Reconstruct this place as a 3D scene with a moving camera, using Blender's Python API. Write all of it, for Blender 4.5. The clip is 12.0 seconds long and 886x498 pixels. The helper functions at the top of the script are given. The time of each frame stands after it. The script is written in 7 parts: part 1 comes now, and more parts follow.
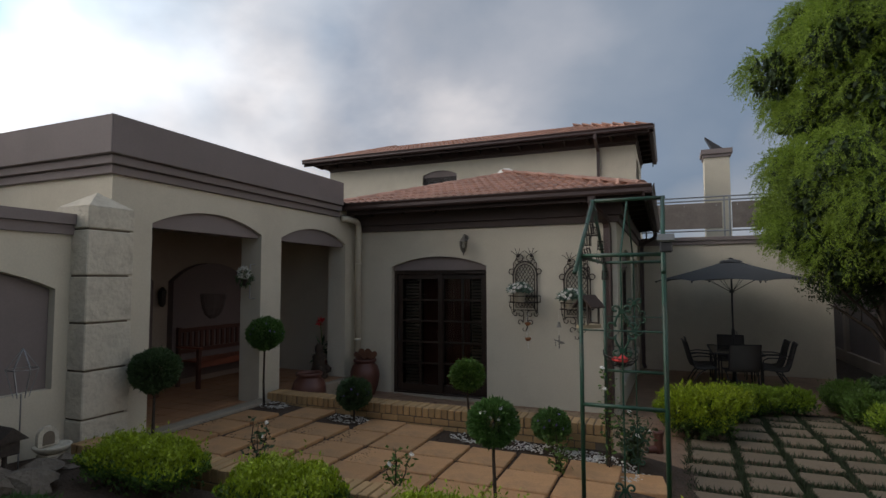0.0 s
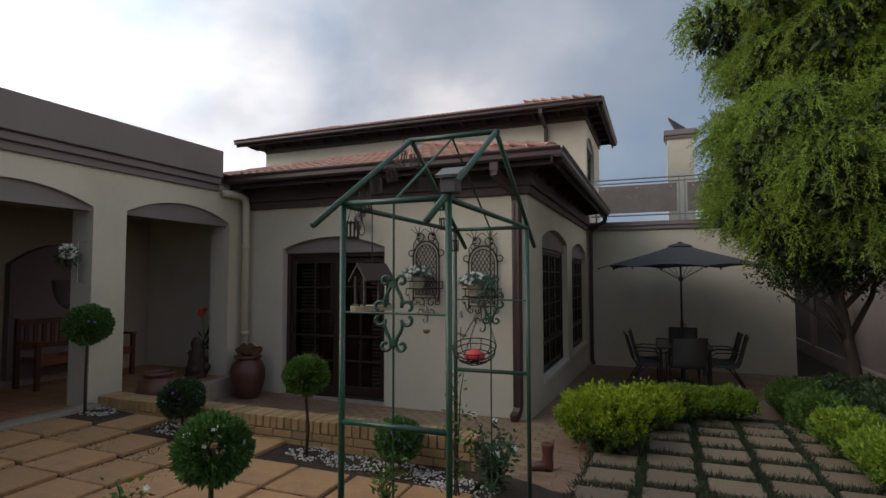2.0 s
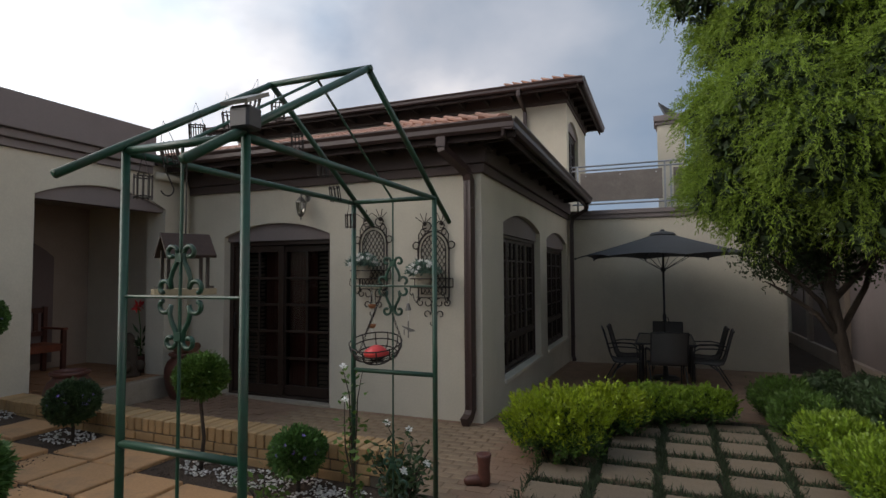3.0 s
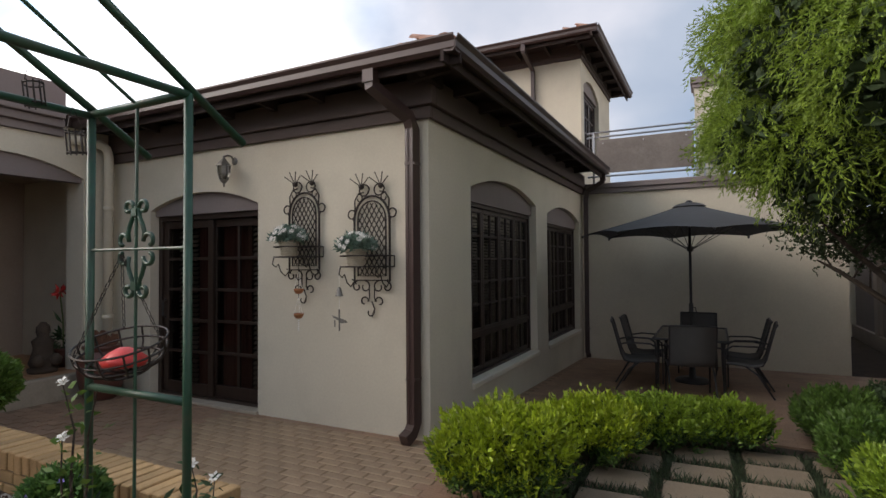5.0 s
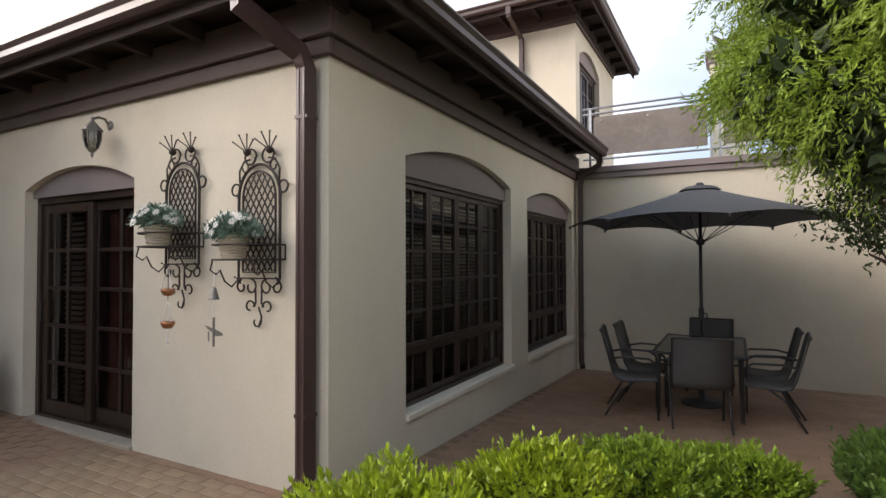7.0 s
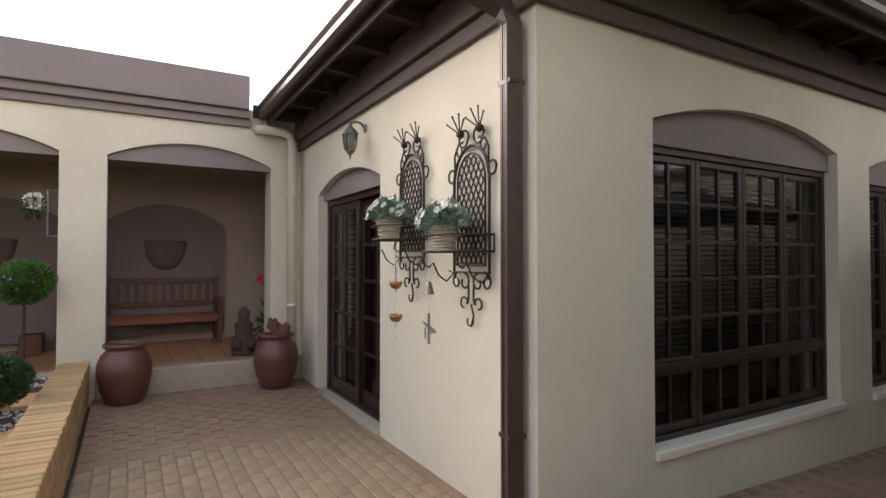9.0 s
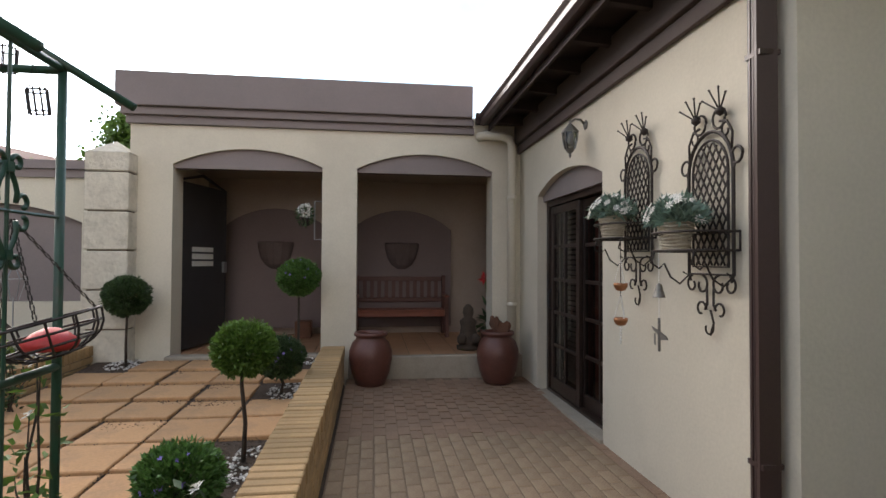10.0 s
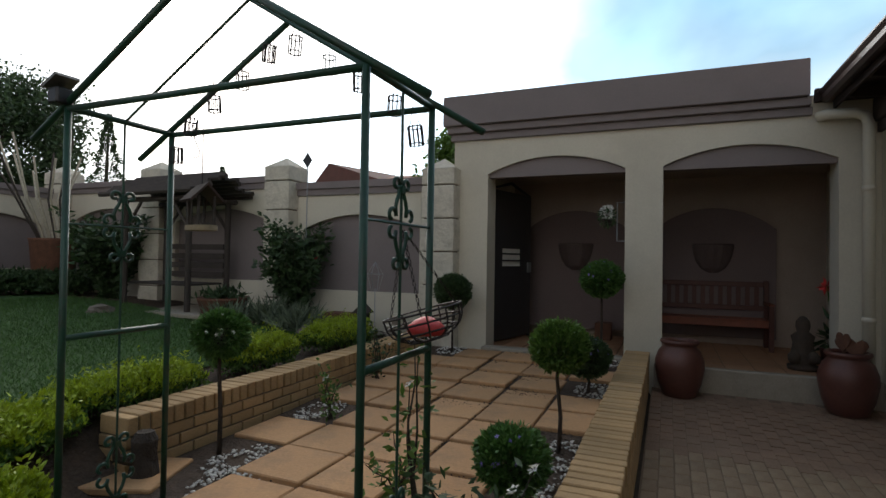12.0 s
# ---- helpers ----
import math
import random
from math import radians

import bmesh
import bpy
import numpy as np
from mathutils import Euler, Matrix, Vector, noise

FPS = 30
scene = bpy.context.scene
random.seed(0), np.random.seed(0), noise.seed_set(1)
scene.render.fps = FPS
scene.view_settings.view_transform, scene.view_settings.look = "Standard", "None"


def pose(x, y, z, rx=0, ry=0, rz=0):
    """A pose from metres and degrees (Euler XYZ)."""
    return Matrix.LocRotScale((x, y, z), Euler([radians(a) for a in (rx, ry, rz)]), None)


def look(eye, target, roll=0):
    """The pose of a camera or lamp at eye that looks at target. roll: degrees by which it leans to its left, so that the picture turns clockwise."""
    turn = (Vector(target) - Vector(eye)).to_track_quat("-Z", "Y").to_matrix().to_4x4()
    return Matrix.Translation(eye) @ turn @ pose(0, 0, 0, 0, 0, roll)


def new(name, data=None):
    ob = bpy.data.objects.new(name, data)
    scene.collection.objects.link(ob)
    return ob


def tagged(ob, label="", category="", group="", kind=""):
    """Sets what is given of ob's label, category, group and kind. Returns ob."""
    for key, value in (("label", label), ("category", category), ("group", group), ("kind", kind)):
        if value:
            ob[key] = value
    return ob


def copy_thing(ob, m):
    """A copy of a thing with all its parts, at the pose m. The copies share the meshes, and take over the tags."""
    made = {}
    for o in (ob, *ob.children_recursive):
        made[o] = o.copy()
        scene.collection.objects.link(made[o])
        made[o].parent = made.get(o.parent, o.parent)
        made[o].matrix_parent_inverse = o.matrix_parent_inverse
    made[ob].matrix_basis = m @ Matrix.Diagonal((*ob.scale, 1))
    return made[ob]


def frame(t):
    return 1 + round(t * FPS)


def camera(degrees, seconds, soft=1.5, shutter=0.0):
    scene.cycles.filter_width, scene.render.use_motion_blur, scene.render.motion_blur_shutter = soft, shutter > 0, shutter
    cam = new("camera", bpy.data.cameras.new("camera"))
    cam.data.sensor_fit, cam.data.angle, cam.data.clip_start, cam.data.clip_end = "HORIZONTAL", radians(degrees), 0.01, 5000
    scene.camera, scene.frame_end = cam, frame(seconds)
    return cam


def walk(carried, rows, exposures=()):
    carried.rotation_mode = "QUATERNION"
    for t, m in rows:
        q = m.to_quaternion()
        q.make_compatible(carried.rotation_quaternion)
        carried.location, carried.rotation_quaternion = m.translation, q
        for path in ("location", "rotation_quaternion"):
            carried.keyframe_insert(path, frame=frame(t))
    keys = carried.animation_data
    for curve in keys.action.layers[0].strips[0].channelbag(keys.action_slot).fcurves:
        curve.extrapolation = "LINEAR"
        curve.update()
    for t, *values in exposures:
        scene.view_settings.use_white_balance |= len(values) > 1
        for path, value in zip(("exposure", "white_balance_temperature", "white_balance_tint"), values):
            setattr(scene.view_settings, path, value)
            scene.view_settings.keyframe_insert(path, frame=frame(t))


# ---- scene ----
# ---- camera ----
cam = camera(79.0, 12.0)
PATH = [
    (0.0, 0.704, -8.578, 1.994, 22.65, 3.45, 0.11),
    (0.5, 0.937, -8.178, 1.946, 22.10, 3.38, 0.17),
    (1.0, 1.133, -7.772, 1.926, 21.64, 3.11, -0.06),
    (1.5, 1.357, -7.334, 1.878, 21.65, 3.03, 0.12),
    (2.0, 1.561, -6.871, 1.815, 21.78, 3.00, 0.13),
    (2.5, 1.785, -6.417, 1.772, 21.94, 2.82, 0.22),
    (3.0, 1.937, -5.974, 1.722, 22.10, 2.59, 0.31),
    (5.0, 2.293, -4.263, 1.583, 26.81, 1.55, 0.46),
    (5.5, 2.367, -3.827, 1.576, 27.37, 1.38, 0.40),
    (6.0, 2.375, -3.402, 1.561, 27.65, 1.33, 0.33),
    (6.5, 2.345, -3.066, 1.552, 27.64, 1.34, 0.26),
    (8.5, 2.264, -1.925, 1.515, 46.33, 1.03, 0.19),
    (9.0, 2.232, -1.882, 1.508, 59.80, 1.18, -0.01),
    (9.5, 2.203, -1.882, 1.502, 71.48, 1.24, -0.38),
    (10.0, 2.193, -1.905, 1.498, 82.55, 1.27, -0.28),
    (10.5, 2.199, -1.942, 1.498, 92.30, 1.17, -0.30),
    (11.0, 2.214, -1.980, 1.502, 100.70, 1.23, -0.66),
    (11.5, 2.245, -2.015, 1.507, 107.19, 0.98, -1.06),
    (12.0, 2.280, -2.042, 1.513, 112.75, 0.98, -0.92),
]
CLOUD = 12.0
EXPOSURES = ((0.0, -0.68, 7090, 17), (2.0, -0.45, 7090, 17), (3.0, -0.35, 7090, 17), (5.0, 0.20, 7350, 20), (6.5, 0.82, 7450, 21), (8.5, 1.42, 7560, 23), (9.0, 1.30, 7560, 23),
             (10.0, 0.78, 7300, 20), (10.5, 0.56, 7200, 17), (11.5, -0.10, 7050, 15), (12.0, -0.40, 7000, 14))
walk(cam, [(t, pose(x, y, z, 90 + pitch, roll, yaw)) for t, x, y, z, yaw, pitch, roll in PATH], exposures=EXPOSURES)

# ---- light: an overcast sky, brightest in the west, storm cloud in the north-east ----
SUN_AZ, SUN_EL = radians(113), radians(27)
sun_way = Vector((-math.sin(SUN_AZ) * math.cos(SUN_EL), math.cos(SUN_AZ) * math.cos(SUN_EL), math.sin(SUN_EL)))
sun_data = bpy.data.lights.new("sun", "SUN")
sun_data.energy, sun_data.angle, sun_data.color = 1.3, radians(40), (1.0, 0.96, 0.90)
sun_ob = new("sun", sun_data)
sun_ob.matrix_world = look(sun_way * 30, (0, 0, 0))

world = bpy.data.worlds.new("sky")
scene.world = world
world.use_nodes = True
wn, wl = world.node_tree.nodes, world.node_tree.links
wn.clear()
w_out = wn.new("ShaderNodeOutputWorld")
w_bg = wn.new("ShaderNodeBackground")
w_sky = wn.new("ShaderNodeTexSky")
w_sky.sky_type, w_sky.sun_disc = "NISHITA", False
w_sky.sun_elevation, w_sky.sun_rotation = SUN_EL, -SUN_AZ
w_tc = wn.new("ShaderNodeTexCoord")
w_map = wn.new("ShaderNodeMapping")
w_map.inputs["Scale"].default_value = (1.0, 1.0, 1.6)
w_n1 = wn.new("ShaderNodeTexNoise")
w_n1.inputs["Scale"].default_value, w_n1.inputs["Detail"].default_value, w_n1.inputs["Roughness"].default_value = 2.1, 7.0, 0.48
w_n1.inputs["Distortion"].default_value = 0.1
w_dot = wn.new("ShaderNodeVectorMath")
w_dot.operation = "DOT_PRODUCT"
w_dot.inputs[1].default_value = Vector((-0.95, -0.28, 0.05)).normalized()
w_add = wn.new("ShaderNodeMath")
w_add.operation = "MULTIPLY_ADD"
w_add.inputs[1].default_value = 0.64
w_sub = wn.new("ShaderNodeMath")
w_sub.operation = "MULTIPLY_ADD"
w_sub.inputs[1].default_value = 0.464
w_sub.inputs[2].default_value = 0.228
w_ramp = wn.new("ShaderNodeValToRGB")
cr = w_ramp.color_ramp
cr.elements[0].position, cr.elements[0].color = 0.0, (1.75, 1.74, 1.72, 1)
cr.elements[1].position, cr.elements[1].color = 1.0, (3.3, 3.18, 3.0, 1)
for p_, c_ in ((0.14, (1.30, 1.30, 1.30, 1)), (0.23, (0.46, 0.51, 0.58, 1)), (0.30, (0.30, 0.37, 0.46, 1)), (0.368, (0.20, 0.29, 0.41, 1)), (0.50, (0.30, 0.39, 0.50, 1)), (0.63, (0.50, 0.57, 0.66, 1)), (0.735, (0.90, 0.94, 0.98, 1)), (0.87, (1.70, 1.69, 1.66, 1))):
    e_ = cr.elements.new(p_)
    e_.color = c_
w_gain = wn.new("ShaderNodeMix")
w_gain.data_type, w_gain.blend_type = "RGBA", "MULTIPLY"
w_gain.inputs["Factor"].default_value = 1.0
w_gain.inputs["B"].default_value = (CLOUD, CLOUD, CLOUD, 1)
w_n2 = wn.new("ShaderNodeTexNoise")
w_n2.inputs["Scale"].default_value, w_n2.inputs["Detail"].default_value = 1.3, 5.0
w_blue = wn.new("ShaderNodeValToRGB")
w_blue.color_ramp.elements[0].position, w_blue.color_ramp.elements[0].color = 0.37, (0.55, 0.74, 0.92, 1)
w_blue.color_ramp.elements[1].position, w_blue.color_ramp.elements[1].color = 0.55, (1, 1, 1, 1)
w_tint = wn.new("ShaderNodeMix")
w_tint.data_type, w_tint.blend_type = "RGBA", "MULTIPLY"
w_tint.inputs["Factor"].default_value = 1.0
wl.new(w_tc.outputs["Generated"], w_n2.inputs["Vector"])
# a break of blue in the western cloud
w_gap = wn.new("ShaderNodeVectorMath")
w_gap.operation = "DOT_PRODUCT"
w_gap.inputs[1].default_value = Vector((-0.89, 0.10, 0.46)).normalized()
w_gapn = wn.new("ShaderNodeMath")
w_gapn.operation = "MULTIPLY_ADD"
w_gapn.inputs[1].default_value = 0.16
w_gapr = wn.new("ShaderNodeValToRGB")
w_gapr.color_ramp.elements[0].position, w_gapr.color_ramp.elements[0].color = 0.955, (1, 1, 1, 1)
w_gapr.color_ramp.elements[1].position, w_gapr.color_ramp.elements[1].color = 0.995, (0.26, 0.40, 0.50, 1)
w_gapm = wn.new("ShaderNodeMix")
w_gapm.data_type, w_gapm.blend_type = "RGBA", "MULTIPLY"
w_gapm.inputs["Factor"].default_value = 1.0
wl.new(w_tc.outputs["Generated"], w_gap.inputs[0])
wl.new(w_n1.outputs["Fac"], w_gapn.inputs[0])
wl.new(w_gap.outputs["Value"], w_gapn.inputs[2])
w_gaps = wn.new("ShaderNodeMath")
w_gaps.operation = "SUBTRACT"
w_gaps.inputs[1].default_value = 0.06
wl.new(w_gapn.outputs[0], w_gaps.inputs[0])
wl.new(w_gaps.outputs[0], w_gapr.inputs["Fac"])
wl.new(w_n2.outputs["Fac"], w_blue.inputs["Fac"])
wl.new(w_gain.outputs["Result"], w_tint.inputs["A"])
wl.new(w_blue.outputs["Color"], w_tint.inputs["B"])
w_mix = wn.new("ShaderNodeMix")
w_mix.data_type = "RGBA"
w_mix.inputs["Factor"].default_value = 0.88
wl.new(w_tc.outputs["Generated"], w_map.inputs["Vector"])
wl.new(w_map.outputs["Vector"], w_n1.inputs["Vector"])
wl.new(w_tc.outputs["Generated"], w_dot.inputs[0])
wl.new(w_n1.outputs["Fac"], w_add.inputs[0])
wl.new(w_dot.outputs["Value"], w_sub.inputs[0])
wl.new(w_sub.outputs[0], w_add.inputs[2])
wl.new(w_add.outputs[0], w_ramp.inputs["Fac"])
wl.new(w_ramp.outputs["Color"], w_gain.inputs["A"])
wl.new(w_sky.outputs["Color"], w_mix.inputs["A"])
wl.new(w_tint.outputs["Result"], w_gapm.inputs["A"])
wl.new(w_gapr.outputs["Color"], w_gapm.inputs["B"])
wl.new(w_gapm.outputs["Result"], w_mix.inputs["B"])
wl.new(w_mix.outputs["Result"], w_bg.inputs["Color"])
w_bg.inputs["Strength"].default_value = 0.12
wl.new(w_bg.outputs[0], w_out.inputs["Surface"])


# ---- materials ----
def material(name, color, rough=0.7, metal=0.0, spread=0.12, scale=3.0, fine=60.0, bump=0.15, depth=0.01, dirt=None, dirt_amount=0.35, dirt_scale=1.2, island=0.0, spec=0.5, per_object=0.0, translucent=0.0):
    """A painted, grown or fired surface: colour varied at two scales, fine relief, stains."""
    m = bpy.data.materials.new(name)
    m.use_nodes = True
    n, l = m.node_tree.nodes, m.node_tree.links
    b = n["Principled BSDF"]
    b.inputs["Roughness"].default_value, b.inputs["Metallic"].default_value = rough, metal
    b.inputs["Specular IOR Level"].default_value = spec
    tc = n.new("ShaderNodeTexCoord")
    big = n.new("ShaderNodeTexNoise")
    big.inputs["Scale"].default_value, big.inputs["Detail"].default_value = scale, 6
    small = n.new("ShaderNodeTexNoise")
    small.inputs["Scale"].default_value, small.inputs["Detail"].default_value = fine, 4
    for q in (big, small):
        l.new(tc.outputs["Object"], q.inputs["Vector"])
    avg = n.new("ShaderNodeMath")
    avg.operation = "ADD"
    l.new(big.outputs["Fac"], avg.inputs[0])
    l.new(small.outputs["Fac"], avg.inputs[1])
    rng = n.new("ShaderNodeMapRange")
    rng.inputs["From Min"].default_value, rng.inputs["From Max"].default_value = 0.65, 1.35
    rng.inputs["To Min"].default_value, rng.inputs["To Max"].default_value = 1 - spread, 1 + spread
    l.new(avg.outputs[0], rng.inputs["Value"])
    val = rng.outputs["Result"]
    if island or per_object:
        src = n.new("ShaderNodeNewGeometry").outputs["Random Per Island"] if island else n.new("ShaderNodeObjectInfo").outputs["Random"]
        r2 = n.new("ShaderNodeMapRange")
        k = island or per_object
        r2.inputs["To Min"].default_value, r2.inputs["To Max"].default_value = 1 - k, 1 + k
        l.new(src, r2.inputs["Value"])
        mu = n.new("ShaderNodeMath")
        mu.operation = "MULTIPLY"
        l.new(val, mu.inputs[0])
        l.new(r2.outputs["Result"], mu.inputs[1])
        val = mu.outputs[0]
    hsv = n.new("ShaderNodeHueSaturation")
    hsv.inputs["Color"].default_value = (*color, 1)
    l.new(val, hsv.inputs["Value"])
    col = hsv.outputs["Color"]
    if dirt:
        st = n.new("ShaderNodeTexNoise")
        st.inputs["Scale"].default_value, st.inputs["Detail"].default_value, st.inputs["Roughness"].default_value = dirt_scale, 8, 0.65
        l.new(tc.outputs["Object"], st.inputs["Vector"])
        dr = n.new("ShaderNodeMapRange")
        dr.inputs["From Min"].default_value, dr.inputs["From Max"].default_value = 0.48, 0.72
        dr.inputs["To Max"].default_value = dirt_amount
        l.new(st.outputs["Fac"], dr.inputs["Value"])
        mx = n.new("ShaderNodeMix")
        mx.data_type = "RGBA"
        mx.inputs["B"].default_value = (*dirt, 1)
        l.new(dr.outputs["Result"], mx.inputs["Factor"])
        l.new(col, mx.inputs["A"])
        col = mx.outputs["Result"]
    l.new(col, b.inputs["Base Color"])
    if bump:
        bp = n.new("ShaderNodeBump")
        bp.inputs["Strength"].default_value, bp.inputs["Distance"].default_value = bump, depth
        l.new(avg.outputs[0], bp.inputs["Height"])
        l.new(bp.outputs["Normal"], b.inputs["Normal"])
    if translucent:
        tr = n.new("ShaderNodeBsdfTranslucent")
        l.new(col, tr.inputs["Color"])
        ms = n.new("ShaderNodeMixShader")
        ms.inputs["Fac"].default_value = translucent
        l.new(b.outputs[0], ms.inputs[1])
        l.new(tr.outputs[0], ms.inputs[2])
        l.new(ms.outputs[0], n["Material Output"].inputs["Surface"])
    return m


PLASTER = material("cream plaster", (0.60, 0.55, 0.44), 0.85, spread=0.06, scale=1.4, fine=45, bump=0.25, depth=0.006, dirt=(0.34, 0.30, 0.23), dirt_amount=0.28, dirt_scale=0.9)
SILLP = material("pale sill paint", (0.66, 0.61, 0.50), 0.8, spread=0.07, scale=3, fine=50, bump=0.2, depth=0.004)
STONE = material("pitted cast stone", (0.58, 0.53, 0.43), 0.9, spread=0.1, scale=4, fine=22, bump=0.7, depth=0.02, dirt=(0.30, 0.26, 0.2), dirt_amount=0.5, dirt_scale=7)
MAUVE = material("mauve grey paint", (0.215, 0.178, 0.170), 0.8, spread=0.06, scale=1.6, fine=50, bump=0.2, depth=0.005, dirt=(0.13, 0.11, 0.1), dirt_amount=0.3, dirt_scale=1.1)
BROWN = material("dark brown enamel", (0.058, 0.034, 0.030), 0.42, spread=0.12, scale=4, fine=80, bump=0.08, depth=0.003)
BROWN_MATT = material("dark brown timber", (0.032, 0.019, 0.016), 0.9, spread=0.2, scale=5, fine=60, bump=0.2, depth=0.004)
FRAME = material("dark stained window timber", (0.030, 0.017, 0.012), 0.4, spread=0.25, scale=6, fine=70, bump=0.15, depth=0.003)
CORNICE = material("brown cornice paint", (0.088, 0.062, 0.054), 0.75, spread=0.08, scale=2, fine=50, bump=0.15, depth=0.004, dirt=(0.06, 0.04, 0.035), dirt_amount=0.35, dirt_scale=1.3)
REDCLOTH = material("dark red brown curtain cloth", (0.115, 0.034, 0.026), 0.9, spread=0.15, scale=4, fine=120, bump=0.2, depth=0.002)
DUSTY = material("dusty blue green leaf", (0.135, 0.215, 0.165), 0.7, spread=0.25, scale=3, fine=20, bump=0, island=0.35)
TILE = material("terracotta roof tile", (0.44, 0.245, 0.180), 0.8, spread=0.14, scale=4, fine=35, bump=0.35, depth=0.006, dirt=(0.22, 0.15, 0.12), dirt_amount=0.45, dirt_scale=3, per_object=0.16)
TILE_FAR = material("terracotta roof tiling", (0.44, 0.245, 0.180), 0.8, spread=0.14, scale=4, fine=35, bump=0.35, depth=0.006, dirt=(0.22, 0.15, 0.12), dirt_amount=0.45, dirt_scale=3, island=0.16)
SLAB = material("ochre sandstone slab", (0.48, 0.262, 0.122), 0.85, spread=0.14, scale=3.5, fine=50, bump=0.4, depth=0.008, dirt=(0.17, 0.12, 0.08), dirt_amount=0.6, dirt_scale=2.6, per_object=0.14)
PATHSLAB = material("weathered path slab", (0.200, 0.150, 0.100), 0.9, spread=0.16, scale=5, fine=55, bump=0.5, depth=0.01, dirt=(0.10, 0.085, 0.06), dirt_amount=0.5, dirt_scale=4, per_object=0.14)
PAVER = material("worn brick paver", (0.275, 0.185, 0.115), 0.72, spread=0.26, scale=4, fine=70, bump=0.4, depth=0.006, dirt=(0.34, 0.27, 0.18), dirt_amount=0.75, dirt_scale=1.5, per_object=0.13)
PAVER_FAR = material("worn brick paving", (0.260, 0.160, 0.104), 0.75, spread=0.24, scale=4, fine=70, bump=0.4, depth=0.006, dirt=(0.28, 0.20, 0.14), dirt_amount=0.5, dirt_scale=1.5, island=0.08)
BRICK = material("yellow face brick", (0.42, 0.265, 0.125), 0.85, spread=0.18, scale=8, fine=90, bump=0.4, depth=0.005, dirt=(0.20, 0.13, 0.07), dirt_amount=0.5, dirt_scale=6, per_object=0.16)
MORTAR = material("grey brown mortar", (0.17, 0.135, 0.10), 0.95, spread=0.15, scale=6, fine=90, bump=0.5, depth=0.006)
CONCRETE = material("old painted concrete", (0.35, 0.30, 0.235), 0.9, spread=0.14, scale=4, fine=50, bump=0.4, depth=0.006, dirt=(0.16, 0.14, 0.11), dirt_amount=0.5, dirt_scale=4)
FLOORTILE = material("ochre floor tile", (0.36, 0.19, 0.10), 0.55, spread=0.12, scale=4, fine=40, bump=0.15, depth=0.003, per_object=0.08)
SOIL = material("dark garden soil", (0.072, 0.046, 0.030), 0.95, spread=0.35, scale=5, fine=45, bump=0.9, depth=0.03)
GRASS = material("lawn grass blade", (0.060, 0.135, 0.028), 0.7, spread=0.25, scale=1.2, fine=15, bump=0, island=0.3, translucent=0.25)
TURF = material("lawn turf", (0.045, 0.100, 0.022), 0.9, spread=0.3, scale=1.5, fine=60, bump=0.8, depth=0.02)
MONDO = material("dark joint grass", (0.035, 0.055, 0.022), 0.8, spread=0.3, scale=4, fine=30, bump=0, island=0.35)
# greener lime leaf, also darkened to hold the tree's shade
SHADELIME = material("greener lime leaf with tree shade", (0.195, 0.300, 0.026), 0.5, spread=0.24, scale=4, fine=20, bump=0, island=0.34, translucent=0.18)
LIME = material("lime hedge leaf", (0.285, 0.375, 0.022), 0.5, spread=0.22, scale=4, fine=20, bump=0, island=0.32, translucent=0.18)
MIDLEAF = material("mid green leaf", (0.085, 0.165, 0.028), 0.55, spread=0.25, scale=4, fine=20, bump=0, island=0.35, translucent=0.28)
BOXLEAF = material("clipped topiary leaf", (0.072, 0.165, 0.036), 0.55, spread=0.25, scale=5, fine=20, bump=0, island=0.4, translucent=0.22)
TREELEAF = material("feathery tree leaf", (0.195, 0.290, 0.034), 0.6, spread=0.3, scale=1.3, fine=12, bump=0, island=0.35, translucent=0.35)
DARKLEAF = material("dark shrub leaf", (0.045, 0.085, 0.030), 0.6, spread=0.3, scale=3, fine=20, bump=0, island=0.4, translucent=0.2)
# darker copy of the tree leaf: the crown's shade is put into its colour
INNERLEAF = material("tree leaf with crown shade in its colour", (0.032, 0.058, 0.018), 0.7, spread=0.3, scale=3, fine=20, bump=0, island=0.4)
GREYLEAF = material("grey green strap leaf", (0.15, 0.19, 0.12), 0.7, spread=0.25, scale=3, fine=20, bump=0, island=0.35)
BARK = material("rough bark", (0.050, 0.036, 0.026), 0.9, spread=0.3, scale=9, fine=60, bump=0.8, depth=0.02)
GREEN = material("dark green enamel", (0.012, 0.058, 0.033), 0.42, spread=0.2, scale=6, fine=60, bump=0.1, depth=0.003, dirt=(0.06, 0.05, 0.035), dirt_amount=0.6, dirt_scale=7)
IRON = material("wrought iron", (0.030, 0.022, 0.018), 0.55, metal=0.35, spread=0.25, scale=20, fine=90, bump=0.2, depth=0.002)
STEEL = material("galvanised steel", (0.36, 0.37, 0.38), 0.4, metal=0.9, spread=0.12, scale=6, fine=60, bump=0.05)
CLAY = material("red brown glazed clay", (0.115, 0.042, 0.030), 0.45, spread=0.2, scale=5, fine=50, bump=0.15, depth=0.004, dirt=(0.05, 0.025, 0.02), dirt_amount=0.5, dirt_scale=4)
RUST = material("rusted iron", (0.13, 0.055, 0.03), 0.85, spread=0.35, scale=12, fine=80, bump=0.3, depth=0.003)
DARKWOOD = material("dark bench timber", (0.085, 0.030, 0.020), 0.5, spread=0.25, scale=4, fine=50, bump=0.15, depth=0.003)
WOOD = material("red brown bench timber", (0.210, 0.062, 0.033), 0.5, spread=0.25, scale=4, fine=50, bump=0.15, depth=0.003)
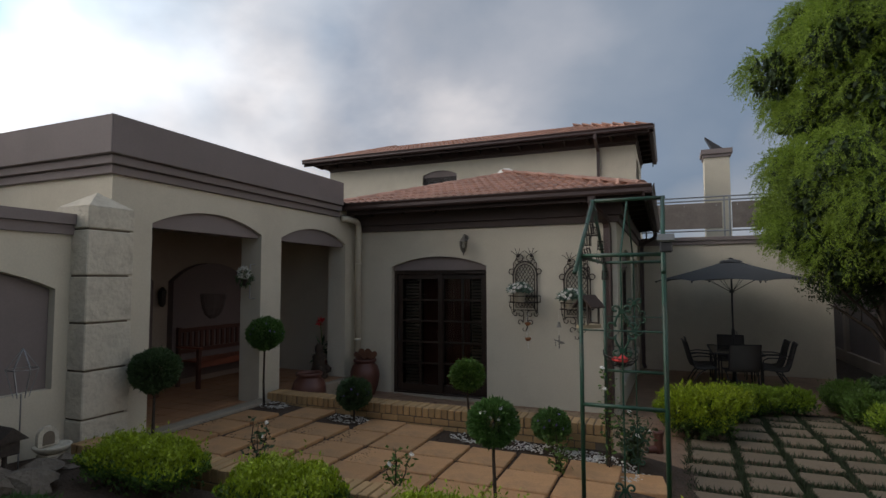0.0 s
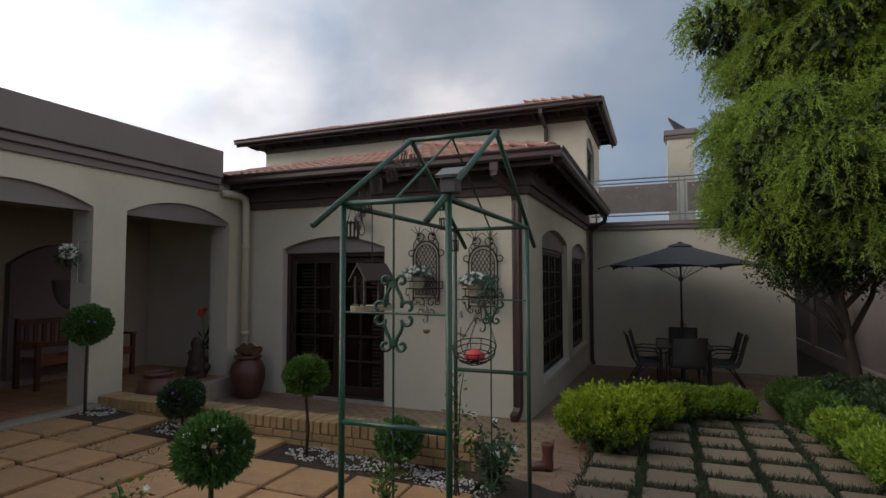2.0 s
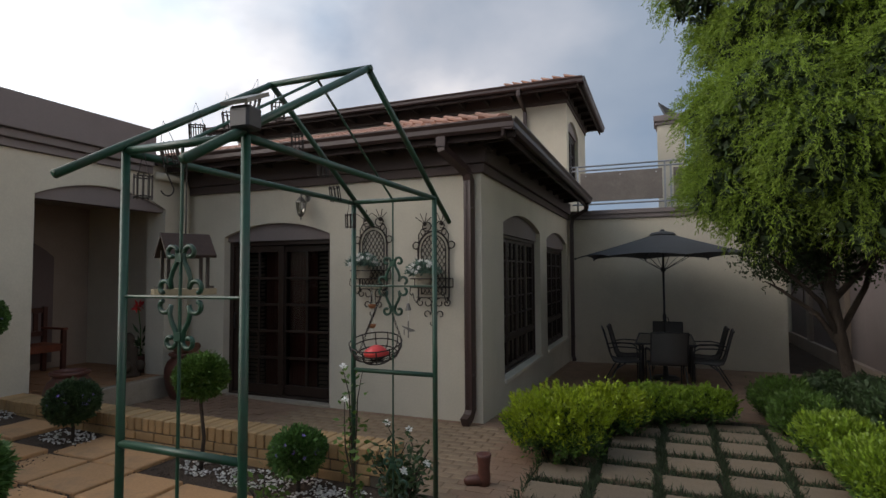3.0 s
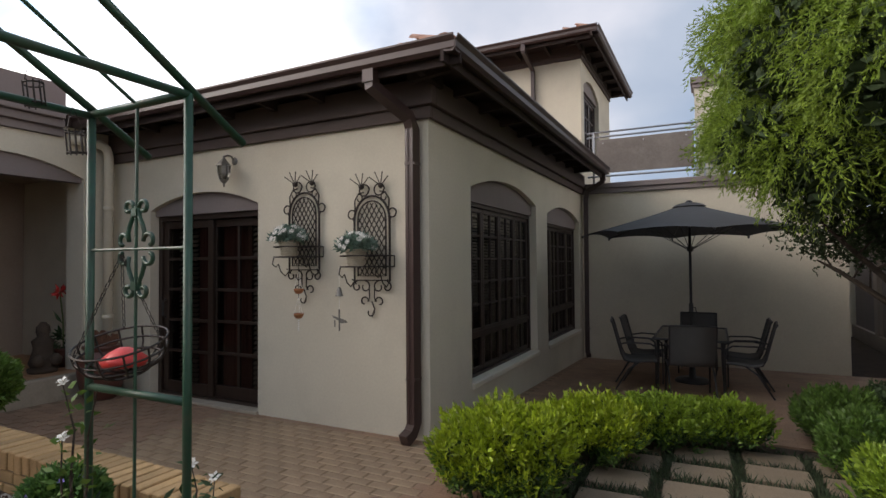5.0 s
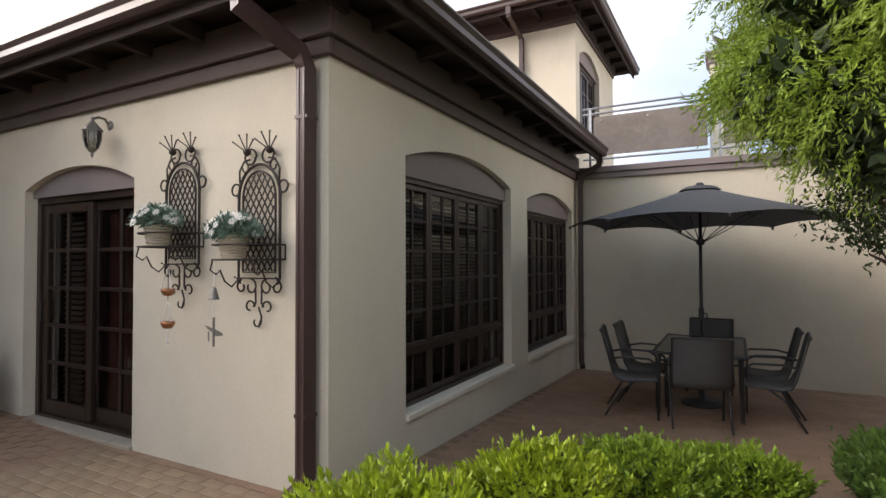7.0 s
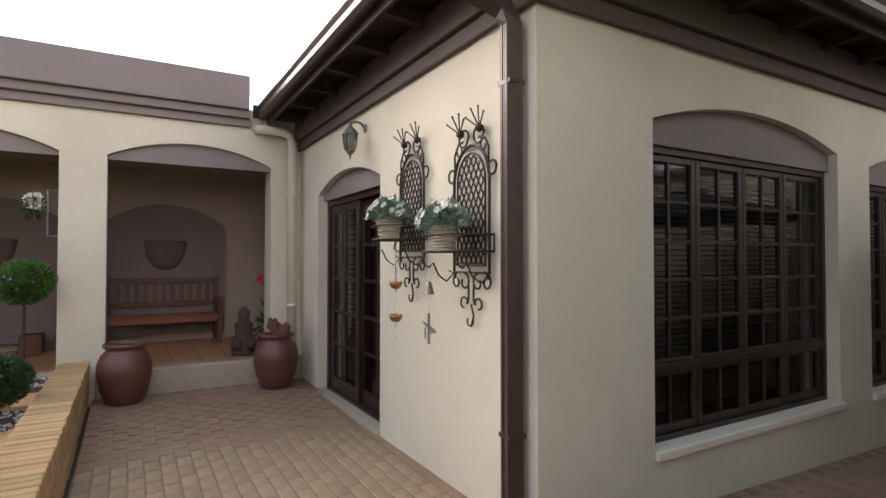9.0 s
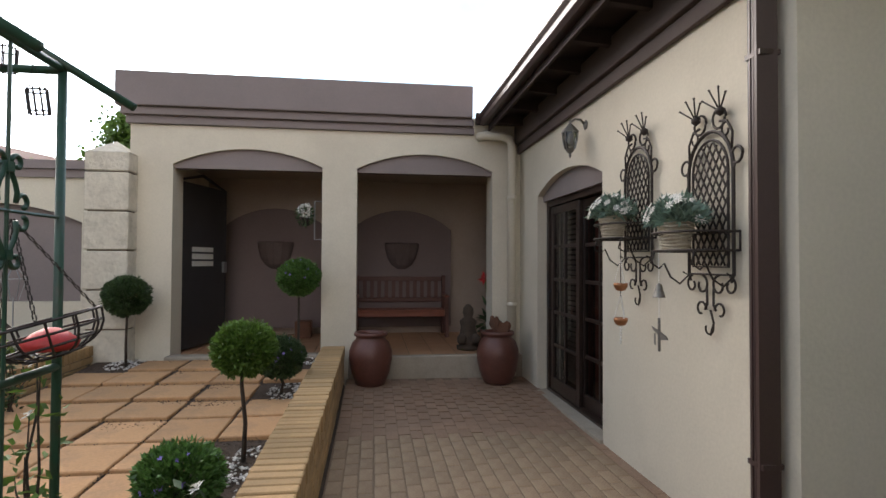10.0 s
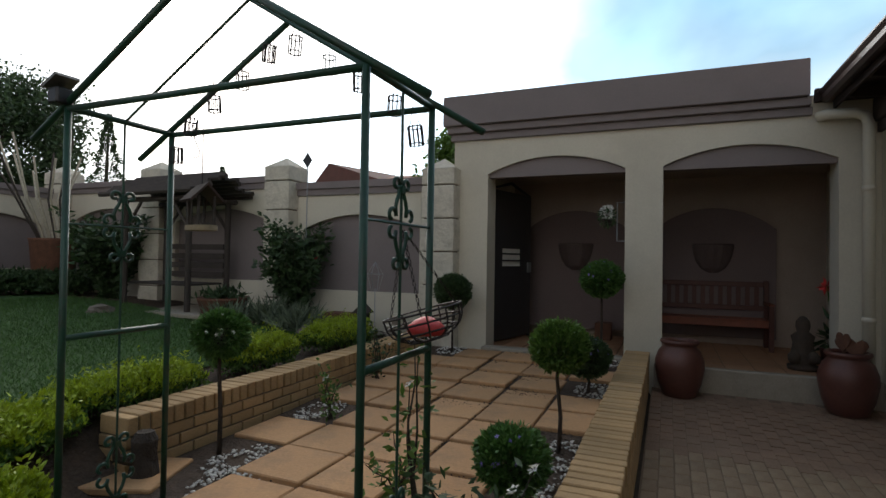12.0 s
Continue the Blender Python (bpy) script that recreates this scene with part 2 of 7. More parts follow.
POLE = material("old gum pole", (0.050, 0.038, 0.030), 0.85, spread=0.3, scale=7, fine=50, bump=0.4, depth=0.006)
CANVAS = material("charcoal umbrella canvas", (0.068, 0.070, 0.074), 0.85, spread=0.08, scale=3, fine=120, bump=0.15, depth=0.002, translucent=0.08)
SLING = material("grey sling mesh", (0.085, 0.083, 0.080), 0.8, spread=0.1, scale=6, fine=150, bump=0.15, depth=0.001)
CHARCOAL = material("charcoal powder coat", (0.030, 0.029, 0.030), 0.45, spread=0.12, scale=6, fine=60, bump=0.05)
PIPE = material("cream drain pipe", (0.58, 0.53, 0.42), 0.5, spread=0.06, scale=3, fine=40, bump=0.05)
WHITE = material("white petals", (0.78, 0.77, 0.72), 0.6, spread=0.08, scale=8, fine=50, bump=0, island=0.12, translucent=0.2)
VIOLET = material("violet flower", (0.20, 0.14, 0.42), 0.6, spread=0.15, bump=0)
RED = material("red plastic", (0.62, 0.045, 0.040), 0.45, spread=0.15, bump=0.05)
PEBBLE = material("white pebbles", (0.60, 0.57, 0.52), 0.75, spread=0.12, scale=20, fine=80, bump=0.1, island=0.28)
ROCK = material("garden rock", (0.17, 0.138, 0.105), 0.9, spread=0.3, scale=6, fine=40, bump=0.7, depth=0.02)
WICKER = material("pale wicker", (0.42, 0.37, 0.28), 0.8, spread=0.25, scale=14, fine=90, bump=0.4, depth=0.004)
CURTAIN = material("pale slatted blind", (0.19, 0.165, 0.14), 0.85, spread=0.1, scale=3, fine=40, bump=0.1)
# cream lowered in value: the passage ceiling's shade is in the colour
SHADECREAM = material("cream paint darkened for shade", (0.34, 0.29, 0.235), 0.85, spread=0.08, scale=1.5, fine=40, bump=0.15, depth=0.004)
PAVEJOINT = material("sandy paving joint", (0.195, 0.135, 0.088), 0.95, spread=0.2, scale=3, fine=80, bump=0.4, depth=0.004)
# mauve lowered in value to carry the shade inside the passage
RECESS = material("mauve paint darkened for shade", (0.165, 0.125, 0.118), 0.85, spread=0.08, scale=1.6, fine=50, bump=0.2, depth=0.005)
# brown plaster; on the passage rear wall it paints shade over cream
CLAYSHADE = material("clay brown plaster with passage shade", (0.36, 0.29, 0.235), 0.88, spread=0.08, scale=1.4, fine=45, bump=0.25, depth=0.006, dirt=(0.20, 0.15, 0.12), dirt_amount=0.3, dirt_scale=0.9)
# plaster with indoor dimness put into its base colour
DARKROOM = material("interior plaster darkened as unlit", (0.20, 0.17, 0.14), 0.9, spread=0.1, scale=2, fine=30, bump=0.1)
PANELGREY = material("weathered fibre panel", (0.17, 0.148, 0.132), 0.85, spread=0.16, scale=2.2, fine=30, bump=0.25, depth=0.004, dirt=(0.27, 0.245, 0.22), dirt_amount=0.5, dirt_scale=3.0)
PEWTER = material("weathered pewter", (0.20, 0.19, 0.17), 0.5, metal=0.6, spread=0.2, bump=0.1)

# near-black base colour stands for an unlit room
SHADOWROOM = material("room lining darkened as unlit", (0.035, 0.026, 0.022), 0.9, spread=0.2, scale=2, fine=30, bump=0.1)


def glass_material():
    m = bpy.data.materials.new("window glass")
    m.use_nodes = True
    n, l = m.node_tree.nodes, m.node_tree.links
    n.clear()
    o = n.new("ShaderNodeOutputMaterial")
    t = n.new("ShaderNodeBsdfTransparent")
    t.inputs["Color"].default_value = (0.55, 0.55, 0.53, 1)
    g = n.new("ShaderNodeBsdfGlossy")
    g.inputs["Roughness"].default_value = 0.02
    f = n.new("ShaderNodeFresnel")
    f.inputs["IOR"].default_value = 1.55
    x = n.new("ShaderNodeMixShader")
    l.new(f.outputs[0], x.inputs["Fac"])
    l.new(t.outputs[0], x.inputs[1])
    l.new(g.outputs[0], x.inputs[2])
    l.new(x.outputs[0], o.inputs["Surface"])
    return m


GLASS = glass_material()
SMOKED = material("smoked glass", (0.03, 0.03, 0.032), 0.12, spread=0.05, bump=0)


# ---- mesh helpers ----
class Shape:
    """Vertices and faces gathered into one mesh."""

    def __init__(self):
        self.v, self.f, self.weld = [], [], False

    def add(self, verts, faces):
        k = len(self.v)
        self.v += [tuple(p) for p in verts]
        self.f += [tuple(i + k for i in q) for q in faces]
        return self

    def box(self, x0, y0, z0, x1, y1, z1, c=0.0):
        x0, x1, y0, y1, z0, z1 = min(x0, x1), max(x0, x1), min(y0, y1), max(y0, y1), min(z0, z1), max(z0, z1)
        if not c:
            return self.add([(x0, y0, z0), (x1, y0, z0), (x1, y1, z0), (x0, y1, z0), (x0, y0, z1), (x1, y0, z1), (x1, y1, z1), (x0, y1, z1)],
                            [(3, 2, 1, 0), (4, 5, 6, 7), (0, 1, 5, 4), (1, 2, 6, 5), (2, 3, 7, 6), (3, 0, 4, 7)])
        rings = [(z0, c), (z0 + c, 0), (z1 - c, 0), (z1, c)]
        vs = []
        for z, i in rings:
            a0, a1, b0, b1 = x0 + i, x1 - i, y0 + i, y1 - i
            d = c - i if i < c else 0
            vs += [(a0 + d, b0, z), (a1 - d, b0, z), (a1, b0 + d, z), (a1, b1 - d, z), (a1 - d, b1, z), (a0 + d, b1, z), (a0, b1 - d, z), (a0, b0 + d, z)]
        fs = [tuple(range(7, -1, -1)), tuple(range(24, 32))]
        for r in range(3):
            for i in range(8):
                j = (i + 1) % 8
                fs.append((r * 8 + i, r * 8 + j, r * 8 + 8 + j, r * 8 + 8 + i))
        return self.add(vs, fs)

    def prism(self, pts, way):
        """A flat outline pushed along way."""
        n, w = len(pts), Vector(way)
        vs = [Vector(p) for p in pts]
        return self.add(vs + [p + w for p in vs], [tuple(range(n)), tuple(range(2 * n - 1, n - 1, -1))] + [(i, i + n, (i + 1) % n + n, (i + 1) % n) for i in range(n)])

    def tube(self, pts, r, n=8, closed=False, flat=1.0):
        pts = [Vector(p) for p in pts]
        m = len(pts)
        rad = list(r) if isinstance(r, (list, tuple)) else [r] * m
        vs, side = [], None
        for i, p in enumerate(pts):
            a = pts[(i - 1) % m] if (i or closed) else p
            b = pts[(i + 1) % m] if (i < m - 1 or closed) else p
            d = (b - a).normalized() if (b - a).length > 1e-9 else Vector((0, 0, 1))
            if side is None:
                side = d.cross(Vector((0, 0, 1)))
                if side.length < 0.05:
                    side = d.cross(Vector((0, 1, 0)))
            side = (side - d * side.dot(d))
            side = side.normalized() if side.length > 1e-6 else d.orthogonal().normalized()
            up = side.cross(d)
            vs += [p + (side * math.cos(q) + up * math.sin(q) * flat) * rad[i] for q in (math.tau * (k + 0.5 * (n == 4)) / n for k in range(n))]
        fs = []
        for i in range(m if closed else m - 1):
            j = (i + 1) % m
            fs += [(i * n + k, i * n + (k + 1) % n, j * n + (k + 1) % n, j * n + k) for k in range(n)]
        if not closed:
            fs += [tuple(range(n - 1, -1, -1)), tuple((m - 1) * n + k for k in range(n))]
        return self.add(vs, fs)

    def lathe(self, prof, n=20, at=(0, 0, 0)):
        """Turns a profile of (radius, height) round an upright axis."""
        vs = [(at[0] + r * math.cos(math.tau * k / n), at[1] + r * math.sin(math.tau * k / n), at[2] + z) for r, z in prof for k in range(n)]
        fs = [(i * n + k, i * n + (k + 1) % n, (i + 1) * n + (k + 1) % n, (i + 1) * n + k) for i in range(len(prof) - 1) for k in range(n)]
        fs += [tuple(range(n - 1, -1, -1)), tuple((len(prof) - 1) * n + k for k in range(n))]
        return self.add(vs, fs)

    def mesh(self, name, mat, smooth=False):
        me = bpy.data.meshes.new(name)
        me.from_pydata(self.v, [], self.f)
        me.materials.append(mat)
        if smooth:
            for p in me.polygons:
                p.use_smooth = True
        me.update()
        bm = bmesh.new()
        bm.from_mesh(me)
        if self.weld:
            bmesh.ops.remove_doubles(bm, verts=bm.verts, dist=1e-5)
        if len(bm.faces) > 1:
            bmesh.ops.recalc_face_normals(bm, faces=bm.faces)
        bm.to_mesh(me)
        bm.free()
        return me


class Pieces:
    """Draws like Shape, but every stroke becomes a part of its own."""

    def __init__(self, name, mat, parent):
        self.name, self.mat, self.parent = name, mat, parent

    def tube(self, *a):
        part(self.name, Shape().tube(*a), self.mat, self.parent, smooth=True)
        return self

    def lathe(self, *a):
        part("knob", Shape().lathe(*a), self.mat, self.parent, smooth=True)
        return self

    def box(self, *a):
        part("collar", Shape().box(*a), self.mat, self.parent)
        return self


def thing(name, at, label, category, group="", turn=0.0):
    e = new(name)
    e.empty_display_size = 0.1
    e.matrix_basis = pose(*at, 0, 0, turn)
    return tagged(e, label, category, group)


def part(name, shape, mat, parent=None, label="", smooth=False):
    ob = new(name, shape if isinstance(shape, bpy.types.Mesh) else shape.mesh(name, mat, smooth))
    if parent:
        ob.parent = parent
    return tagged(ob, label)


def solid(name, shape, mat, label, category, group="", kind="", smooth=False):
    """A thing or a piece of the setting that is one mesh."""
    return tagged(new(name, shape.mesh(name, mat, smooth)), label, category, group, kind)


def setting(name, shape, mat, label, smooth=False):
    return solid(name, shape, mat, label, name.split("_")[0], kind="structure", smooth=smooth)


def leaves_mesh(name, pts, ways, length, width, mat, seed=0, droop=0.0, bend=0.25, spin=1.0):
    """Many single leaves, each two triangles folded on the midrib."""
    rg = np.random.default_rng(seed)
    pts, ways = np.asarray(pts, float), np.asarray(ways, float)
    n = len(pts)
    d = ways + rg.normal(0, 0.45 * spin, (n, 3))
    d[:, 2] -= droop
    d /= np.linalg.norm(d, axis=1)[:, None] + 1e-9
    s = np.cross(d, rg.normal(0, 1, (n, 3)))
    s /= np.linalg.norm(s, axis=1)[:, None] + 1e-9
    u = np.cross(s, d)
    ln = length * rg.uniform(0.65, 1.3, n)[:, None]
    wd = width * rg.uniform(0.7, 1.25, n)[:, None]
    a = pts
    b = pts + d * ln * 0.45 + s * wd * 0.5 + u * ln * bend * 0.25
    c = pts + d * ln
    e = pts + d * ln * 0.45 - s * wd * 0.5 + u * ln * bend * 0.25
    v = np.stack([a, b, c, e], 1).reshape(-1, 3)
    i = np.arange(n)[:, None] * 4
    f = np.concatenate([i + np.array([0, 1, 2]), i + np.array([0, 2, 3])], 1).reshape(-1, 3)
    me = bpy.data.meshes.new(name)
    me.vertices.add(len(v))
    me.vertices.foreach_set("co", v.ravel())
    me.loops.add(f.size)
    me.loops.foreach_set("vertex_index", f.ravel().astype(np.int32))
    me.polygons.add(len(f))
    me.polygons.foreach_set("loop_start", np.arange(0, f.size, 3, dtype=np.int32))
    me.polygons.foreach_set("loop_total", np.full(len(f), 3, dtype=np.int32))
    me.materials.append(mat)
    me.update(calc_edges=True)
    me.validate()
    return me


def lerp_table(t, rows):
    if t <= rows[0][0]:
        return rows[0][1]
    for (a, u), (b, w) in zip(rows, rows[1:]):
        if t <= b:
            return u + (w - u) * (t - a) / (b - a)
    return rows[-1][1]


def smooth(a, b, t):
    t = min(1, max(0, (t - a) / (b - a)))
    return t * t * (3 - 2 * t)


# ---- levels ----
FLOOR_A = 0.31      # passage floor
CAP = 0.45          # top of the retaining wall


def terrace_z(x):
    return lerp_table(x, ((-4.5, 0.36), (-2.5, 0.25), (-1.0, 0.21), (1.0, 0.19)))


def path_z(y):
    return lerp_table(y, ((-14, 0.62), (-9, 0.51), (-8.5, 0.48), (-6, 0.22), (-4.2, 0.06), (-2, 0.0), (0, -0.01), (1.0, -0.07), (6.3, -0.25), (9, -0.28)))


def lawn_z(y):
    return lerp_table(y, ((-30, 0.9), (-14, 0.80), (-10, 0.70), (-8.5, 0.56), (-6, 0.44), (-4.9, 0.38)))


def ground_z(x, y):
    p = path_z(y)
    if x < -4.5 and y > -4.9:
        return -0.1
    if y < -4.6:
        k = smooth(0.1, 1.5, x)
        return (lawn_z(y) * (1 - k) + p * k) * smooth(-5.05, -5.35, y) + (1 - smooth(-5.05, -5.35, y)) * ((terrace_z(x) - 0.05) * (1 - smooth(0.3, 1.2, x)) + p * smooth(0.3, 1.2, x))
    if y < -2.35:
        k = smooth(0.3, 1.2, x)
        return (terrace_z(x) - 0.05) * (1 - k) + p * k
    return p - 0.06 if x < 1.1 or y > 1.4 else p


# ---- ground ----
def axis(lo, hi, step, far):
    a = list(np.arange(lo, hi + step / 2, step))
    return [-far, -far / 4, -60, -25] + a + [25, 60, far / 4, far]


gx, gy = axis(-13, 13, 0.2, 1500), axis(-15, 13, 0.2, 1500)
gs = Shape()
gs.v = [(x, y, ground_z(x, y) + 0.012 * noise.noise((x * 3, y * 3, 0)) if abs(x) < 13.5 and abs(y) < 15.5 else -0.1 if x > 13 or y > 13 else 0.5) for y in gy for x in gx]
gs.f = [(j * len(gx) + i, j * len(gx) + i + 1, (j + 1) * len(gx) + i + 1, (j + 1) * len(gx) + i) for j in range(len(gy) - 1) for i in range(len(gx) - 1)]
setting("ground", gs, SOIL, "dark bare garden soil in the beds and beyond the walls", True)


# ---- walls with arched openings ----
def arc(u0, u1, spring, rise, n=14):
    """A flat arch from u0 to u1."""
    w = (u1 - u0) / 2
    r = (w * w + rise * rise) / (2 * rise)
    c = (u0 + u1) / 2
    a = math.asin(min(1, w / r))
    return [(c + r * math.sin(-a + 2 * a * i / n), spring + rise - r + r * math.cos(-a + 2 * a * i / n)) for i in range(n + 1)]


def wall_shape(face, u0, u1, z0, z1, depth, openings, shape=None):
    """face(u, w, z): a point of the wall, w metres behind its face. openings: (u0, u1, sill, spring, rise)."""
    s = shape or Shape()
    s.weld = True

    def slab(outline):
        s.prism([face(u, 0, z) for u, z in outline], Vector(face(0, depth, 0)) - Vector(face(0, 0, 0)))
    at = u0
    for a, b, sill, spring, rise in sorted(openings):
        slab([(at, z0), (a, z0), (a, z1), (at, z1)])
        if sill > z0:
            slab([(a, z0), (b, z0), (b, sill), (a, sill)])
        top = arc(a, b, spring, rise) if rise else [(a, spring), (b, spring)]
        for (p, q), (r, t) in zip(top, top[1:]):
            slab([(p, q), (r, t), (r, z1), (p, z1)])
        at = b
    slab([(at, z0), (u1, z0), (u1, z1), (at, z1)])
    return s


def lunette(name, face, a, b, low, spring, rise, depth, mat, label):
    top = arc(a - 0.002, b + 0.002, spring, rise + 0.002)
    pts = [(a - 0.002, low)] + top + [(b + 0.002, low)]
    s = Shape().prism([face(u, depth, z) for u, z in pts], Vector(face(0, depth + 0.12, 0)) - Vector(face(0, depth, 0)))
    return setting(name, s, mat, label)


def south(u, w, z):
    return (u, w, z)


def east(u, w, z):
    return (-w, u, z)


def arcade(u, w, z):
    return (-4.615 - w, u, z)


# sunroom: the door wall and the window wall
DOOR = (-3.88, -2.09, -0.05, 2.255, 0.175)
WIN1, WIN2 = (0.935, 3.27, 0.32, 2.40, 0.18), (3.84, 6.02, 0.32, 2.345, 0.17)
setting("wall_south", wall_shape(south, -4.615, -0.001, -0.4, 3.28, 0.28, [DOOR]), PLASTER, "cream plastered wall with an arched sliding door")
setting("wall_east", wall_shape(east, 0.28, 6.35, -0.5, 3.28, 0.28, [WIN1, WIN2]), PLASTER, "cream plastered wall with two arched windows")
setting("wall_corner", Shape().box(-0.28, 0.001, -0.4, 0, 0.28, 3.28), PLASTER, "cream plastered house corner")
lunette("trim_1", south, DOOR[0], DOOR[1], 2.19, 2.255, 0.175, 0.07, MAUVE, "mauve grey arched panel above the sliding door")
lunette("trim_2", east, WIN1[0], WIN1[1], 2.26, 2.40, 0.18, 0.07, MAUVE, "mauve grey arched panel above the window")
lunette("trim_3", east, WIN2[0], WIN2[1], 2.21, 2.345, 0.17, 0.07, MAUVE, "mauve grey arched panel above the window")
for i, w in enumerate((WIN1, WIN2)):
    setting("sill_%d" % (i + 1), Shape().box(-0.2, w[0] - 0.0, 0.262, 0.028, w[1] + 0.04, 0.322, 0.008), SILLP, "pale plastered window sill")

# brown cornice bands below the eaves, in two steps
setting("trim_4", Shape().box(-4.61, -0.045, 2.895, 0.045, -0.002, 3.005, 0.006).box(-4.61, -0.085, 3.008, 0.085, -0.002, 3.25, 0.006)
        .box(0.002, 0.0, 2.895, 0.045, 6.2, 3.005, 0.006).box(0.002, 0.0, 3.008, 0.085, 6.2, 3.25, 0.006), CORNICE, "dark brown stepped cornice band below the eaves")

# room inside: its dimness is put into a near-black lining colour
setting("floor_room", Shape().box(-4.5, 0.28, -0.3, -0.28, 6.3, 0.0), SHADOWROOM, "floor inside the sunroom, darkened to look unlit")
setting("ceiling_room", Shape().box(-4.5, 0.28, 2.75, -0.28, 6.3, 2.85), SHADOWROOM, "ceiling inside the sunroom, darkened to look unlit")
setting("wall_inner", Shape().box(-4.86, 0.002, -0.3, -4.616, 6.35, 3.28).box(-4.5, 6.1, -0.3, -0.28, 6.35, 2.85), SHADOWROOM, "inner walls of the sunroom, darkened to look unlit")

# the sunken courtyard's back wall under the balcony
setting("wall_north", Shape().box(0.0, 6.3, -0.6, 4.2, 6.6, 2.90), PLASTER, "cream plastered wall behind the patio table")
setting("trim_5", Shape().box(0.0, 6.255, 2.90, 4.25, 6.62, 2.99, 0.006).box(0.0, 6.225, 2.993, 4.28, 6.62, 3.09, 0.006), MAUVE, "mauve grey stepped band along the balcony edge")
setting("floor_balcony", Shape().box(-0.0, 6.62, 2.7, 4.25, 12.5, 3.05), CONCRETE, "concrete balcony floor")
setting("wall_northeast", Shape().box(4.0, 6.602, -0.6, 4.25, 12.5, 2.70), PLASTER, "cream plastered return wall under the balcony")

# upper storey
U_S, U_Z = 6.36, 5.62
UWIN = (-6.2, -5.08, 4.05, 5.24, 0.14)
UEWIN = (6.62, 8.2, 3.6, 5.17, 0.22)
setting("wall_upper_south", wall_shape(lambda u, w, z: (u, U_S + w, z), -9.6, -0.281, 3.0, 5.95, 0.28, [UWIN]), PLASTER, "cream upper storey wall")
setting("wall_upper_east", wall_shape(lambda u, w, z: (-w, u, z), U_S, 9.6, 3.0, 5.95, 0.28, [UEWIN]), PLASTER, "cream upper storey end wall")
# rear walls darkened in colour so the upper rooms look unlit
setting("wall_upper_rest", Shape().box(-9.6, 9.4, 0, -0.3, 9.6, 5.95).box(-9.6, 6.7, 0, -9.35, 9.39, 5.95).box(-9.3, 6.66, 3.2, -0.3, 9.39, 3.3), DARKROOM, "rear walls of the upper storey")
lunette("trim_6", lambda u, w, z: (u, U_S + w, z), UWIN[0], UWIN[1], 5.18, 5.24, 0.14, 0.05, MAUVE, "mauve grey arched panel over the upper window")
lunette("trim_7", lambda u, w, z: (-w, u, z), UEWIN[0], UEWIN[1], 5.12, 5.17, 0.22, 0.05, MAUVE, "mauve grey arched panel over the upper window")
setting("trim_8", Shape().box(-9.6, U_S - 0.03, 5.61, 0.03, U_S - 0.002, 5.69).box(-9.6, U_S - 0.06, 5.693, 0.06, U_S - 0.002, 5.95)
        .box(0.002, U_S, 5.61, 0.03, 9.6, 5.69).box(0.002, U_S, 5.693, 0.06, 9.6, 5.95), CORNICE, "brown stepped cornice band of the upper storey")

# passage with two arches
A1, A2 = (-4.294, -2.535, FLOOR_A - 0.05, 2.655, 0.20), (-2.107, -0.372, FLOOR_A - 0.05, 2.655, 0.20)
setting("wall_arcade", wall_shape(arcade, -4.78, -0.002, -0.2, 3.12, 0.36, [A1, A2]), PLASTER, "cream plastered wall with two arched openings")
lunette("trim_9", arcade, A1[0], A1[1], 2.61, 2.655, 0.20, 0.05, MAUVE, "mauve grey arched panel in the passage opening")
lunette("trim_10", arcade, A2[0], A2[1], 2.61, 2.655, 0.20, 0.05, MAUVE, "mauve grey arched panel in the passage opening")
setting("wall_passage_south", Shape().box(-10.5, -4.78, -0.2, -4.977, -4.50, 3.12), PLASTER, "cream plastered passage end wall")
# rear wall, ceiling and recesses have the passage's shade in their colours
setting("wall_passage_west", wall_shape(lambda u, w, z: (-6.75 - w, u, z), -4.5, 0.0, 0.0, 3.0, 0.25, []), CLAYSHADE, "dull clay brown passage rear wall")
setting("wall_passage_north", Shape().box(-6.75, -0.001, 0.0, -4.977, 0.25, 3.0), PLASTER, "cream plastered passage end wall")
setting("ceiling_passage", Shape().box(-7.0, -4.5, 2.80, -4.977, -0.002, 2.92), SHADECREAM, "cream passage ceiling, darkened for shade")
setting("trim_11", Shape().box(-10.5, -4.82, 3.122, -4.57, -0.62, 3.215, 0.006).box(-10.5, -4.86, 3.218, -4.52, -0.64, 3.31, 0.006), MAUVE, "mauve grey stepped cornice below the parapet")
setting("parapet", Shape().box(-10.5, -4.905, 3.313, -4.468, -0.66, 3.715, 0.008), MAUVE, "mauve grey rendered flat roof parapet")
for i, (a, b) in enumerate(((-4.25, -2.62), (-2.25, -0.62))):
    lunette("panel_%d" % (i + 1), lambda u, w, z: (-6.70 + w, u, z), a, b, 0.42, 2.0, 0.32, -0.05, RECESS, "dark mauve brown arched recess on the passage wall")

# passage floor, step and kerb
setting("floor_passage", Shape().box(-6.75, -4.5, -0.1, -4.62, -0.002, FLOOR_A - 0.012), MORTAR, "mortar bed of the passage floor")
setting("step_concrete", Shape().box(-4.62, -2.19, -0.15, -4.50, -0.002, FLOOR_A + 0.004, 0.012), CONCRETE, "old painted concrete step up to the passage")
setting("kerb_terrace", Shape().box(-4.62, -4.30, 0.1, -4.42, -2.50, 0.365, 0.012), CONCRETE, "low concrete kerb between terrace and passage")

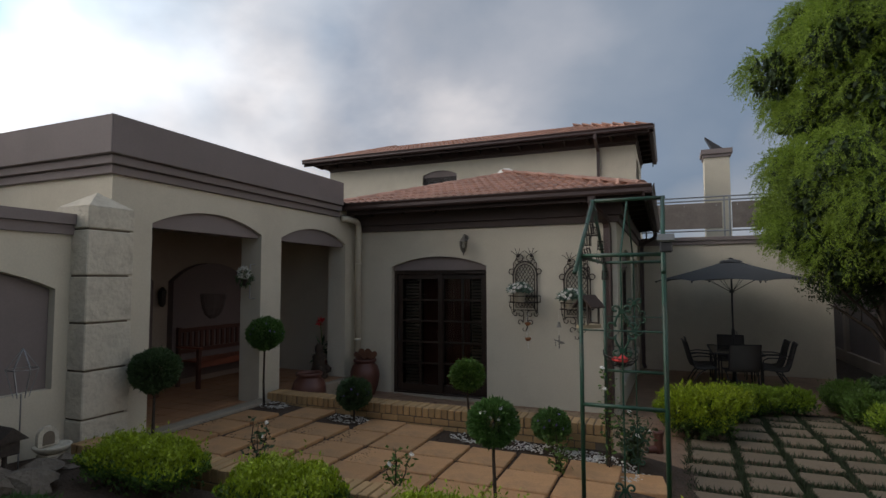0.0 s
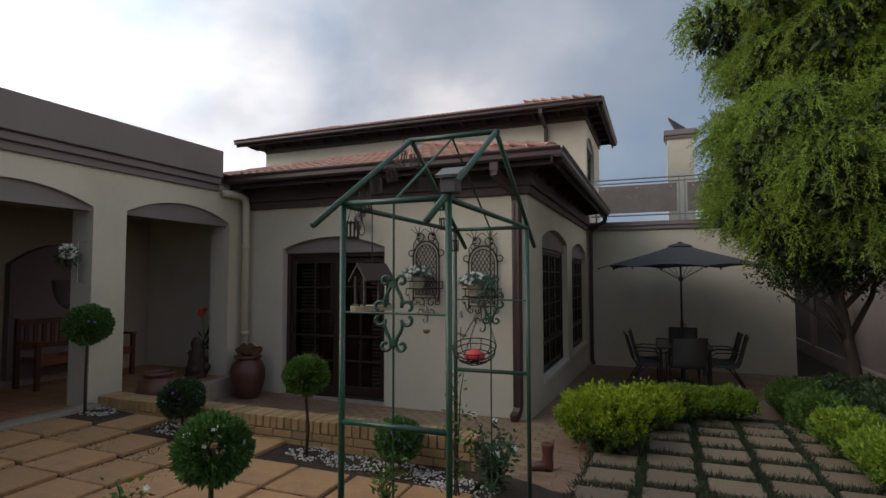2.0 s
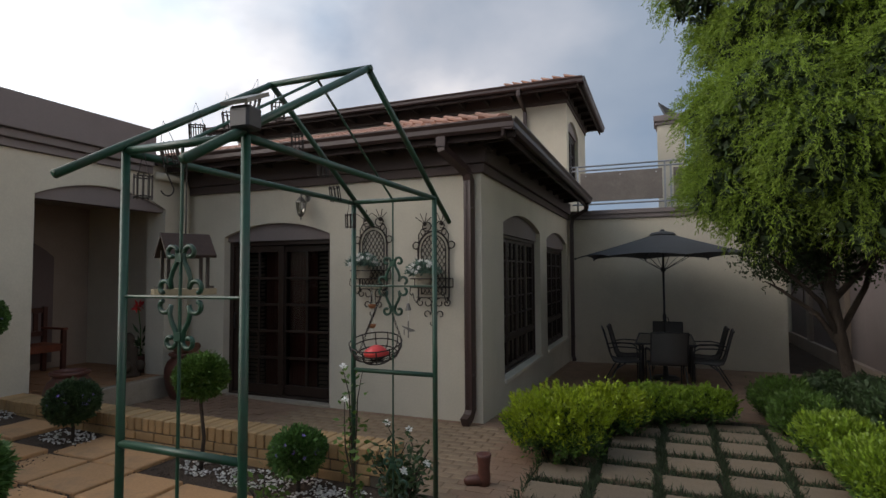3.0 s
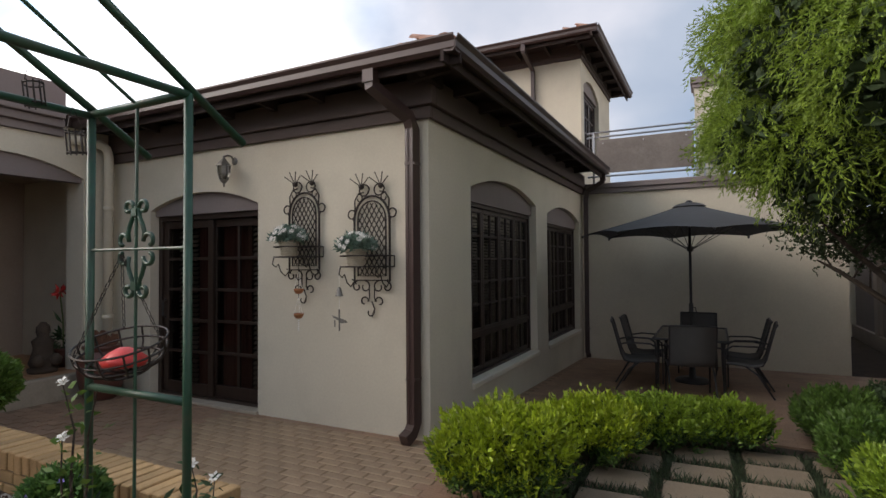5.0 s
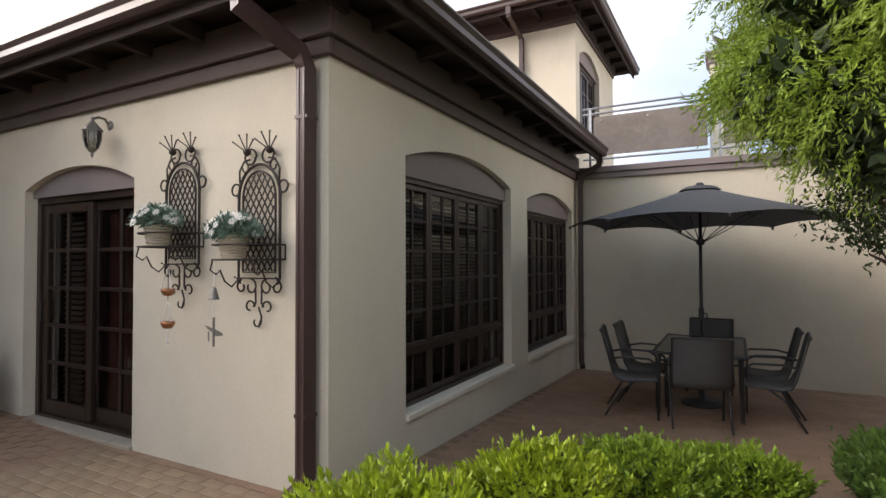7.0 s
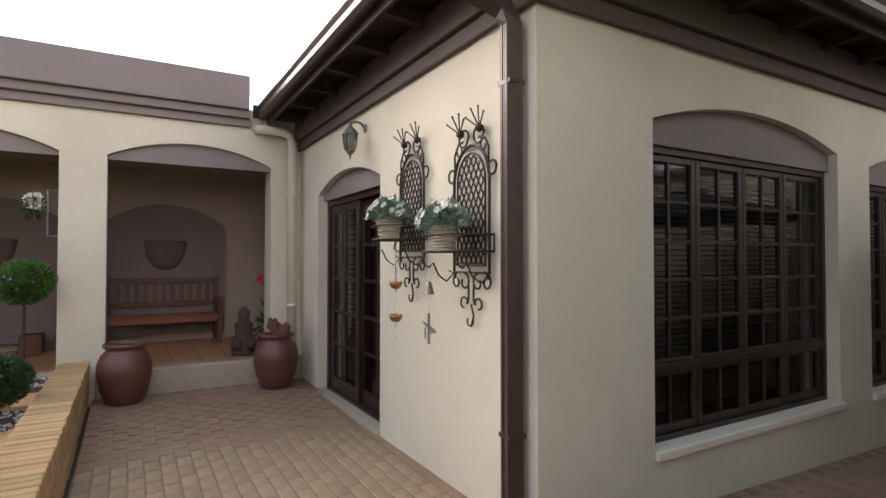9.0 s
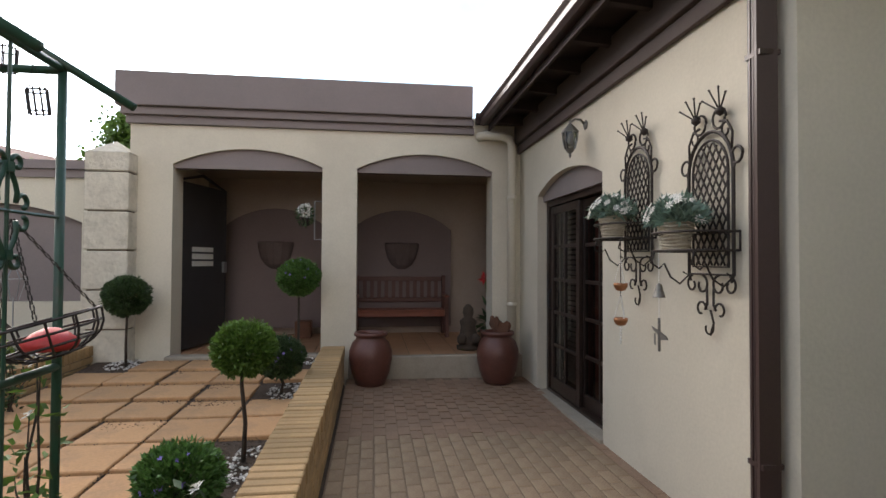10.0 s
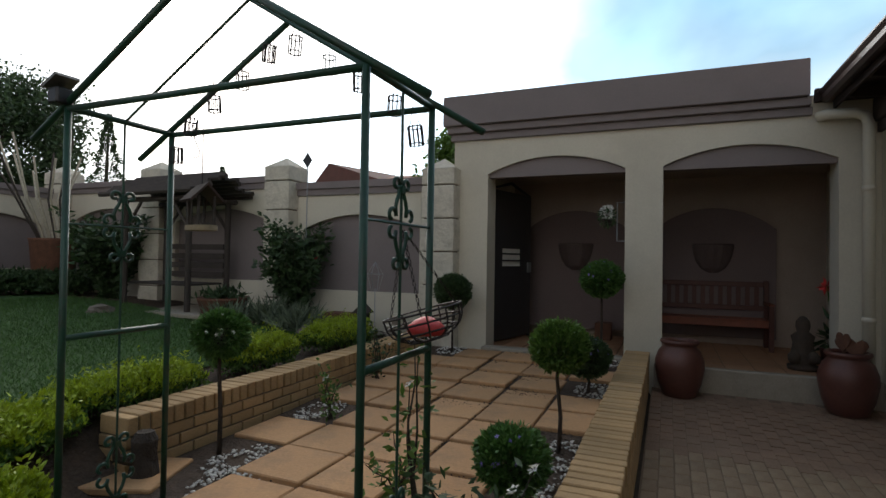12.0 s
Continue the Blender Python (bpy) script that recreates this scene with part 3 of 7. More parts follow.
# ---- garden wall with stone piers ----
def garden_wall(name, face, u0, u1, top, base, paint=None, sill=0.80, drop=0.72):
    paint = paint or PLASTER
    s = wall_shape(face, u0, u1, base, top - 0.20, 0.12, [(u0 + 0.14, u1 - 0.14, base + sill, top - drop, 0.22)])
    s.prism([face(u, 0.121, z) for u, z in ((u0, base), (u1, base), (u1, top - 0.20), (u0, top - 0.20))], Vector(face(0, 0.26, 0)) - Vector(face(0, 0.121, 0)))
    setting(name, s, paint, "plastered garden wall with an arched recess")
    p = Shape().prism([face(u, 0.09, z) for u, z in ((u0 + 0.13, base + sill - 0.02), (u1 - 0.13, base + sill - 0.02), (u1 - 0.13, top - 0.3), (u0 + 0.13, top - 0.3))], Vector(face(0, 0.118, 0)) - Vector(face(0, 0.09, 0)))
    setting(name.replace("wall", "panel"), p, MAUVE, "mauve grey recess of the garden wall")
    c = Shape()
    for lo, hi, w in ((0.20, 0.105, -0.035), (0.102, 0.0, -0.07)):
        c.prism([face(u, w, z) for u, z in ((u0, top - lo), (u1, top - lo), (u1, top - hi), (u0, top - hi))], Vector(face(0, 0.33, 0)) - Vector(face(0, w, 0)))
    setting(name.replace("wall", "coping"), c, MAUVE, "mauve grey stepped coping of the garden wall")


def stone_pier(at, side, base, top):
    p = thing("stone_pier", (at[0], at[1], base), "pitted cast stone pier with grooves and a pyramid cap", "pier", "piers of the garden wall")
    h, s = top - base, side / 2
    joints = [h, h - 0.215]
    while joints[-1] > 0.46:
        joints.append(joints[-1] - 0.453)
    joints.append(0.0)
    for hi, lo in zip(joints, joints[1:]):
        part("block", Shape().box(-s, -s, lo, s, s, hi - (0.018 if hi < h else 0), 0.010), STONE, p)
    part("core", Shape().box(-s + 0.03, -s + 0.03, 0, s - 0.03, s - 0.03, h - 0.01), MORTAR, p)
    part("cap", Shape().add([(-s, -s, h), (s, -s, h), (s, s, h), (-s, s, h), (0, 0, h + 0.17)], [(0, 1, 4), (1, 2, 4), (2, 3, 4), (3, 0, 4), (3, 2, 1, 0)]), STONE, p)


def west(u, w, z):
    return (-4.62 - w, u, z)


garden_wall("wall_west_1", west, -7.45, -5.16, 2.65, 0.2)
garden_wall("wall_west_2", west, -10.2, -7.86, 2.79, 0.3)
garden_wall("wall_west_3", west, -12.9, -10.64, 2.85, 0.4)
for q, b, t in ((-4.93, 0.25, 2.73), (-7.655, 0.35, 2.90), (-10.42, 0.45, 2.99), (-13.1, 0.5, 3.05)):
    stone_pier((-4.62, q), 0.48, b, t)
for i in range(4):
    a = -4.4 + i * 3.0
    garden_wall("wall_garden_south_%d" % (i + 1), lambda u, w, z: (u, -13.1 - w, z), a, a + 2.6, 2.74, 0.4)
    stone_pier((a + 2.8, -13.1), 0.48, 0.5, 2.98)


for i in range(9):
    a = -13.0 + i * 2.9
    garden_wall("wall_boundary_%d" % (i + 1), lambda u, w, z: (5.35 + w, u, z), a, a + 2.899, 2.5, -0.55, CLAYSHADE, 0.52, 0.62)
setting("wall_far", Shape().box(4.25, 12.5, -0.6, 5.7, 12.75, 3.0), PLASTER, "cream plastered wall closing the side passage")


# ---- roofs ----
def tile_shape(w=0.30, length=0.40):
    """One double-roll clay tile, lying along +y, its nose at y = 0."""
    s = Shape()
    n = 8
    prof = [(w * i / n - w / 2, 0.038 * abs(math.sin(math.pi * i / (n / 2))) ** 0.8 if i <= n else 0) for i in range(n + 1)]
    top = [(x, 0, z + 0.036) for x, z in prof] + [(x, length, z + 0.006) for x, z in prof]
    low = [(x, 0, z + 0.012) for x, z in prof] + [(x, length, z - 0.012) for x, z in prof]
    m = n + 1
    k = len(top)
    f = [(i, i + 1, m + i + 1, m + i) for i in range(n)] + [(k + m + i, k + m + i + 1, k + i + 1, k + i) for i in range(n)]
    f += [(i + 1, i, k + i, k + i + 1) for i in range(n)]
    f += [(0, m, k + m, k), (n, k + n, k + m + n, m + n)]
    return s.add(top + low, f)


def tile_places(a, b, run, rise, inset_a, inset_b):
    """Rows of tiles on a slope whose eave runs from a to b (level) and climbs by rise over run to its upper edge; the ends lean in."""
    a, b = Vector(a), Vector(b)
    along = (b - a).normalized()
    up = Vector((-along.y, along.x, 0))
    slope = (up * run + Vector((0, 0, rise))).normalized()
    full = math.hypot(run, rise)
    out, row, d = [], 0, 0.0
    while d < full - 0.1:
        f = d / full
        u0, u1 = inset_a * f, (b - a).length - inset_b * f
        u = u0 + 0.15
        while u < u1 - 0.02:
            out.append((a + along * u + slope * d, along, slope))
            u += 0.30
        row += 1
        d += 0.33
    return out


def frame_matrix(p, along, slope):
    nrm = along.cross(slope)
    return Matrix(((along.x, slope.x, nrm.x, p.x), (along.y, slope.y, nrm.y, p.y), (along.z, slope.z, nrm.z, p.z), (0, 0, 0, 1)))


EZ = 3.35
APEX = (-2.25, 2.33, 4.27)
sun_roof = thing("sunroom_roof", (0, 0, 0), "hipped terracotta tile roof over the sunroom", "roof")
tagged(sun_roof, kind="structure")
deck = Shape()
deck.add([(-5.1, -0.46, EZ), (0.45, -0.46, EZ), (0.45, 6.2, EZ), (-2.25, 6.2, 4.27), APEX, (-5.1, 6.2, EZ)], [(0, 1, 4), (1, 2, 3, 4), (0, 4, 3, 5)])
deck.add([(-5.1, -0.46, EZ - 0.03), (0.45, -0.46, EZ - 0.03), (0.45, 6.2, EZ - 0.03), (-5.1, 6.2, EZ - 0.03)], [(3, 2, 1, 0)])
part("deck", deck, BROWN_MATT, sun_roof)
TM = tile_shape().mesh("tile", TILE)
rise = APEX[2] - EZ
near = [frame_matrix(*q) for q in tile_places((-5.1, -0.47, EZ - 0.018), (0.46, -0.47, EZ - 0.018), 2.82, rise, 2.82, 2.76)]
near += [frame_matrix(*q) for q in tile_places((0.46, -0.47, EZ - 0.018), (0.46, 6.2, EZ - 0.018), 2.76, rise, 2.82, 0)]
for m in near[:295]:
    o = part("tile", TM, None, sun_roof)
    o.matrix_basis = m


def joined(shape, mats):
    out = Shape()
    for m in mats:
        out.add([m @ Vector(v) for v in shape.v], shape.f)
    return out


def ridge_row(p, q, step=0.36):
    """Half-round ridge tiles from p to q."""
    p, q = Vector(p), Vector(q)
    d = (q - p).normalized()
    side = d.cross(Vector((0, 0, 1))).normalized()
    up = side.cross(d)
    s = Shape()
    n = int((q - p).length / step)
    for i in range(n):
        a, b = p + d * i * step, p + d * (i * step + step + 0.03)
        ring = []
        for e, r in ((a, 0.105), (b, 0.092)):
            for k in range(8):
                t = math.pi * k / 7
                ring.append(e + side * math.cos(t) * r + up * (math.sin(t) * r * 0.8 - 0.03))
        s.add(ring, [(k, k + 1, 9 + k, 8 + k) for k in range(7)] + [tuple(range(8))] + [tuple(range(15, 7, -1))])
    return s


part("hip_tiles", ridge_row((0.40, -0.41, EZ + 0.045), APEX), TILE_FAR, sun_roof)
part("hip_tiles", ridge_row((-5.1, -0.49, EZ + 0.02), APEX), TILE_FAR, sun_roof)
part("ridge_tiles", ridge_row(APEX, (-2.25, 6.2, 4.29)), TILE_FAR, sun_roof)

UE = 5.89
up_roof = thing("upper_roof", (0, 0, 0), "low terracotta tile roof over the upper storey", "roof")
tagged(up_roof, kind="structure")
ux0, ux1, uy0, uy1 = -10.2, 0.39, 5.72, 10.2
uh, ur = (uy1 - uy0) / 2, 0.36
part("deck", Shape().add([(ux0, uy0, UE), (ux1, uy0, UE), (ux1, uy1, UE), (ux0, uy1, UE), (ux0 + uh, uy0 + uh, UE + uh * ur), (ux1 - uh, uy0 + uh, UE + uh * ur)],
     [(0, 1, 5, 4), (1, 2, 5), (2, 3, 4, 5), (3, 0, 4)]).add([(ux0, uy0, UE - 0.02), (ux1, uy0, UE - 0.02), (ux1, uy1, UE - 0.02), (ux0, uy1, UE - 0.02)], [(3, 2, 1, 0)]), BROWN_MATT, up_roof)
up_m = [frame_matrix(*q) for q in tile_places((ux0, uy0 - 0.01, UE - 0.01), (ux1 + 0.01, uy0 - 0.01, UE - 0.01), uh, uh * ur, uh, uh)]
up_m += [frame_matrix(*q) for q in tile_places((ux1 + 0.03, uy0, UE + 0.01), (ux1 + 0.03, uy1, UE + 0.01), uh, uh * ur, uh, uh)]
tagged(part("tiles", joined(tile_shape(), up_m), TILE_FAR, up_roof), kind="stuff")
part("hip_tiles", ridge_row((ux1 - 0.08, uy0 + 0.08, UE + 0.06), (ux1 - uh, uy0 + uh, UE + uh * ur + 0.03)), TILE_FAR, up_roof)
part("hip_tiles", ridge_row((ux0, uy0, UE + 0.03), (ux0 + uh, uy0 + uh, UE + uh * ur + 0.03)), TILE_FAR, up_roof)


def eaves(parent, a, b, out, z, step=0.62, reach=0.5):
    """Gutter, fascia, soffit and rafter tails along an eave from a to b; out points away from the wall."""
    a, b, o = Vector((*a, 0)), Vector((*b, 0)), Vector((*out, 0))
    d = (b - a).normalized()
    prof = [(0.0, 0.045), (0.0, -0.075), (0.075, -0.085), (0.105, -0.055), (0.105, -0.005), (0.13, 0.03), (0.13, 0.045), (0.118, 0.045), (0.118, 0.03), (0.09, -0.01), (0.09, -0.05), (0.07, -0.07), (0.012, -0.065), (0.012, 0.045)]
    g = Shape().prism([a + o * (u - 0.02) + Vector((0, 0, z + w)) for u, w in prof], b - a)
    part("gutter", g, BROWN, parent)
    part("fascia", Shape().prism([a + o * u + Vector((0, 0, z + w)) for u, w in ((-0.05, 0.02), (-0.022, 0.02), (-0.022, -0.15), (-0.05, -0.15))], b - a), BROWN_MATT, parent)
    n = int((b - a).length / step)
    for i in range(n):
        c = a + d * (step * (i + 0.5))
        r = Shape().prism([c - d * 0.03 + o * u + Vector((0, 0, z + w)) for u, w in ((-reach - 0.02, -0.03), (-0.05, -0.03), (-0.05, -0.12), (-reach - 0.02, -0.155))], d * 0.06)
        part("rafter_tail", r, BROWN_MATT, parent)


eaves(sun_roof, (-4.55, -0.465), (0.53, -0.465), (0, -1), EZ - 0.03)
eaves(sun_roof, (0.455, -0.545), (0.455, 6.2), (1, 0), EZ - 0.03)
eaves(up_roof, (ux0, uy0), (ux1 + 0.08, uy0), (0, -1), UE, reach=0.6)
eaves(up_roof, (ux1, uy0 - 0.08), (ux1, uy1), (1, 0), UE, reach=0.55)
setting("wall_arcade_end", Shape().box(-4.97, -0.64, 3.121, -4.63, -0.003, 3.35), PLASTER, "cream plastered end of the passage wall under the roof")
setting("flashing", Shape().box(-4.62, -0.6, 3.26, -4.55, 0.2, 3.40), BROWN_MATT, "brown flashing between the roof and the parapet")


# ---- paving ----
def field(places, size, mat, far_mat, parent, name, keep, height=0.05, jitter=0.004, seed=1, gapdrop=0.0):
    """Loose rectangular pieces: the ones that keep() chooses are parts, the rest one mesh."""
    rg = random.Random(seed)
    me = Shape().box(-size[0] / 2, -size[1] / 2, -height, size[0] / 2, size[1] / 2, 0, min(0.008, height / 4)).mesh(name, mat)
    rest, count = Shape(), 0
    base = Shape().box(-size[0] / 2, -size[1] / 2, -height, size[0] / 2, size[1] / 2, 0)
    for x, y, z, turn in places:
        m = pose(x + rg.uniform(-1, 1) * jitter, y + rg.uniform(-1, 1) * jitter, z + rg.uniform(-1, 1) * jitter * 0.6, rg.uniform(-0.5, 0.5), rg.uniform(-0.5, 0.5), turn + rg.uniform(-0.6, 0.6))
        if count < 296 and keep(x, y):
            o = part(name, me, None, parent)
            o.matrix_basis = m
            count += 1
        else:
            rest.add([m @ Vector(v) for v in base.v], base.f)
    if rest.v:
        tagged(part(name + "s_beyond", rest, far_mat, parent), kind="stuff")




def pave_z(x, y):
    return path_z(y) + (0.045 * smooth(-2.5, -4.4, x) if y < 0.3 else 0)


def sheet(x0, x1, y0, y1, step, height):
    s = Shape()
    nx, ny = max(1, int((x1 - x0) / step)), max(1, int((y1 - y0) / step))
    s.v = [(x0 + (x1 - x0) * i / nx, y0 + (y1 - y0) * j / ny, height(x0 + (x1 - x0) * i / nx, y0 + (y1 - y0) * j / ny)) for j in range(ny + 1) for i in range(nx + 1)]
    s.f = [(j * (nx + 1) + i, j * (nx + 1) + i + 1, (j + 1) * (nx + 1) + i + 1, (j + 1) * (nx + 1) + i) for j in range(ny) for i in range(nx)]
    return s


s1 = sheet(-4.52, 1.3, -2.21, 0.02, 0.25, lambda x, y: pave_z(x, y) - 0.006)
s2 = sheet(0.0, 5.97, 0.02, 6.3, 0.3, lambda x, y: path_z(y) - 0.006 if not (1.2 < x < 3.4 and y < 1.5) else path_z(y) - 0.07)
s1.add(s2.v, s2.f)
paving = setting("pavement", s1, PAVEJOINT, "brown brick paving with sandy joints", True)
bricks = []
for j in range(21):
    y = -2.15 + j * 0.106
    for i in range(28):
        x = -4.36 + i * 0.209 + (0.105 if j % 2 else 0)
        if x < 1.25 and y < -0.02:
            bricks.append((x, y, pave_z(x, y), 0))
for j in range(59):
    y = 0.06 + j * 0.106
    for i in range(28):
        x = 0.11 + i * 0.209 + (0.105 if j % 2 else 0)
        if x < 5.9 and y < 6.25 and not (x > 1.1 and y < 1.45):
            bricks.append((x, y, path_z(y), 0))

# terrace slabs
terrace = setting("terrace", sheet(-4.40, 0.2, -5.0, -2.48, 0.2, lambda x, y: terrace_z(x) - 0.025), SOIL, "soil bed and slabs of the sunken terrace", True)
slabs = []
for i in range(9):
    for j in range(5):
        x, y = -4.12 + i * 0.515, -4.72 + j * 0.495
        if (i, j) in ((0, 4), (2, 4), (5, 4), (6, 4), (7, 4), (8, 4), (0, 0), (5, 0), (7, 0), (8, 0)):
            continue
        slabs.append((x, y, terrace_z(x), 0))
slabs += [(0.42, -3.25, 0.16, 8), (0.62, -3.95, 0.15, -4), (-0.02, -5.0, 0.2, 20)]

# path of slabs in dark grass
path_slabs = []
for j in range(11):
    for i in range(5):
        y = -4.1 + j * 0.47 + (0.12 if i % 2 else 0) + 0.05 * i
        x = 1.05 + i * 0.50 + 0.02 * (j % 2) + 0.012 * j
        path_slabs.append((x, y, path_z(y) + 0.035, 2))


# ---- brick retaining walls ----
def brick_wall(name, x0, x1, y0, y1, top, base, label):
    w = thing(name, (x0, y0, 0), label, "wall")
    tagged(w, kind="structure")
    L, T = x1 - x0, y1 - y0
    part("core", Shape().box(0.012, 0.012, base - 0.1, L - 0.012, T - 0.012, top - 0.012), MORTAR, w)
    rg = random.Random(5)
    cap = Shape().box(-0.036, -T / 2 - 0.006, -0.112, 0.036, T / 2 + 0.006, 0, 0.006).mesh("brick", BRICK)
    n = int(L / 0.084)
    for i in range(n):
        o = part("brick", cap, None, w)
        o.matrix_basis = pose((i + 0.5) * L / n, T / 2 + rg.uniform(-0.004, 0.004), top + rg.uniform(-0.004, 0.004), 0, rg.uniform(-0.8, 0.8), rg.uniform(-1, 1))
    face = Shape().box(-0.108, -0.02, -0.068, 0.108, 0.02, 0, 0.005).mesh("brick", BRICK)
    end = Shape().box(-0.02, -T / 2, -0.068, 0.02, T / 2, 0, 0.005).mesh("brick", BRICK)
    rows = int((top - 0.122 - base + 0.08) / 0.08)
    for side in (0, 1):
        for r in range(rows):
            k = int(L / 0.228)
            for i in range(k):
                x = (i + 0.5) * 0.228 + (0.114 if r % 2 else 0)
                if x > L - 0.11:
                    continue
                o = part("brick", face, None, w)
                o.matrix_basis = pose(x, (T - 0.018 if side else 0.018), top - 0.122 - r * 0.08, 0, 0, rg.uniform(-0.5, 0.5))
    for r in range(rows):
        for x in (0.016, L - 0.016):
            o = part("brick", end, None, w)
            o.matrix_basis = pose(x, T / 2, top - 0.122 - r * 0.08)


# ---- doors and windows ----
def glazed_leaf(parent, face, u0, u1, z0, z1, cols, rows, w=0.12, stile=0.07, bar=0.03, kick=0.0):
    """A glazed leaf of stiles, rails, bars and single panes."""
    def bx(a, b, c, d, w0, w1):
        p, q = face(a, w0, c), face(b, w1, d)
        return Shape().box(*p, *q, 0.004)
    leaf = part("leaf", bx(u0, u0 + stile, z0, z1, w, w + 0.045), FRAME, parent)
    part("stile", bx(u1 - stile, u1, z0, z1, w, w + 0.045), FRAME, leaf)
    part("rail", bx(u0 + stile, u1 - stile, z1 - stile, z1, w, w + 0.044), FRAME, leaf)
    part("rail", bx(u0 + stile, u1 - stile, z0, z0 + stile + kick, w, w + 0.044), FRAME, leaf)
    a0, a1, b0, b1 = u0 + stile, u1 - stile, z0 + stile + kick, z1 - stile
    for i in range(1, cols):
        u = a0 + (a1 - a0) * i / cols
        part("glazing_bar", bx(u - bar / 2, u + bar / 2, b0, b1, w + 0.006, w + 0.038), FRAME, leaf)
    for j in range(1, rows):
        z = b0 + (b1 - b0) * j / rows
        part("glazing_bar", bx(a0, a1, z - bar / 2, z + bar / 2, w + 0.008, w + 0.036), FRAME, leaf)
    for i in range(cols):
        for j in range(rows):
            c0, c1, d0, d1 = a0 + (a1 - a0) * i / cols, a0 + (a1 - a0) * (i + 1) / cols, b0 + (b1 - b0) * j / rows, b0 + (b1 - b0) * (j + 1) / rows
            q = [Vector(face(u, w + 0.022, z)) for u, z in ((c0, d0), (c1, d0), (c1, d1), (c0, d1))]
            if (q[1] - q[0]).cross(q[2] - q[0]).dot(Vector(face(0, -1, 0)) - Vector(face(0, 0, 0))) < 0:
                q.reverse()
            p = part("pane", Shape().add(q, [(0, 1, 2, 3)]), GLASS, leaf)
            p.visible_shadow = False
    return leaf


def opening_frame(parent, face, u0, u1, z0, z1, w=0.10, t=0.05, deep=0.10):
    def bx(a, b, c, d):
        return Shape().box(*face(a, w, c), *face(b, w + deep, d), 0.004)
    part("jamb", bx(u0, u0 + t, z0, z1), FRAME, parent)
    part("jamb", bx(u1 - t, u1, z0, z1), FRAME, parent)
    part("head", bx(u0 + t, u1 - t, z1 - t, z1), FRAME, parent)
    part("threshold", bx(u0 + t, u1 - t, z0, z0 + t * 0.8), FRAME, parent)


door = tagged(thing("door_1", (0, 0, 0), "dark brown glazed sliding door, closed, with small panes", "door"), kind="structure")
opening_frame(door, south, DOOR[0] + 0.002, DOOR[1] - 0.002, 0.0, 2.188, w=0.11, t=0.06, deep=0.13)
mid = (DOOR[0] + DOOR[1]) / 2
lf = glazed_leaf(door, south, DOOR[0] + 0.07, mid + 0.04, 0.05, 2.12, 2, 5, w=0.135, stile=0.085, bar=0.035, kick=0.05)
part("handle", Shape().tube([(DOOR[0] + 0.11, 0.135, 0.95), (DOOR[0] + 0.11, 0.095, 0.97), (DOOR[0] + 0.11, 0.095, 1.15), (DOOR[0] + 0.11, 0.135, 1.17)], 0.011), CHARCOAL, lf, "dark door handle")
glazed_leaf(door, south, mid - 0.04, DOOR[1] - 0.07, 0.05, 2.12, 2, 5, w=0.185, stile=0.085, bar=0.035, kick=0.05)
setting("threshold", Shape().box(DOOR[0] - 0.01, -0.03, -0.03, DOOR[1] + 0.01, 0.24, 0.022, 0.006), CONCRETE, "worn concrete door threshold")
# louvred blind behind the closed leaf
blind = thing("louvre_blind", (0, 0, 0), "pale slatted shutter behind the glazed door", "blind")
for a, b in ((DOOR[0] + 0.14, mid - 0.42), (mid + 0.52, DOOR[1] - 0.14)):
    for k in range(34):
        z = 0.16 + k * 0.057
        part("slat", Shape().prism([(a, 0.29, z), (a, 0.325, z + 0.035), (a, 0.328, z + 0.033), (a, 0.293, z - 0.003)], (b - a, 0, 0)), CURTAIN, blind)

drape = thing("door_curtain", (0, 0, 0), "dark red brown pleated curtain behind the glazed door", "curtain")
for a, b in ((mid - 0.40, mid - 0.06), (mid + 0.02, mid + 0.50)):
    n = 40
    fold = [(a + (b - a) * i / n, 0.31 + 0.022 * math.sin(i * 1.55) + 0.008 * math.sin(i * 0.4)) for i in range(n + 1)]
    part("panel", Shape().add([(x, y, z) for z in (0.06, 2.16) for x, y in fold], [(i, i + 1, n + 2 + i, n + 1 + i) for i in range(n)]), REDCLOTH, drape, smooth=True)
for w in (WIN1, WIN2):
    venetian = thing("window_blind", (0, 0, 0), "dull slatted blind lowered behind the window", "blind", "blinds behind the windows")
    part("head_rail", Shape().box(-0.37, w[0] + 0.05, 2.16, -0.33, w[1] - 0.05, 2.20), CURTAIN, venetian)
    for k in range(44):
        z = 0.42 + k * 0.039
        part("slat", Shape().prism([(-0.335, w[0] + 0.06, z), (-0.355, w[0] + 0.06, z + 0.026), (-0.357, w[0] + 0.06, z + 0.024), (-0.337, w[0] + 0.06, z - 0.002)], (0, w[1] - w[0] - 0.12, 0)), CURTAIN, venetian)

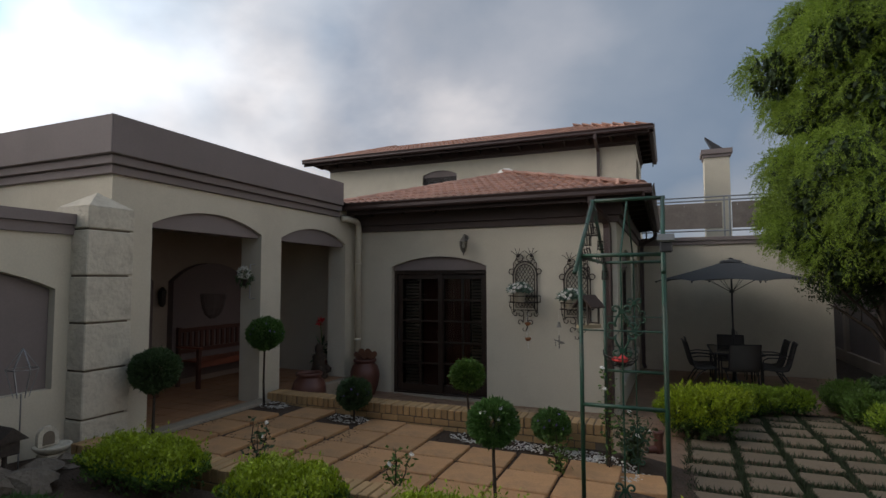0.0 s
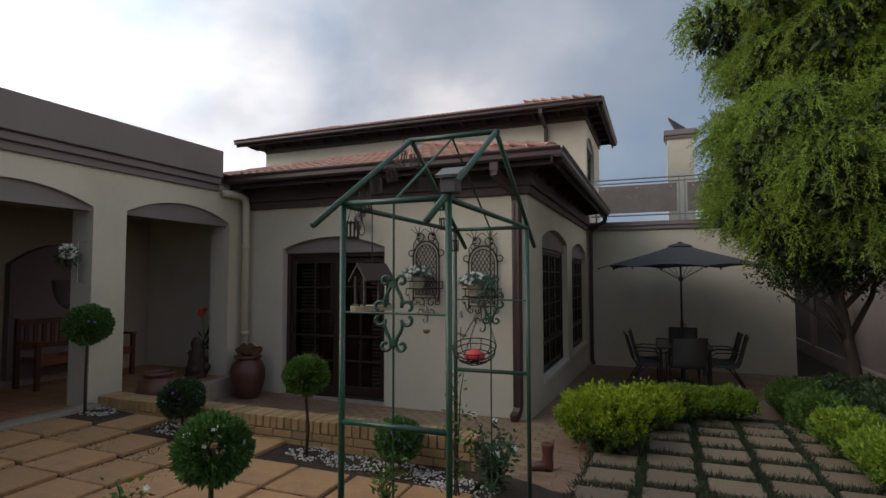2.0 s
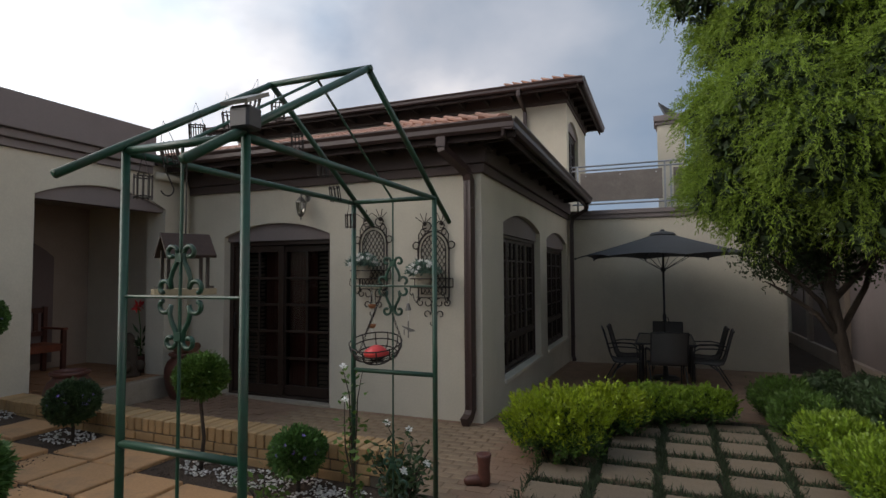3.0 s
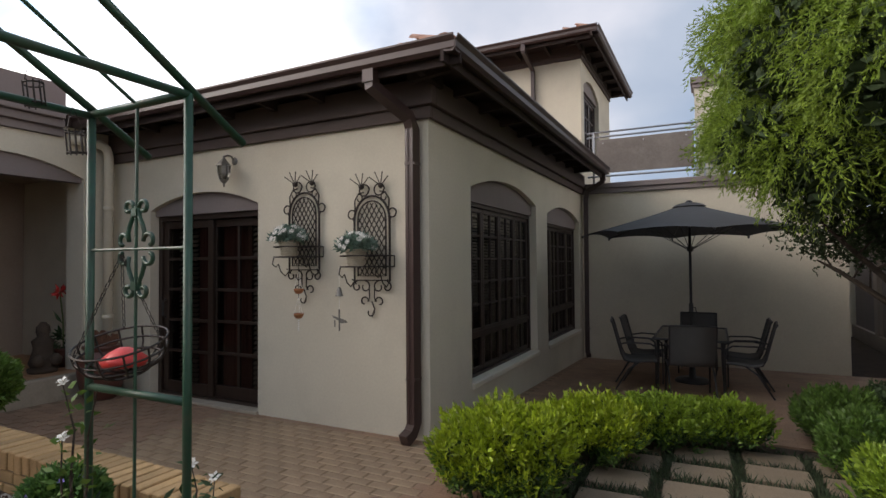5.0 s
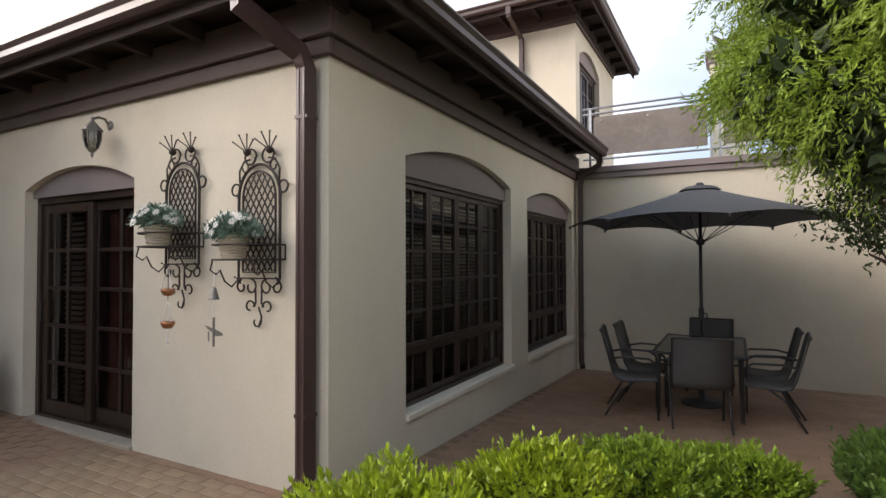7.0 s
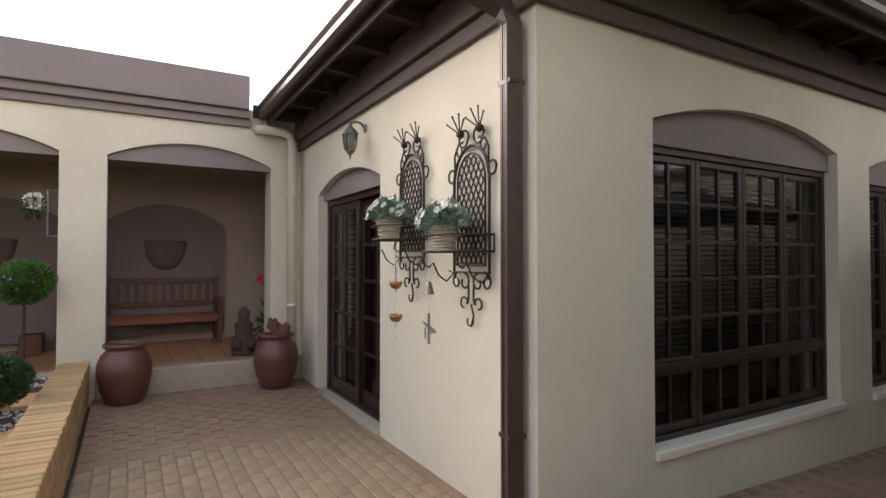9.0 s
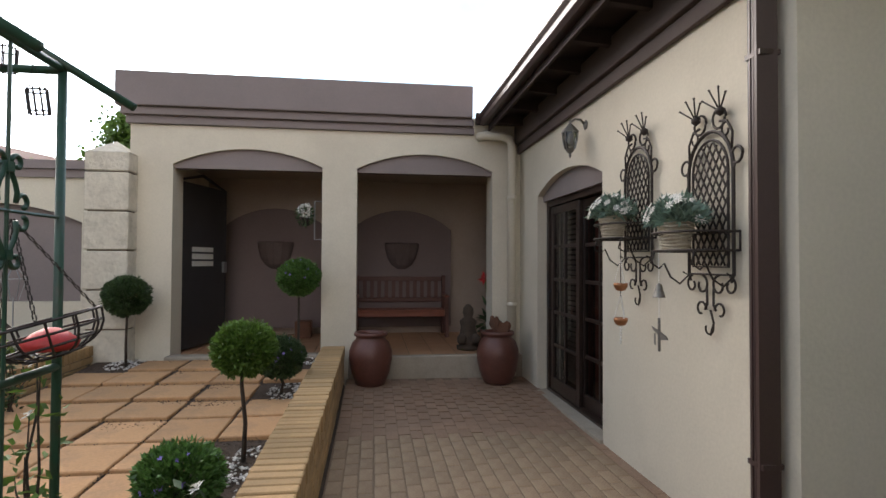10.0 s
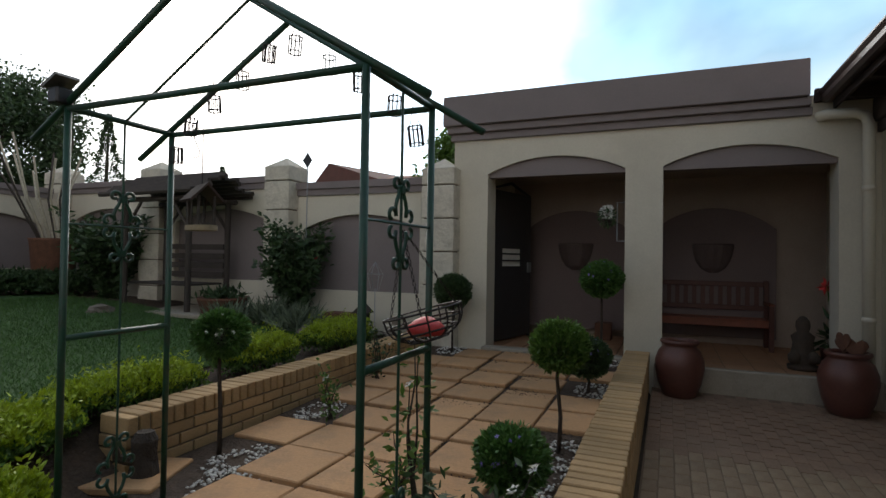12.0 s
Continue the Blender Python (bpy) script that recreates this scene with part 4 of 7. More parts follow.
for k, (w, n) in enumerate(((WIN1, 4), (WIN2, 4))):
    win = tagged(thing("window_%d" % (k + 1), (0, 0, 0), "dark stained timber window of small panes with burglar bars", "window"), kind="structure")
    u0, u1 = w[0] + 0.002, w[1] - 0.002
    head = (2.258, 2.208)[k]
    opening_frame(win, east, u0, u1, 0.322, head, w=0.10, t=0.045, deep=0.12)
    wd = (u1 - u0 - 0.09) / n
    for i in range(n):
        a = u0 + 0.045 + i * wd
        glazed_leaf(win, east, a + 0.004, a + wd - 0.004, 0.80, head - 0.048, 2, 5, w=0.125, stile=0.045, bar=0.022)
        glazed_leaf(win, east, a + 0.004, a + wd - 0.004, 0.362, 0.79, 2, 1, w=0.125, stile=0.05, bar=0.022)
    part("transom", Shape().box(*east(u0 + 0.046, 0.108, 0.775), *east(u1 - 0.046, 0.124, 0.815)), FRAME, win)
    for z in (1.0, 1.35, 1.7):
        part("burglar_bar", Shape().tube([east(u0 + 0.05, 0.2, z), east(u1 - 0.05, 0.2, z)], 0.007, 6), CHARCOAL, win)

for name, face, w, n in (("window_3", lambda u, w, z: (u, U_S + w, z), UWIN, 2), ("window_4", lambda u, w, z: (-w, u, z), UEWIN, 3)):
    win = tagged(thing(name, (0, 0, 0), "dark timber window of the upper storey", "window"), kind="structure")
    top = w[3] - 0.055
    opening_frame(win, face, w[0] + 0.002, w[1] - 0.002, w[2], top, w=0.09, t=0.05)
    wd = (w[1] - w[0] - 0.10) / n
    for i in range(n):
        glazed_leaf(win, face, w[0] + 0.05 + i * wd, w[0] + 0.05 + (i + 1) * wd, w[2] + 0.05, top - 0.05, 2, 4, w=0.11, stile=0.05, bar=0.025)

# ---- downpipes ----
def square_pipe(label, pts, w):
    p = thing("downpipe", pts[0], label, "downpipe", "brown downpipes")
    o = Vector(pts[0])
    q = [Vector(v) - o for v in pts]
    part("pipe", Shape().tube(q, w * 0.70, 4), BROWN, p)
    part("outlet", Shape().tube([Vector((0, 0, 0.05)), Vector((0, 0, -0.14))], w * 0.80, 4), BROWN, p)
    low, high = min(q[-3:], key=lambda v: v.z), q[3]
    for f in (0.12, 0.85):
        c = Vector((high.x, high.y, high.z + (q[4 if len(q) > 4 else -1].z - high.z) * f))
        part("bracket", Shape().tube([c + Vector((0, 0, 0.012)), c - Vector((0, 0, 0.012))], w * 0.78, 4), BROWN, p)
    for s in (-0.22, 0.0, 0.22):
        c = high + Vector((s * w, -w * 0.5, 0))
        part("rib", Shape().box(c.x - 0.004, c.y - 0.004, c.z, c.x + 0.004, c.y + 0.002, q[4 if len(q) > 4 else -1].z), BROWN, p)
    return p


dp = square_pipe("dark brown ribbed downpipe at the house corner", [(-0.30, -0.47, 3.27), (-0.30, -0.47, 3.11), (-0.14, -0.12, 2.90), (-0.125, -0.075, 2.80), (-0.125, -0.075, 0.16), (-0.14, -0.11, 0.08), (-0.155, -0.20, 0.04)], 0.095)
square_pipe("dark brown downpipe in the patio corner", [(0.44, 6.12, 3.26), (0.44, 6.12, 3.11), (0.14, 6.18, 2.95), (0.10, 6.2, 2.8), (0.09, 6.2, -0.12), (0.13, 6.12, -0.19)], 0.085)
square_pipe("dark brown downpipe below the upper gutter", [(-0.95, uy0 - 0.03, UE - 0.06), (-0.95, uy0 - 0.03, UE - 0.2), (-0.95, U_S - 0.06, 5.5), (-0.95, U_S - 0.06, 3.7)], 0.075)
cp = thing("drain_pipe", (-4.484, -0.148, 0), "cream round drain pipe with an elbow", "pipe")
part("pipe", Shape().tube([(-0.10, -0.42, 3.10), (-0.03, -0.35, 3.10), (0.0, -0.12, 3.09), (0.0, -0.03, 3.05), (0.0, 0.0, 2.96), (0, 0, 0.05)], 0.055, 14), PIPE, cp, smooth=True)
for z in (2.3, 0.95):
    part("collar", Shape().lathe([(0.056, -0.03), (0.064, -0.03), (0.064, 0.03), (0.056, 0.03)], 14, (0, 0, z)), PIPE, cp, smooth=True)

# ---- balcony rail ----
rail = thing("balcony_rail", (0, 6.42, 3.09), "steel balcony rail with grey weathered panels", "railing")
for x in (0.22, 2.05, 2.17, 4.0):
    part("post", Shape().box(x - 0.02, -0.02, 0, x + 0.02, 0.02, 1.02, 0.003), STEEL, rail)
for z in (1.02, 0.93, 0.16):
    part("bar", Shape().tube([(0.1, 0, z), (4.15, 0, z)], 0.019, 8), STEEL, rail)
for a, b in ((0.28, 2.0), (2.22, 3.95)):
    part("panel", Shape().box(a, -0.012, 0.22, b, 0.012, 0.87, 0.003), PANELGREY, rail)
    for x in (a + 0.12, (a + b) / 2, b - 0.12):
        part("bolt", Shape().lathe([(0.018, -0.01), (0.018, 0.0), (0.008, 0.012)], 8, (x, -0.02, 0.8)), STEEL, rail)

chim = thing("chimney", (2.28, 11.2, 3.02), "cream plastered chimney with a stepped cap and metal cowl", "chimney")
part("shaft", Shape().box(-0.37, -0.35, 0, 0.37, 0.35, 3.0), PLASTER, chim)
part("cap", Shape().box(-0.41, -0.4, 3.0, 0.41, 0.4, 3.1, 0.01).box(-0.46, -0.45, 3.103, 0.46, 0.45, 3.27, 0.01), MAUVE, chim)
part("cowl", Shape().lathe([(0.13, 3.27), (0.13, 3.45)], 12).prism([(-0.32, -0.15, 3.75), (0.25, -0.15, 3.30), (0.2, -0.15, 3.28), (-0.1, -0.15, 3.3)], (0, 0.3, 0)), CHARCOAL, chim)
dome = thing("roof_vent", (-2.75, 3.6, 4.33), "white domed roof vent behind the ridge", "vent")
part("dome", Shape().lathe([(0.22, 0), (0.22, 0.16), (0.19, 0.25), (0.1, 0.31), (0.01, 0.32)], 18), WHITE, dome, smooth=True)
part("collar", Shape().lathe([(0.26, -0.02), (0.26, 0.03), (0.21, 0.05)], 18), STEEL, dome)


# ---- curls and scrolls ----
def spiral(cx, cz, r0, r1, a0, a1, n=14):
    return [(cx + (r0 + (r1 - r0) * i / n) * math.cos(a0 + (a1 - a0) * i / n), cz + (r0 + (r1 - r0) * i / n) * math.sin(a0 + (a1 - a0) * i / n)) for i in range(n + 1)]


def on_wall(pts, w=-0.02):
    return [(x, w, z) for x, z in pts]


# ---- the garden arch of green pipe ----
AX0, AX1, AY0, AY1, AZ = 0.12, 0.68, -4.595, -3.012, 2.178
AXM, AYM = (AX0 + AX1) / 2, (AY0 + AY1) / 2
arbour = thing("garden_arch", (0, 0, 0), "green painted pipe garden arch with a gabled top", "garden arch")
for x in (AX0, AX1):
    for y in (AY0, AY1):
        part("post", Shape().tube([(x, y, 0.05), (x, y, AZ)], 0.0155, 10), GREEN, arbour, smooth=True)
for y in (AY0, AY1):
    part("cross_rail", Shape().tube([(AX0, y, 1.118), (AX1, y, 1.118)], 0.0145, 10), GREEN, arbour, smooth=True)
    part("top_rail", Shape().tube([(AX0, y, AZ), (AX1, y, AZ)], 0.0145, 10), GREEN, arbour, smooth=True)
    part("thin_bar", Shape().tube([(AX0, y, 1.645), (AX1, y, 1.645)], 0.006, 6), GREEN, arbour)
    part("thin_rod", Shape().tube([(AXM, y, 0.1), (AXM, y, AZ)], 0.006, 6), GREEN, arbour)
    sc = Pieces("scroll", GREEN, arbour)
    for zc in (1.645, 0.42):
        for s in (-1, 1):
            for v in (-1, 1):
                body = [(AXM + s * dx, zc + v * dz) for dx, dz in ((0.041, 0.028), (0.047, 0.06), (0.036, 0.09), (0.02, 0.115), (0.013, 0.14), (0.014, 0.152))]
                curl = [(AXM + s * px, zc + v * pz) for px, pz in spiral(0.042, 0.152, 0.028, 0.011, math.pi, -0.75 * math.pi)]
                side = spiral(AXM + s * 0.075, zc + v * 0.028, 0.034, 0.014, math.pi if s > 0 else 0, (math.pi - v * 4.4 if s > 0 else v * 4.4))
                for pl in (body, curl, side):
                    sc.tube([(x, y, z) for x, z in pl], 0.0085, 6)
        sc.box(AXM - 0.015, y - 0.012, zc + 0.12, AXM + 0.015, y + 0.012, zc + 0.15).box(AXM - 0.015, y - 0.012, zc - 0.15, AXM + 0.015, y + 0.012, zc - 0.12)
for x in (AX0, AX1):
    part("side_rail", Shape().tube([(x, AY0, AZ - 0.005), (x, AY1, AZ - 0.005)], 0.0145, 10), GREEN, arbour, smooth=True)
    for y in (-4.845, -2.77):
        part("rafter", Shape().tube([(x, y, 2.05), (x, AYM, 2.685)], 0.0155, 10), GREEN, arbour, smooth=True)
for y in (AY0, AY1):
    part("thin_rafter", Shape().tube([(AXM, y, AZ), (AXM, AYM, 2.67)], 0.007, 6), GREEN, arbour)
part("ridge_pipe", Shape().tube([(AX0 - 0.02, AYM, 2.685), (AX1 + 0.02, AYM, 2.685)], 0.0155, 10), GREEN, arbour, smooth=True)

# string of little wire lanterns along the west rafters
lantern0 = None
rg = random.Random(2)
for i, (y, z) in enumerate([(-4.51, 2.09), (-4.40, 2.235), (-4.25, 2.35), (-4.06, 2.455), (-3.89, 2.58), (-3.72, 2.595), (-3.53, 2.48), (-3.33, 2.365), (-3.16, 2.245), (-3.035, 2.09)]):
    at = (AX0 + rg.uniform(-0.02, 0.02), AYM + (y + 3.765) * 0.985, z)
    if lantern0 is None:
        lantern0 = thing("string_lantern", at, "tiny dark wire cage lantern on a light string", "lantern", "lanterns on the garden arch", 0)
        for zz in (0.0, -0.075):
            part("ring", Shape().tube([(0.032 * math.cos(a), 0.032 * math.sin(a), zz) for a in np.linspace(0, math.tau, 15)[:-1]], 0.003, 5, True), IRON, lantern0)
        for k in range(10):
            a = math.tau * k / 10
            part("wire", Shape().tube([(0.032 * math.cos(a), 0.032 * math.sin(a), 0.008), (0.032 * math.cos(a), 0.032 * math.sin(a), -0.083)], 0.003, 4), IRON, lantern0)
        part("cord", Shape().tube([(0.03, 0, 0), (0, 0, 0.10), (-0.03, 0, 0)], 0.0018, 4), IRON, lantern0)
    else:
        copy_thing(lantern0, pose(*at, rg.uniform(-10, 10), rg.uniform(-10, 10), rg.uniform(0, 90)))

basket = thing("hanging_basket", (0.255, -2.96, 1.225), "round iron wire hanging basket holding a red dish", "basket")
bt = pose(0, 0, 0, 15, 4, 0)
for z, r in ((0.07, 0.165), (0.03, 0.155), (-0.01, 0.13), (-0.045, 0.085)):
    part("hoop", Shape().tube([bt @ Vector((r * math.cos(a), r * math.sin(a), z)) for a in np.linspace(0, math.tau, 29)[:-1]], 0.0045, 5, True), IRON, basket)
for k in range(6):
    a = math.pi * k / 6
    part("rib", Shape().tube([bt @ Vector((math.cos(a) * 0.165 * math.sin(t), math.sin(a) * 0.165 * math.sin(t), 0.07 - 0.125 * max(0, math.cos(t)) ** 0.7)) for t in np.linspace(-math.pi / 2, math.pi / 2, 13)], 0.004, 5), IRON, basket)
top = Vector((0.09, -0.07, 0.40))
for k in range(3):
    a = math.tau * k / 3 + 0.4
    end = bt @ Vector((0.165 * math.cos(a), 0.165 * math.sin(a), 0.07))
    ch = Shape()
    n = 22
    for i in range(n):
        c, d = top.lerp(end, (i + 0.1) / n), top.lerp(end, (i + 1.0) / n)
        o = Vector((0.005, 0, 0)) if i % 2 else Vector((0, 0.005, 0))
        ch.tube([c + o, d + o], 0.0022, 4)
        ch.tube([c - o, d - o], 0.0022, 4)
    part("chain", ch, IRON, basket)
part("dish", Shape().lathe([(0.0, -0.03), (0.075, -0.025), (0.085, 0.0), (0.05, 0.03), (0.02, 0.045), (0.0, 0.047)], 16), RED, basket, "faded red plastic dish", True)

feeder = thing("bird_feeder", (0.14, -4.34, 1.64), "weathered wooden bird feeder with a pitched roof", "bird feeder", turn=65)
part("tray", Shape().prism([(0.125 * math.cos(a), 0.075 * math.sin(a), 0.0) for a in np.linspace(0, math.tau, 21)[:-1]], (0, 0, 0.026)), material("pale weathered wood", (0.30, 0.24, 0.15), 0.85, spread=0.2), feeder)
for x in (-0.1, 0.1):
    part("lip", Shape().box(x - 0.006, -0.03, 0.024, x + 0.006, 0.03, 0.036), POLE, feeder)
    for y in (-0.04, 0.04):
        part("upright", Shape().box(x * 0.75 - 0.006, y - 0.006, 0.024, x * 0.75 + 0.006, y + 0.006, 0.18), POLE, feeder)
part("roof", Shape().prism([(-0.095, -0.085, 0.16), (-0.095, 0.0, 0.25), (-0.095, 0.085, 0.16), (-0.095, 0.08, 0.15), (-0.095, 0.0, 0.235), (-0.095, -0.08, 0.15)], (0.19, 0, 0)), material("brown stained board", (0.045, 0.025, 0.018), 0.8, spread=0.25), feeder, "dark brown pitched roof")
part("cord", Shape().tube([(0, 0, 0.245), (0.0, 0.0, 0.545)], 0.003, 5), IRON, feeder)
solar = thing("solar_light", (AX1 + 0.02, AY0 - 0.02, AZ + 0.03), "small dark solar spotlight on the arch", "solar light")
part("panel", Shape().prism([(-0.055, -0.055, 0.05), (0.055, -0.055, 0.05), (0.055, 0.045, 0.10), (-0.055, 0.045, 0.10)], (0, -0.006, 0.012)), PEWTER, solar, "grey tilted solar panel")
part("body", Shape().box(-0.04, -0.04, -0.02, 0.04, 0.03, 0.055, 0.008), CHARCOAL, solar)

hook = [(px, pz) for px, pz in spiral(0.0, -0.014, 0.020, 0.020, -0.6, math.pi)] + [(-0.016, -0.05), (0.004, -0.085), (0.022, -0.115)] + spiral(-0.006, -0.125, 0.032, 0.030, 0.1, -math.pi * 0.85)
part("hook", Shape().tube([(AX0, -4.41 + x, AZ + 0.014 + z) for x, z in hook], 0.003, 5), IRON, arbour, "empty black wire hook")

# ---- wall grilles with baskets ----
def wall_grille(x0, x1, z0, spring, label):
    g = thing("wall_grille", ((x0 + x1) / 2, -0.03, z0), label, "wall grille", "grilles beside the sliding door")
    h = (x1 - x0) / 2
    sp = spring - z0
    for inset, r in ((0.0, 0.011), (0.042, 0.008)):
        a = h - inset
        pts = [(-a, inset), (-a, sp)] + [(a * math.cos(t), sp + a * 1.15 * math.sin(t)) for t in np.linspace(math.pi, 0, 15)[1:-1]] + [(a, sp), (a, inset)]
        part("frame", Shape().tube(on_wall(pts, 0), r, 6, True), IRON, g)
    lat = Shape()
    a = h - 0.045
    for k in range(-24, 25):
        for s in (-1, 1):
            seg = []
            for i in range(41):
                z = 0.05 + (sp + a * 1.1) * i / 40
                x = k * 0.055 + s * z * 0.62
                lim = a if z < sp else a * math.sqrt(max(0, 1 - ((z - sp) / (a * 1.15)) ** 2))
                if abs(x) <= lim:
                    seg.append((x, 0.004 * s, z))
            if len(seg) > 1:
                lat.tube([seg[0], seg[-1]], 0.0055, 4)
    part("lattice", lat, IRON, g)
    topz = sp + h * 1.15
    cr = Pieces("crest_scroll", IRON, g)
    for s in (-1, 1):
        cr.tube(on_wall([(s * h, sp - 0.02), (s * (h + 0.02), sp + 0.03)], 0), 0.007, 6)
        cr.tube(on_wall(spiral(s * (h + 0.03), sp + 0.06, 0.045, 0.04, 0, math.tau), 0), 0.0075, 6)
        cr.tube(on_wall([(s * h * 0.95, sp + 0.1), (s * h * 0.98, sp + 0.19), (s * h * 0.75, sp + 0.26), (s * h * 0.45, sp + 0.27)], 0), 0.0075, 6)
        cr.tube(on_wall(spiral(s * 0.085, topz + 0.055, 0.06, 0.05, 0, math.tau), 0), 0.0075, 6)
        cr.tube(on_wall(spiral(s * h * 0.72, topz - 0.02, 0.045, 0.015, math.pi / 2, math.pi / 2 + s * 5.0), 0), 0.006, 6)
        c = (s * 0.11, topz + 0.09)
        cr.lathe([(0.0, -0.03), (0.026, -0.012), (0.028, 0.012), (0.0, 0.03)], 8, (c[0], -0.01, c[1]))
        for ang in (-0.9, -0.3, 0.35, 0.95):
            d = (math.sin(ang), math.cos(ang))
            e = (c[0] + d[0] * 0.125, c[1] + d[1] * 0.125)
            cr.tube([(c[0], -0.012, c[1]), (e[0], -0.05, e[1])], 0.005, 5)
            cr.lathe([(0.0, -0.009), (0.009, 0), (0.0, 0.009)], 6, (e[0], -0.05, e[1]))
    ft = Pieces("foot_scroll", IRON, g)
    for s in (-1, 1):
        ft.tube(on_wall([(s * h, 0.0), (s * h * 0.9, -0.04)], 0), 0.007, 6)
        ft.tube(on_wall(spiral(s * (h - 0.03), -0.06, 0.05, 0.022, math.pi / 2, math.pi / 2 - s * 5.5), 0), 0.007, 6)
        ft.tube(on_wall(spiral(s * 0.075, -0.06, 0.055, 0.03, math.pi / 2, math.pi / 2 + s * 5.2), 0), 0.007, 6)
        ft.tube(on_wall([(s * 0.03, -0.08), (s * 0.028, -0.17), (s * 0.05, -0.2)], 0), 0.007, 6)
        ft.tube(on_wall(spiral(s * 0.085, -0.20, 0.048, 0.025, math.pi * (0 if s < 0 else 1), math.pi * (0 if s < 0 else 1) - s * 4.8), 0), 0.007, 6)
    ft.tube(on_wall([(0.0, -0.2), (0.03, -0.27), (0.0, -0.34)], 0), 0.007, 6)
    ft.tube(on_wall(spiral(-0.02, -0.30, 0.05, 0.02, 0.4, -3.6), 0), 0.006, 6)
    # the ring shelf that carries a pot
    zb = 0.13
    sh = Pieces("shelf_bar", IRON, g)
    for z in (zb, zb + 0.10):
        ring = [(-h - 0.05, 0, z)] + [(-(h + 0.05) * math.cos(t), -0.30 * math.sin(t) ** 0.6, z) for t in np.linspace(0.15, math.pi - 0.15, 16)] + [(h + 0.05, 0, z)]
        sh.tube(ring, 0.007, 6, True)
    for x in (-0.08, 0.0, 0.08):
        sh.tube([(x, 0, zb), (x, -0.29, zb)], 0.005, 5)
    for s in (-1, 1):
        sh.tube([(s * (h + 0.05), 0, zb), (s * (h + 0.05), 0, zb + 0.1)], 0.006, 5)
        sh.tube([(s * h, -0.22, zb), (s * h, -0.24, zb - 0.07), (s * h, -0.19, zb - 0.10), (s * h, -0.16, zb - 0.07), (s * h, -0.12, zb - 0.15), (s * h, -0.06, zb - 0.19), (s * h, -0.005, zb - 0.14), (s * h, -0.04, zb - 0.12)], 0.006, 5)
    return g


GR1, GR2 = (-1.62, -1.23), (-0.80, -0.40)
wall_grille(*GR1, 1.53, 2.09, "black wrought iron arched grille with a pot shelf")
wall_grille(*GR2, 1.43, 2.00, "black wrought iron arched grille with a pot shelf")


def daisy_pot(at, label, bias):
    p = thing("flower_pot", at, label, "flower pot", "pots on the wall grilles")
    rgp = np.random.default_rng(int(abs(at[0]) * 100))
    part("pot", Shape().lathe([(0.062, 0), (0.068, 0.15), (0.06, 0.15), (0.0, 0.11)], 22), WICKER, p, "pale woven wicker pot", True)
    for k in range(9):
        z = 0.008 + k * 0.0175
        q = 0.068 + 0.026 * k / 8 + 0.004 * (k % 2)
        part("cane", Shape().tube([(q * math.cos(a), q * math.sin(a), z + 0.003 * math.sin(3 * a + k)) for a in np.linspace(0, math.tau, 21)[:-1]], 0.0078, 5, True), WICKER, p)
    n = 900
    v = rgp.normal(0, 1, (n, 3))
    v /= np.linalg.norm(v, axis=1)[:, None]
    v[:, 2] = np.abs(v[:, 2])
    pts = np.array([0, 0, 0.15]) + v * rgp.uniform(0.02, 1, (n, 1)) ** 0.5 * np.array([0.20, 0.13, 0.14])
    ob = part("foliage", leaves_mesh("foliage", pts, v, 0.058, 0.020, DUSTY, 3), None, p)
    s = Shape()
    for i in range(40):
        d = v[i * 7]
        c = Vector((0, -0.02, 0.16)) + Vector(d * np.array([0.19, 0.14, 0.15]))
        nrm = Vector((d[0], d[1] - 0.8, d[2] + 0.4)).normalized()
        a = nrm.orthogonal().normalized()
        b = nrm.cross(a)
        for k in range(9):
            t = math.tau * k / 9
            e, f, h2 = (a * math.cos(t + q) + b * math.sin(t + q) for q in (-0.25, 0.25, 0))
            s.add([c, c + e * 0.020 + nrm * 0.004, c + h2 * 0.033, c + f * 0.020 + nrm * 0.004], [(0, 1, 2, 3)])
    tagged(part("daisy_cluster", s, WHITE, p, "white daisy flowers"), kind="stuff")
    return p


daisy_pot((-1.47, -0.20, 1.667), "wicker pot of white daisies on the iron shelf", 0)
daisy_pot((-0.66, -0.20, 1.567), "wicker pot of white daisies and grey leaves", 1)

cups = thing("hanging_cups", (-1.345, -0.20, 1.50), "two copper cups hung on beaded strings", "hanging ornament")
for z in (-0.16, -0.40):
    part("cup", Shape().lathe([(0.0, -0.045), (0.03, -0.04), (0.048, -0.012), (0.05, 0.01), (0.044, 0.01), (0.04, -0.01), (0.0, -0.035)], 14, (0, 0, z)), material("copper", (0.36, 0.16, 0.08), 0.35, metal=0.8, spread=0.2), cups, smooth=True)
    for k in range(3):
        a = math.tau * k / 3
        b = Shape()
        for i in range(12):
            p_ = Vector((0.045 * math.cos(a), 0.045 * math.sin(a), z + 0.01)).lerp(Vector((0, 0, z + 0.17)), i / 11)
            b.lathe([(0, -0.006), (0.006, 0), (0, 0.006)], 5, p_)
        part("bead_string", b, WHITE, cups)
part("cord", Shape().tube([(0, 0.0, 0.165), (0, 0, -0.24)], 0.003, 4).tube([(0, 0.0, 0.165), (0, 0.1, 0.165), (0, 0.19, 0.165), (0, 0.2, 0.165)], 0.004, 5), IRON, cups)
tl = Shape()
for i in range(6):
    tl.lathe([(0, -0.011), (0.011 - (i % 2) * 0.003, 0), (0, 0.011)], 6, (0, 0, -0.46 - i * 0.02))
part("tail", tl, WHITE, cups)
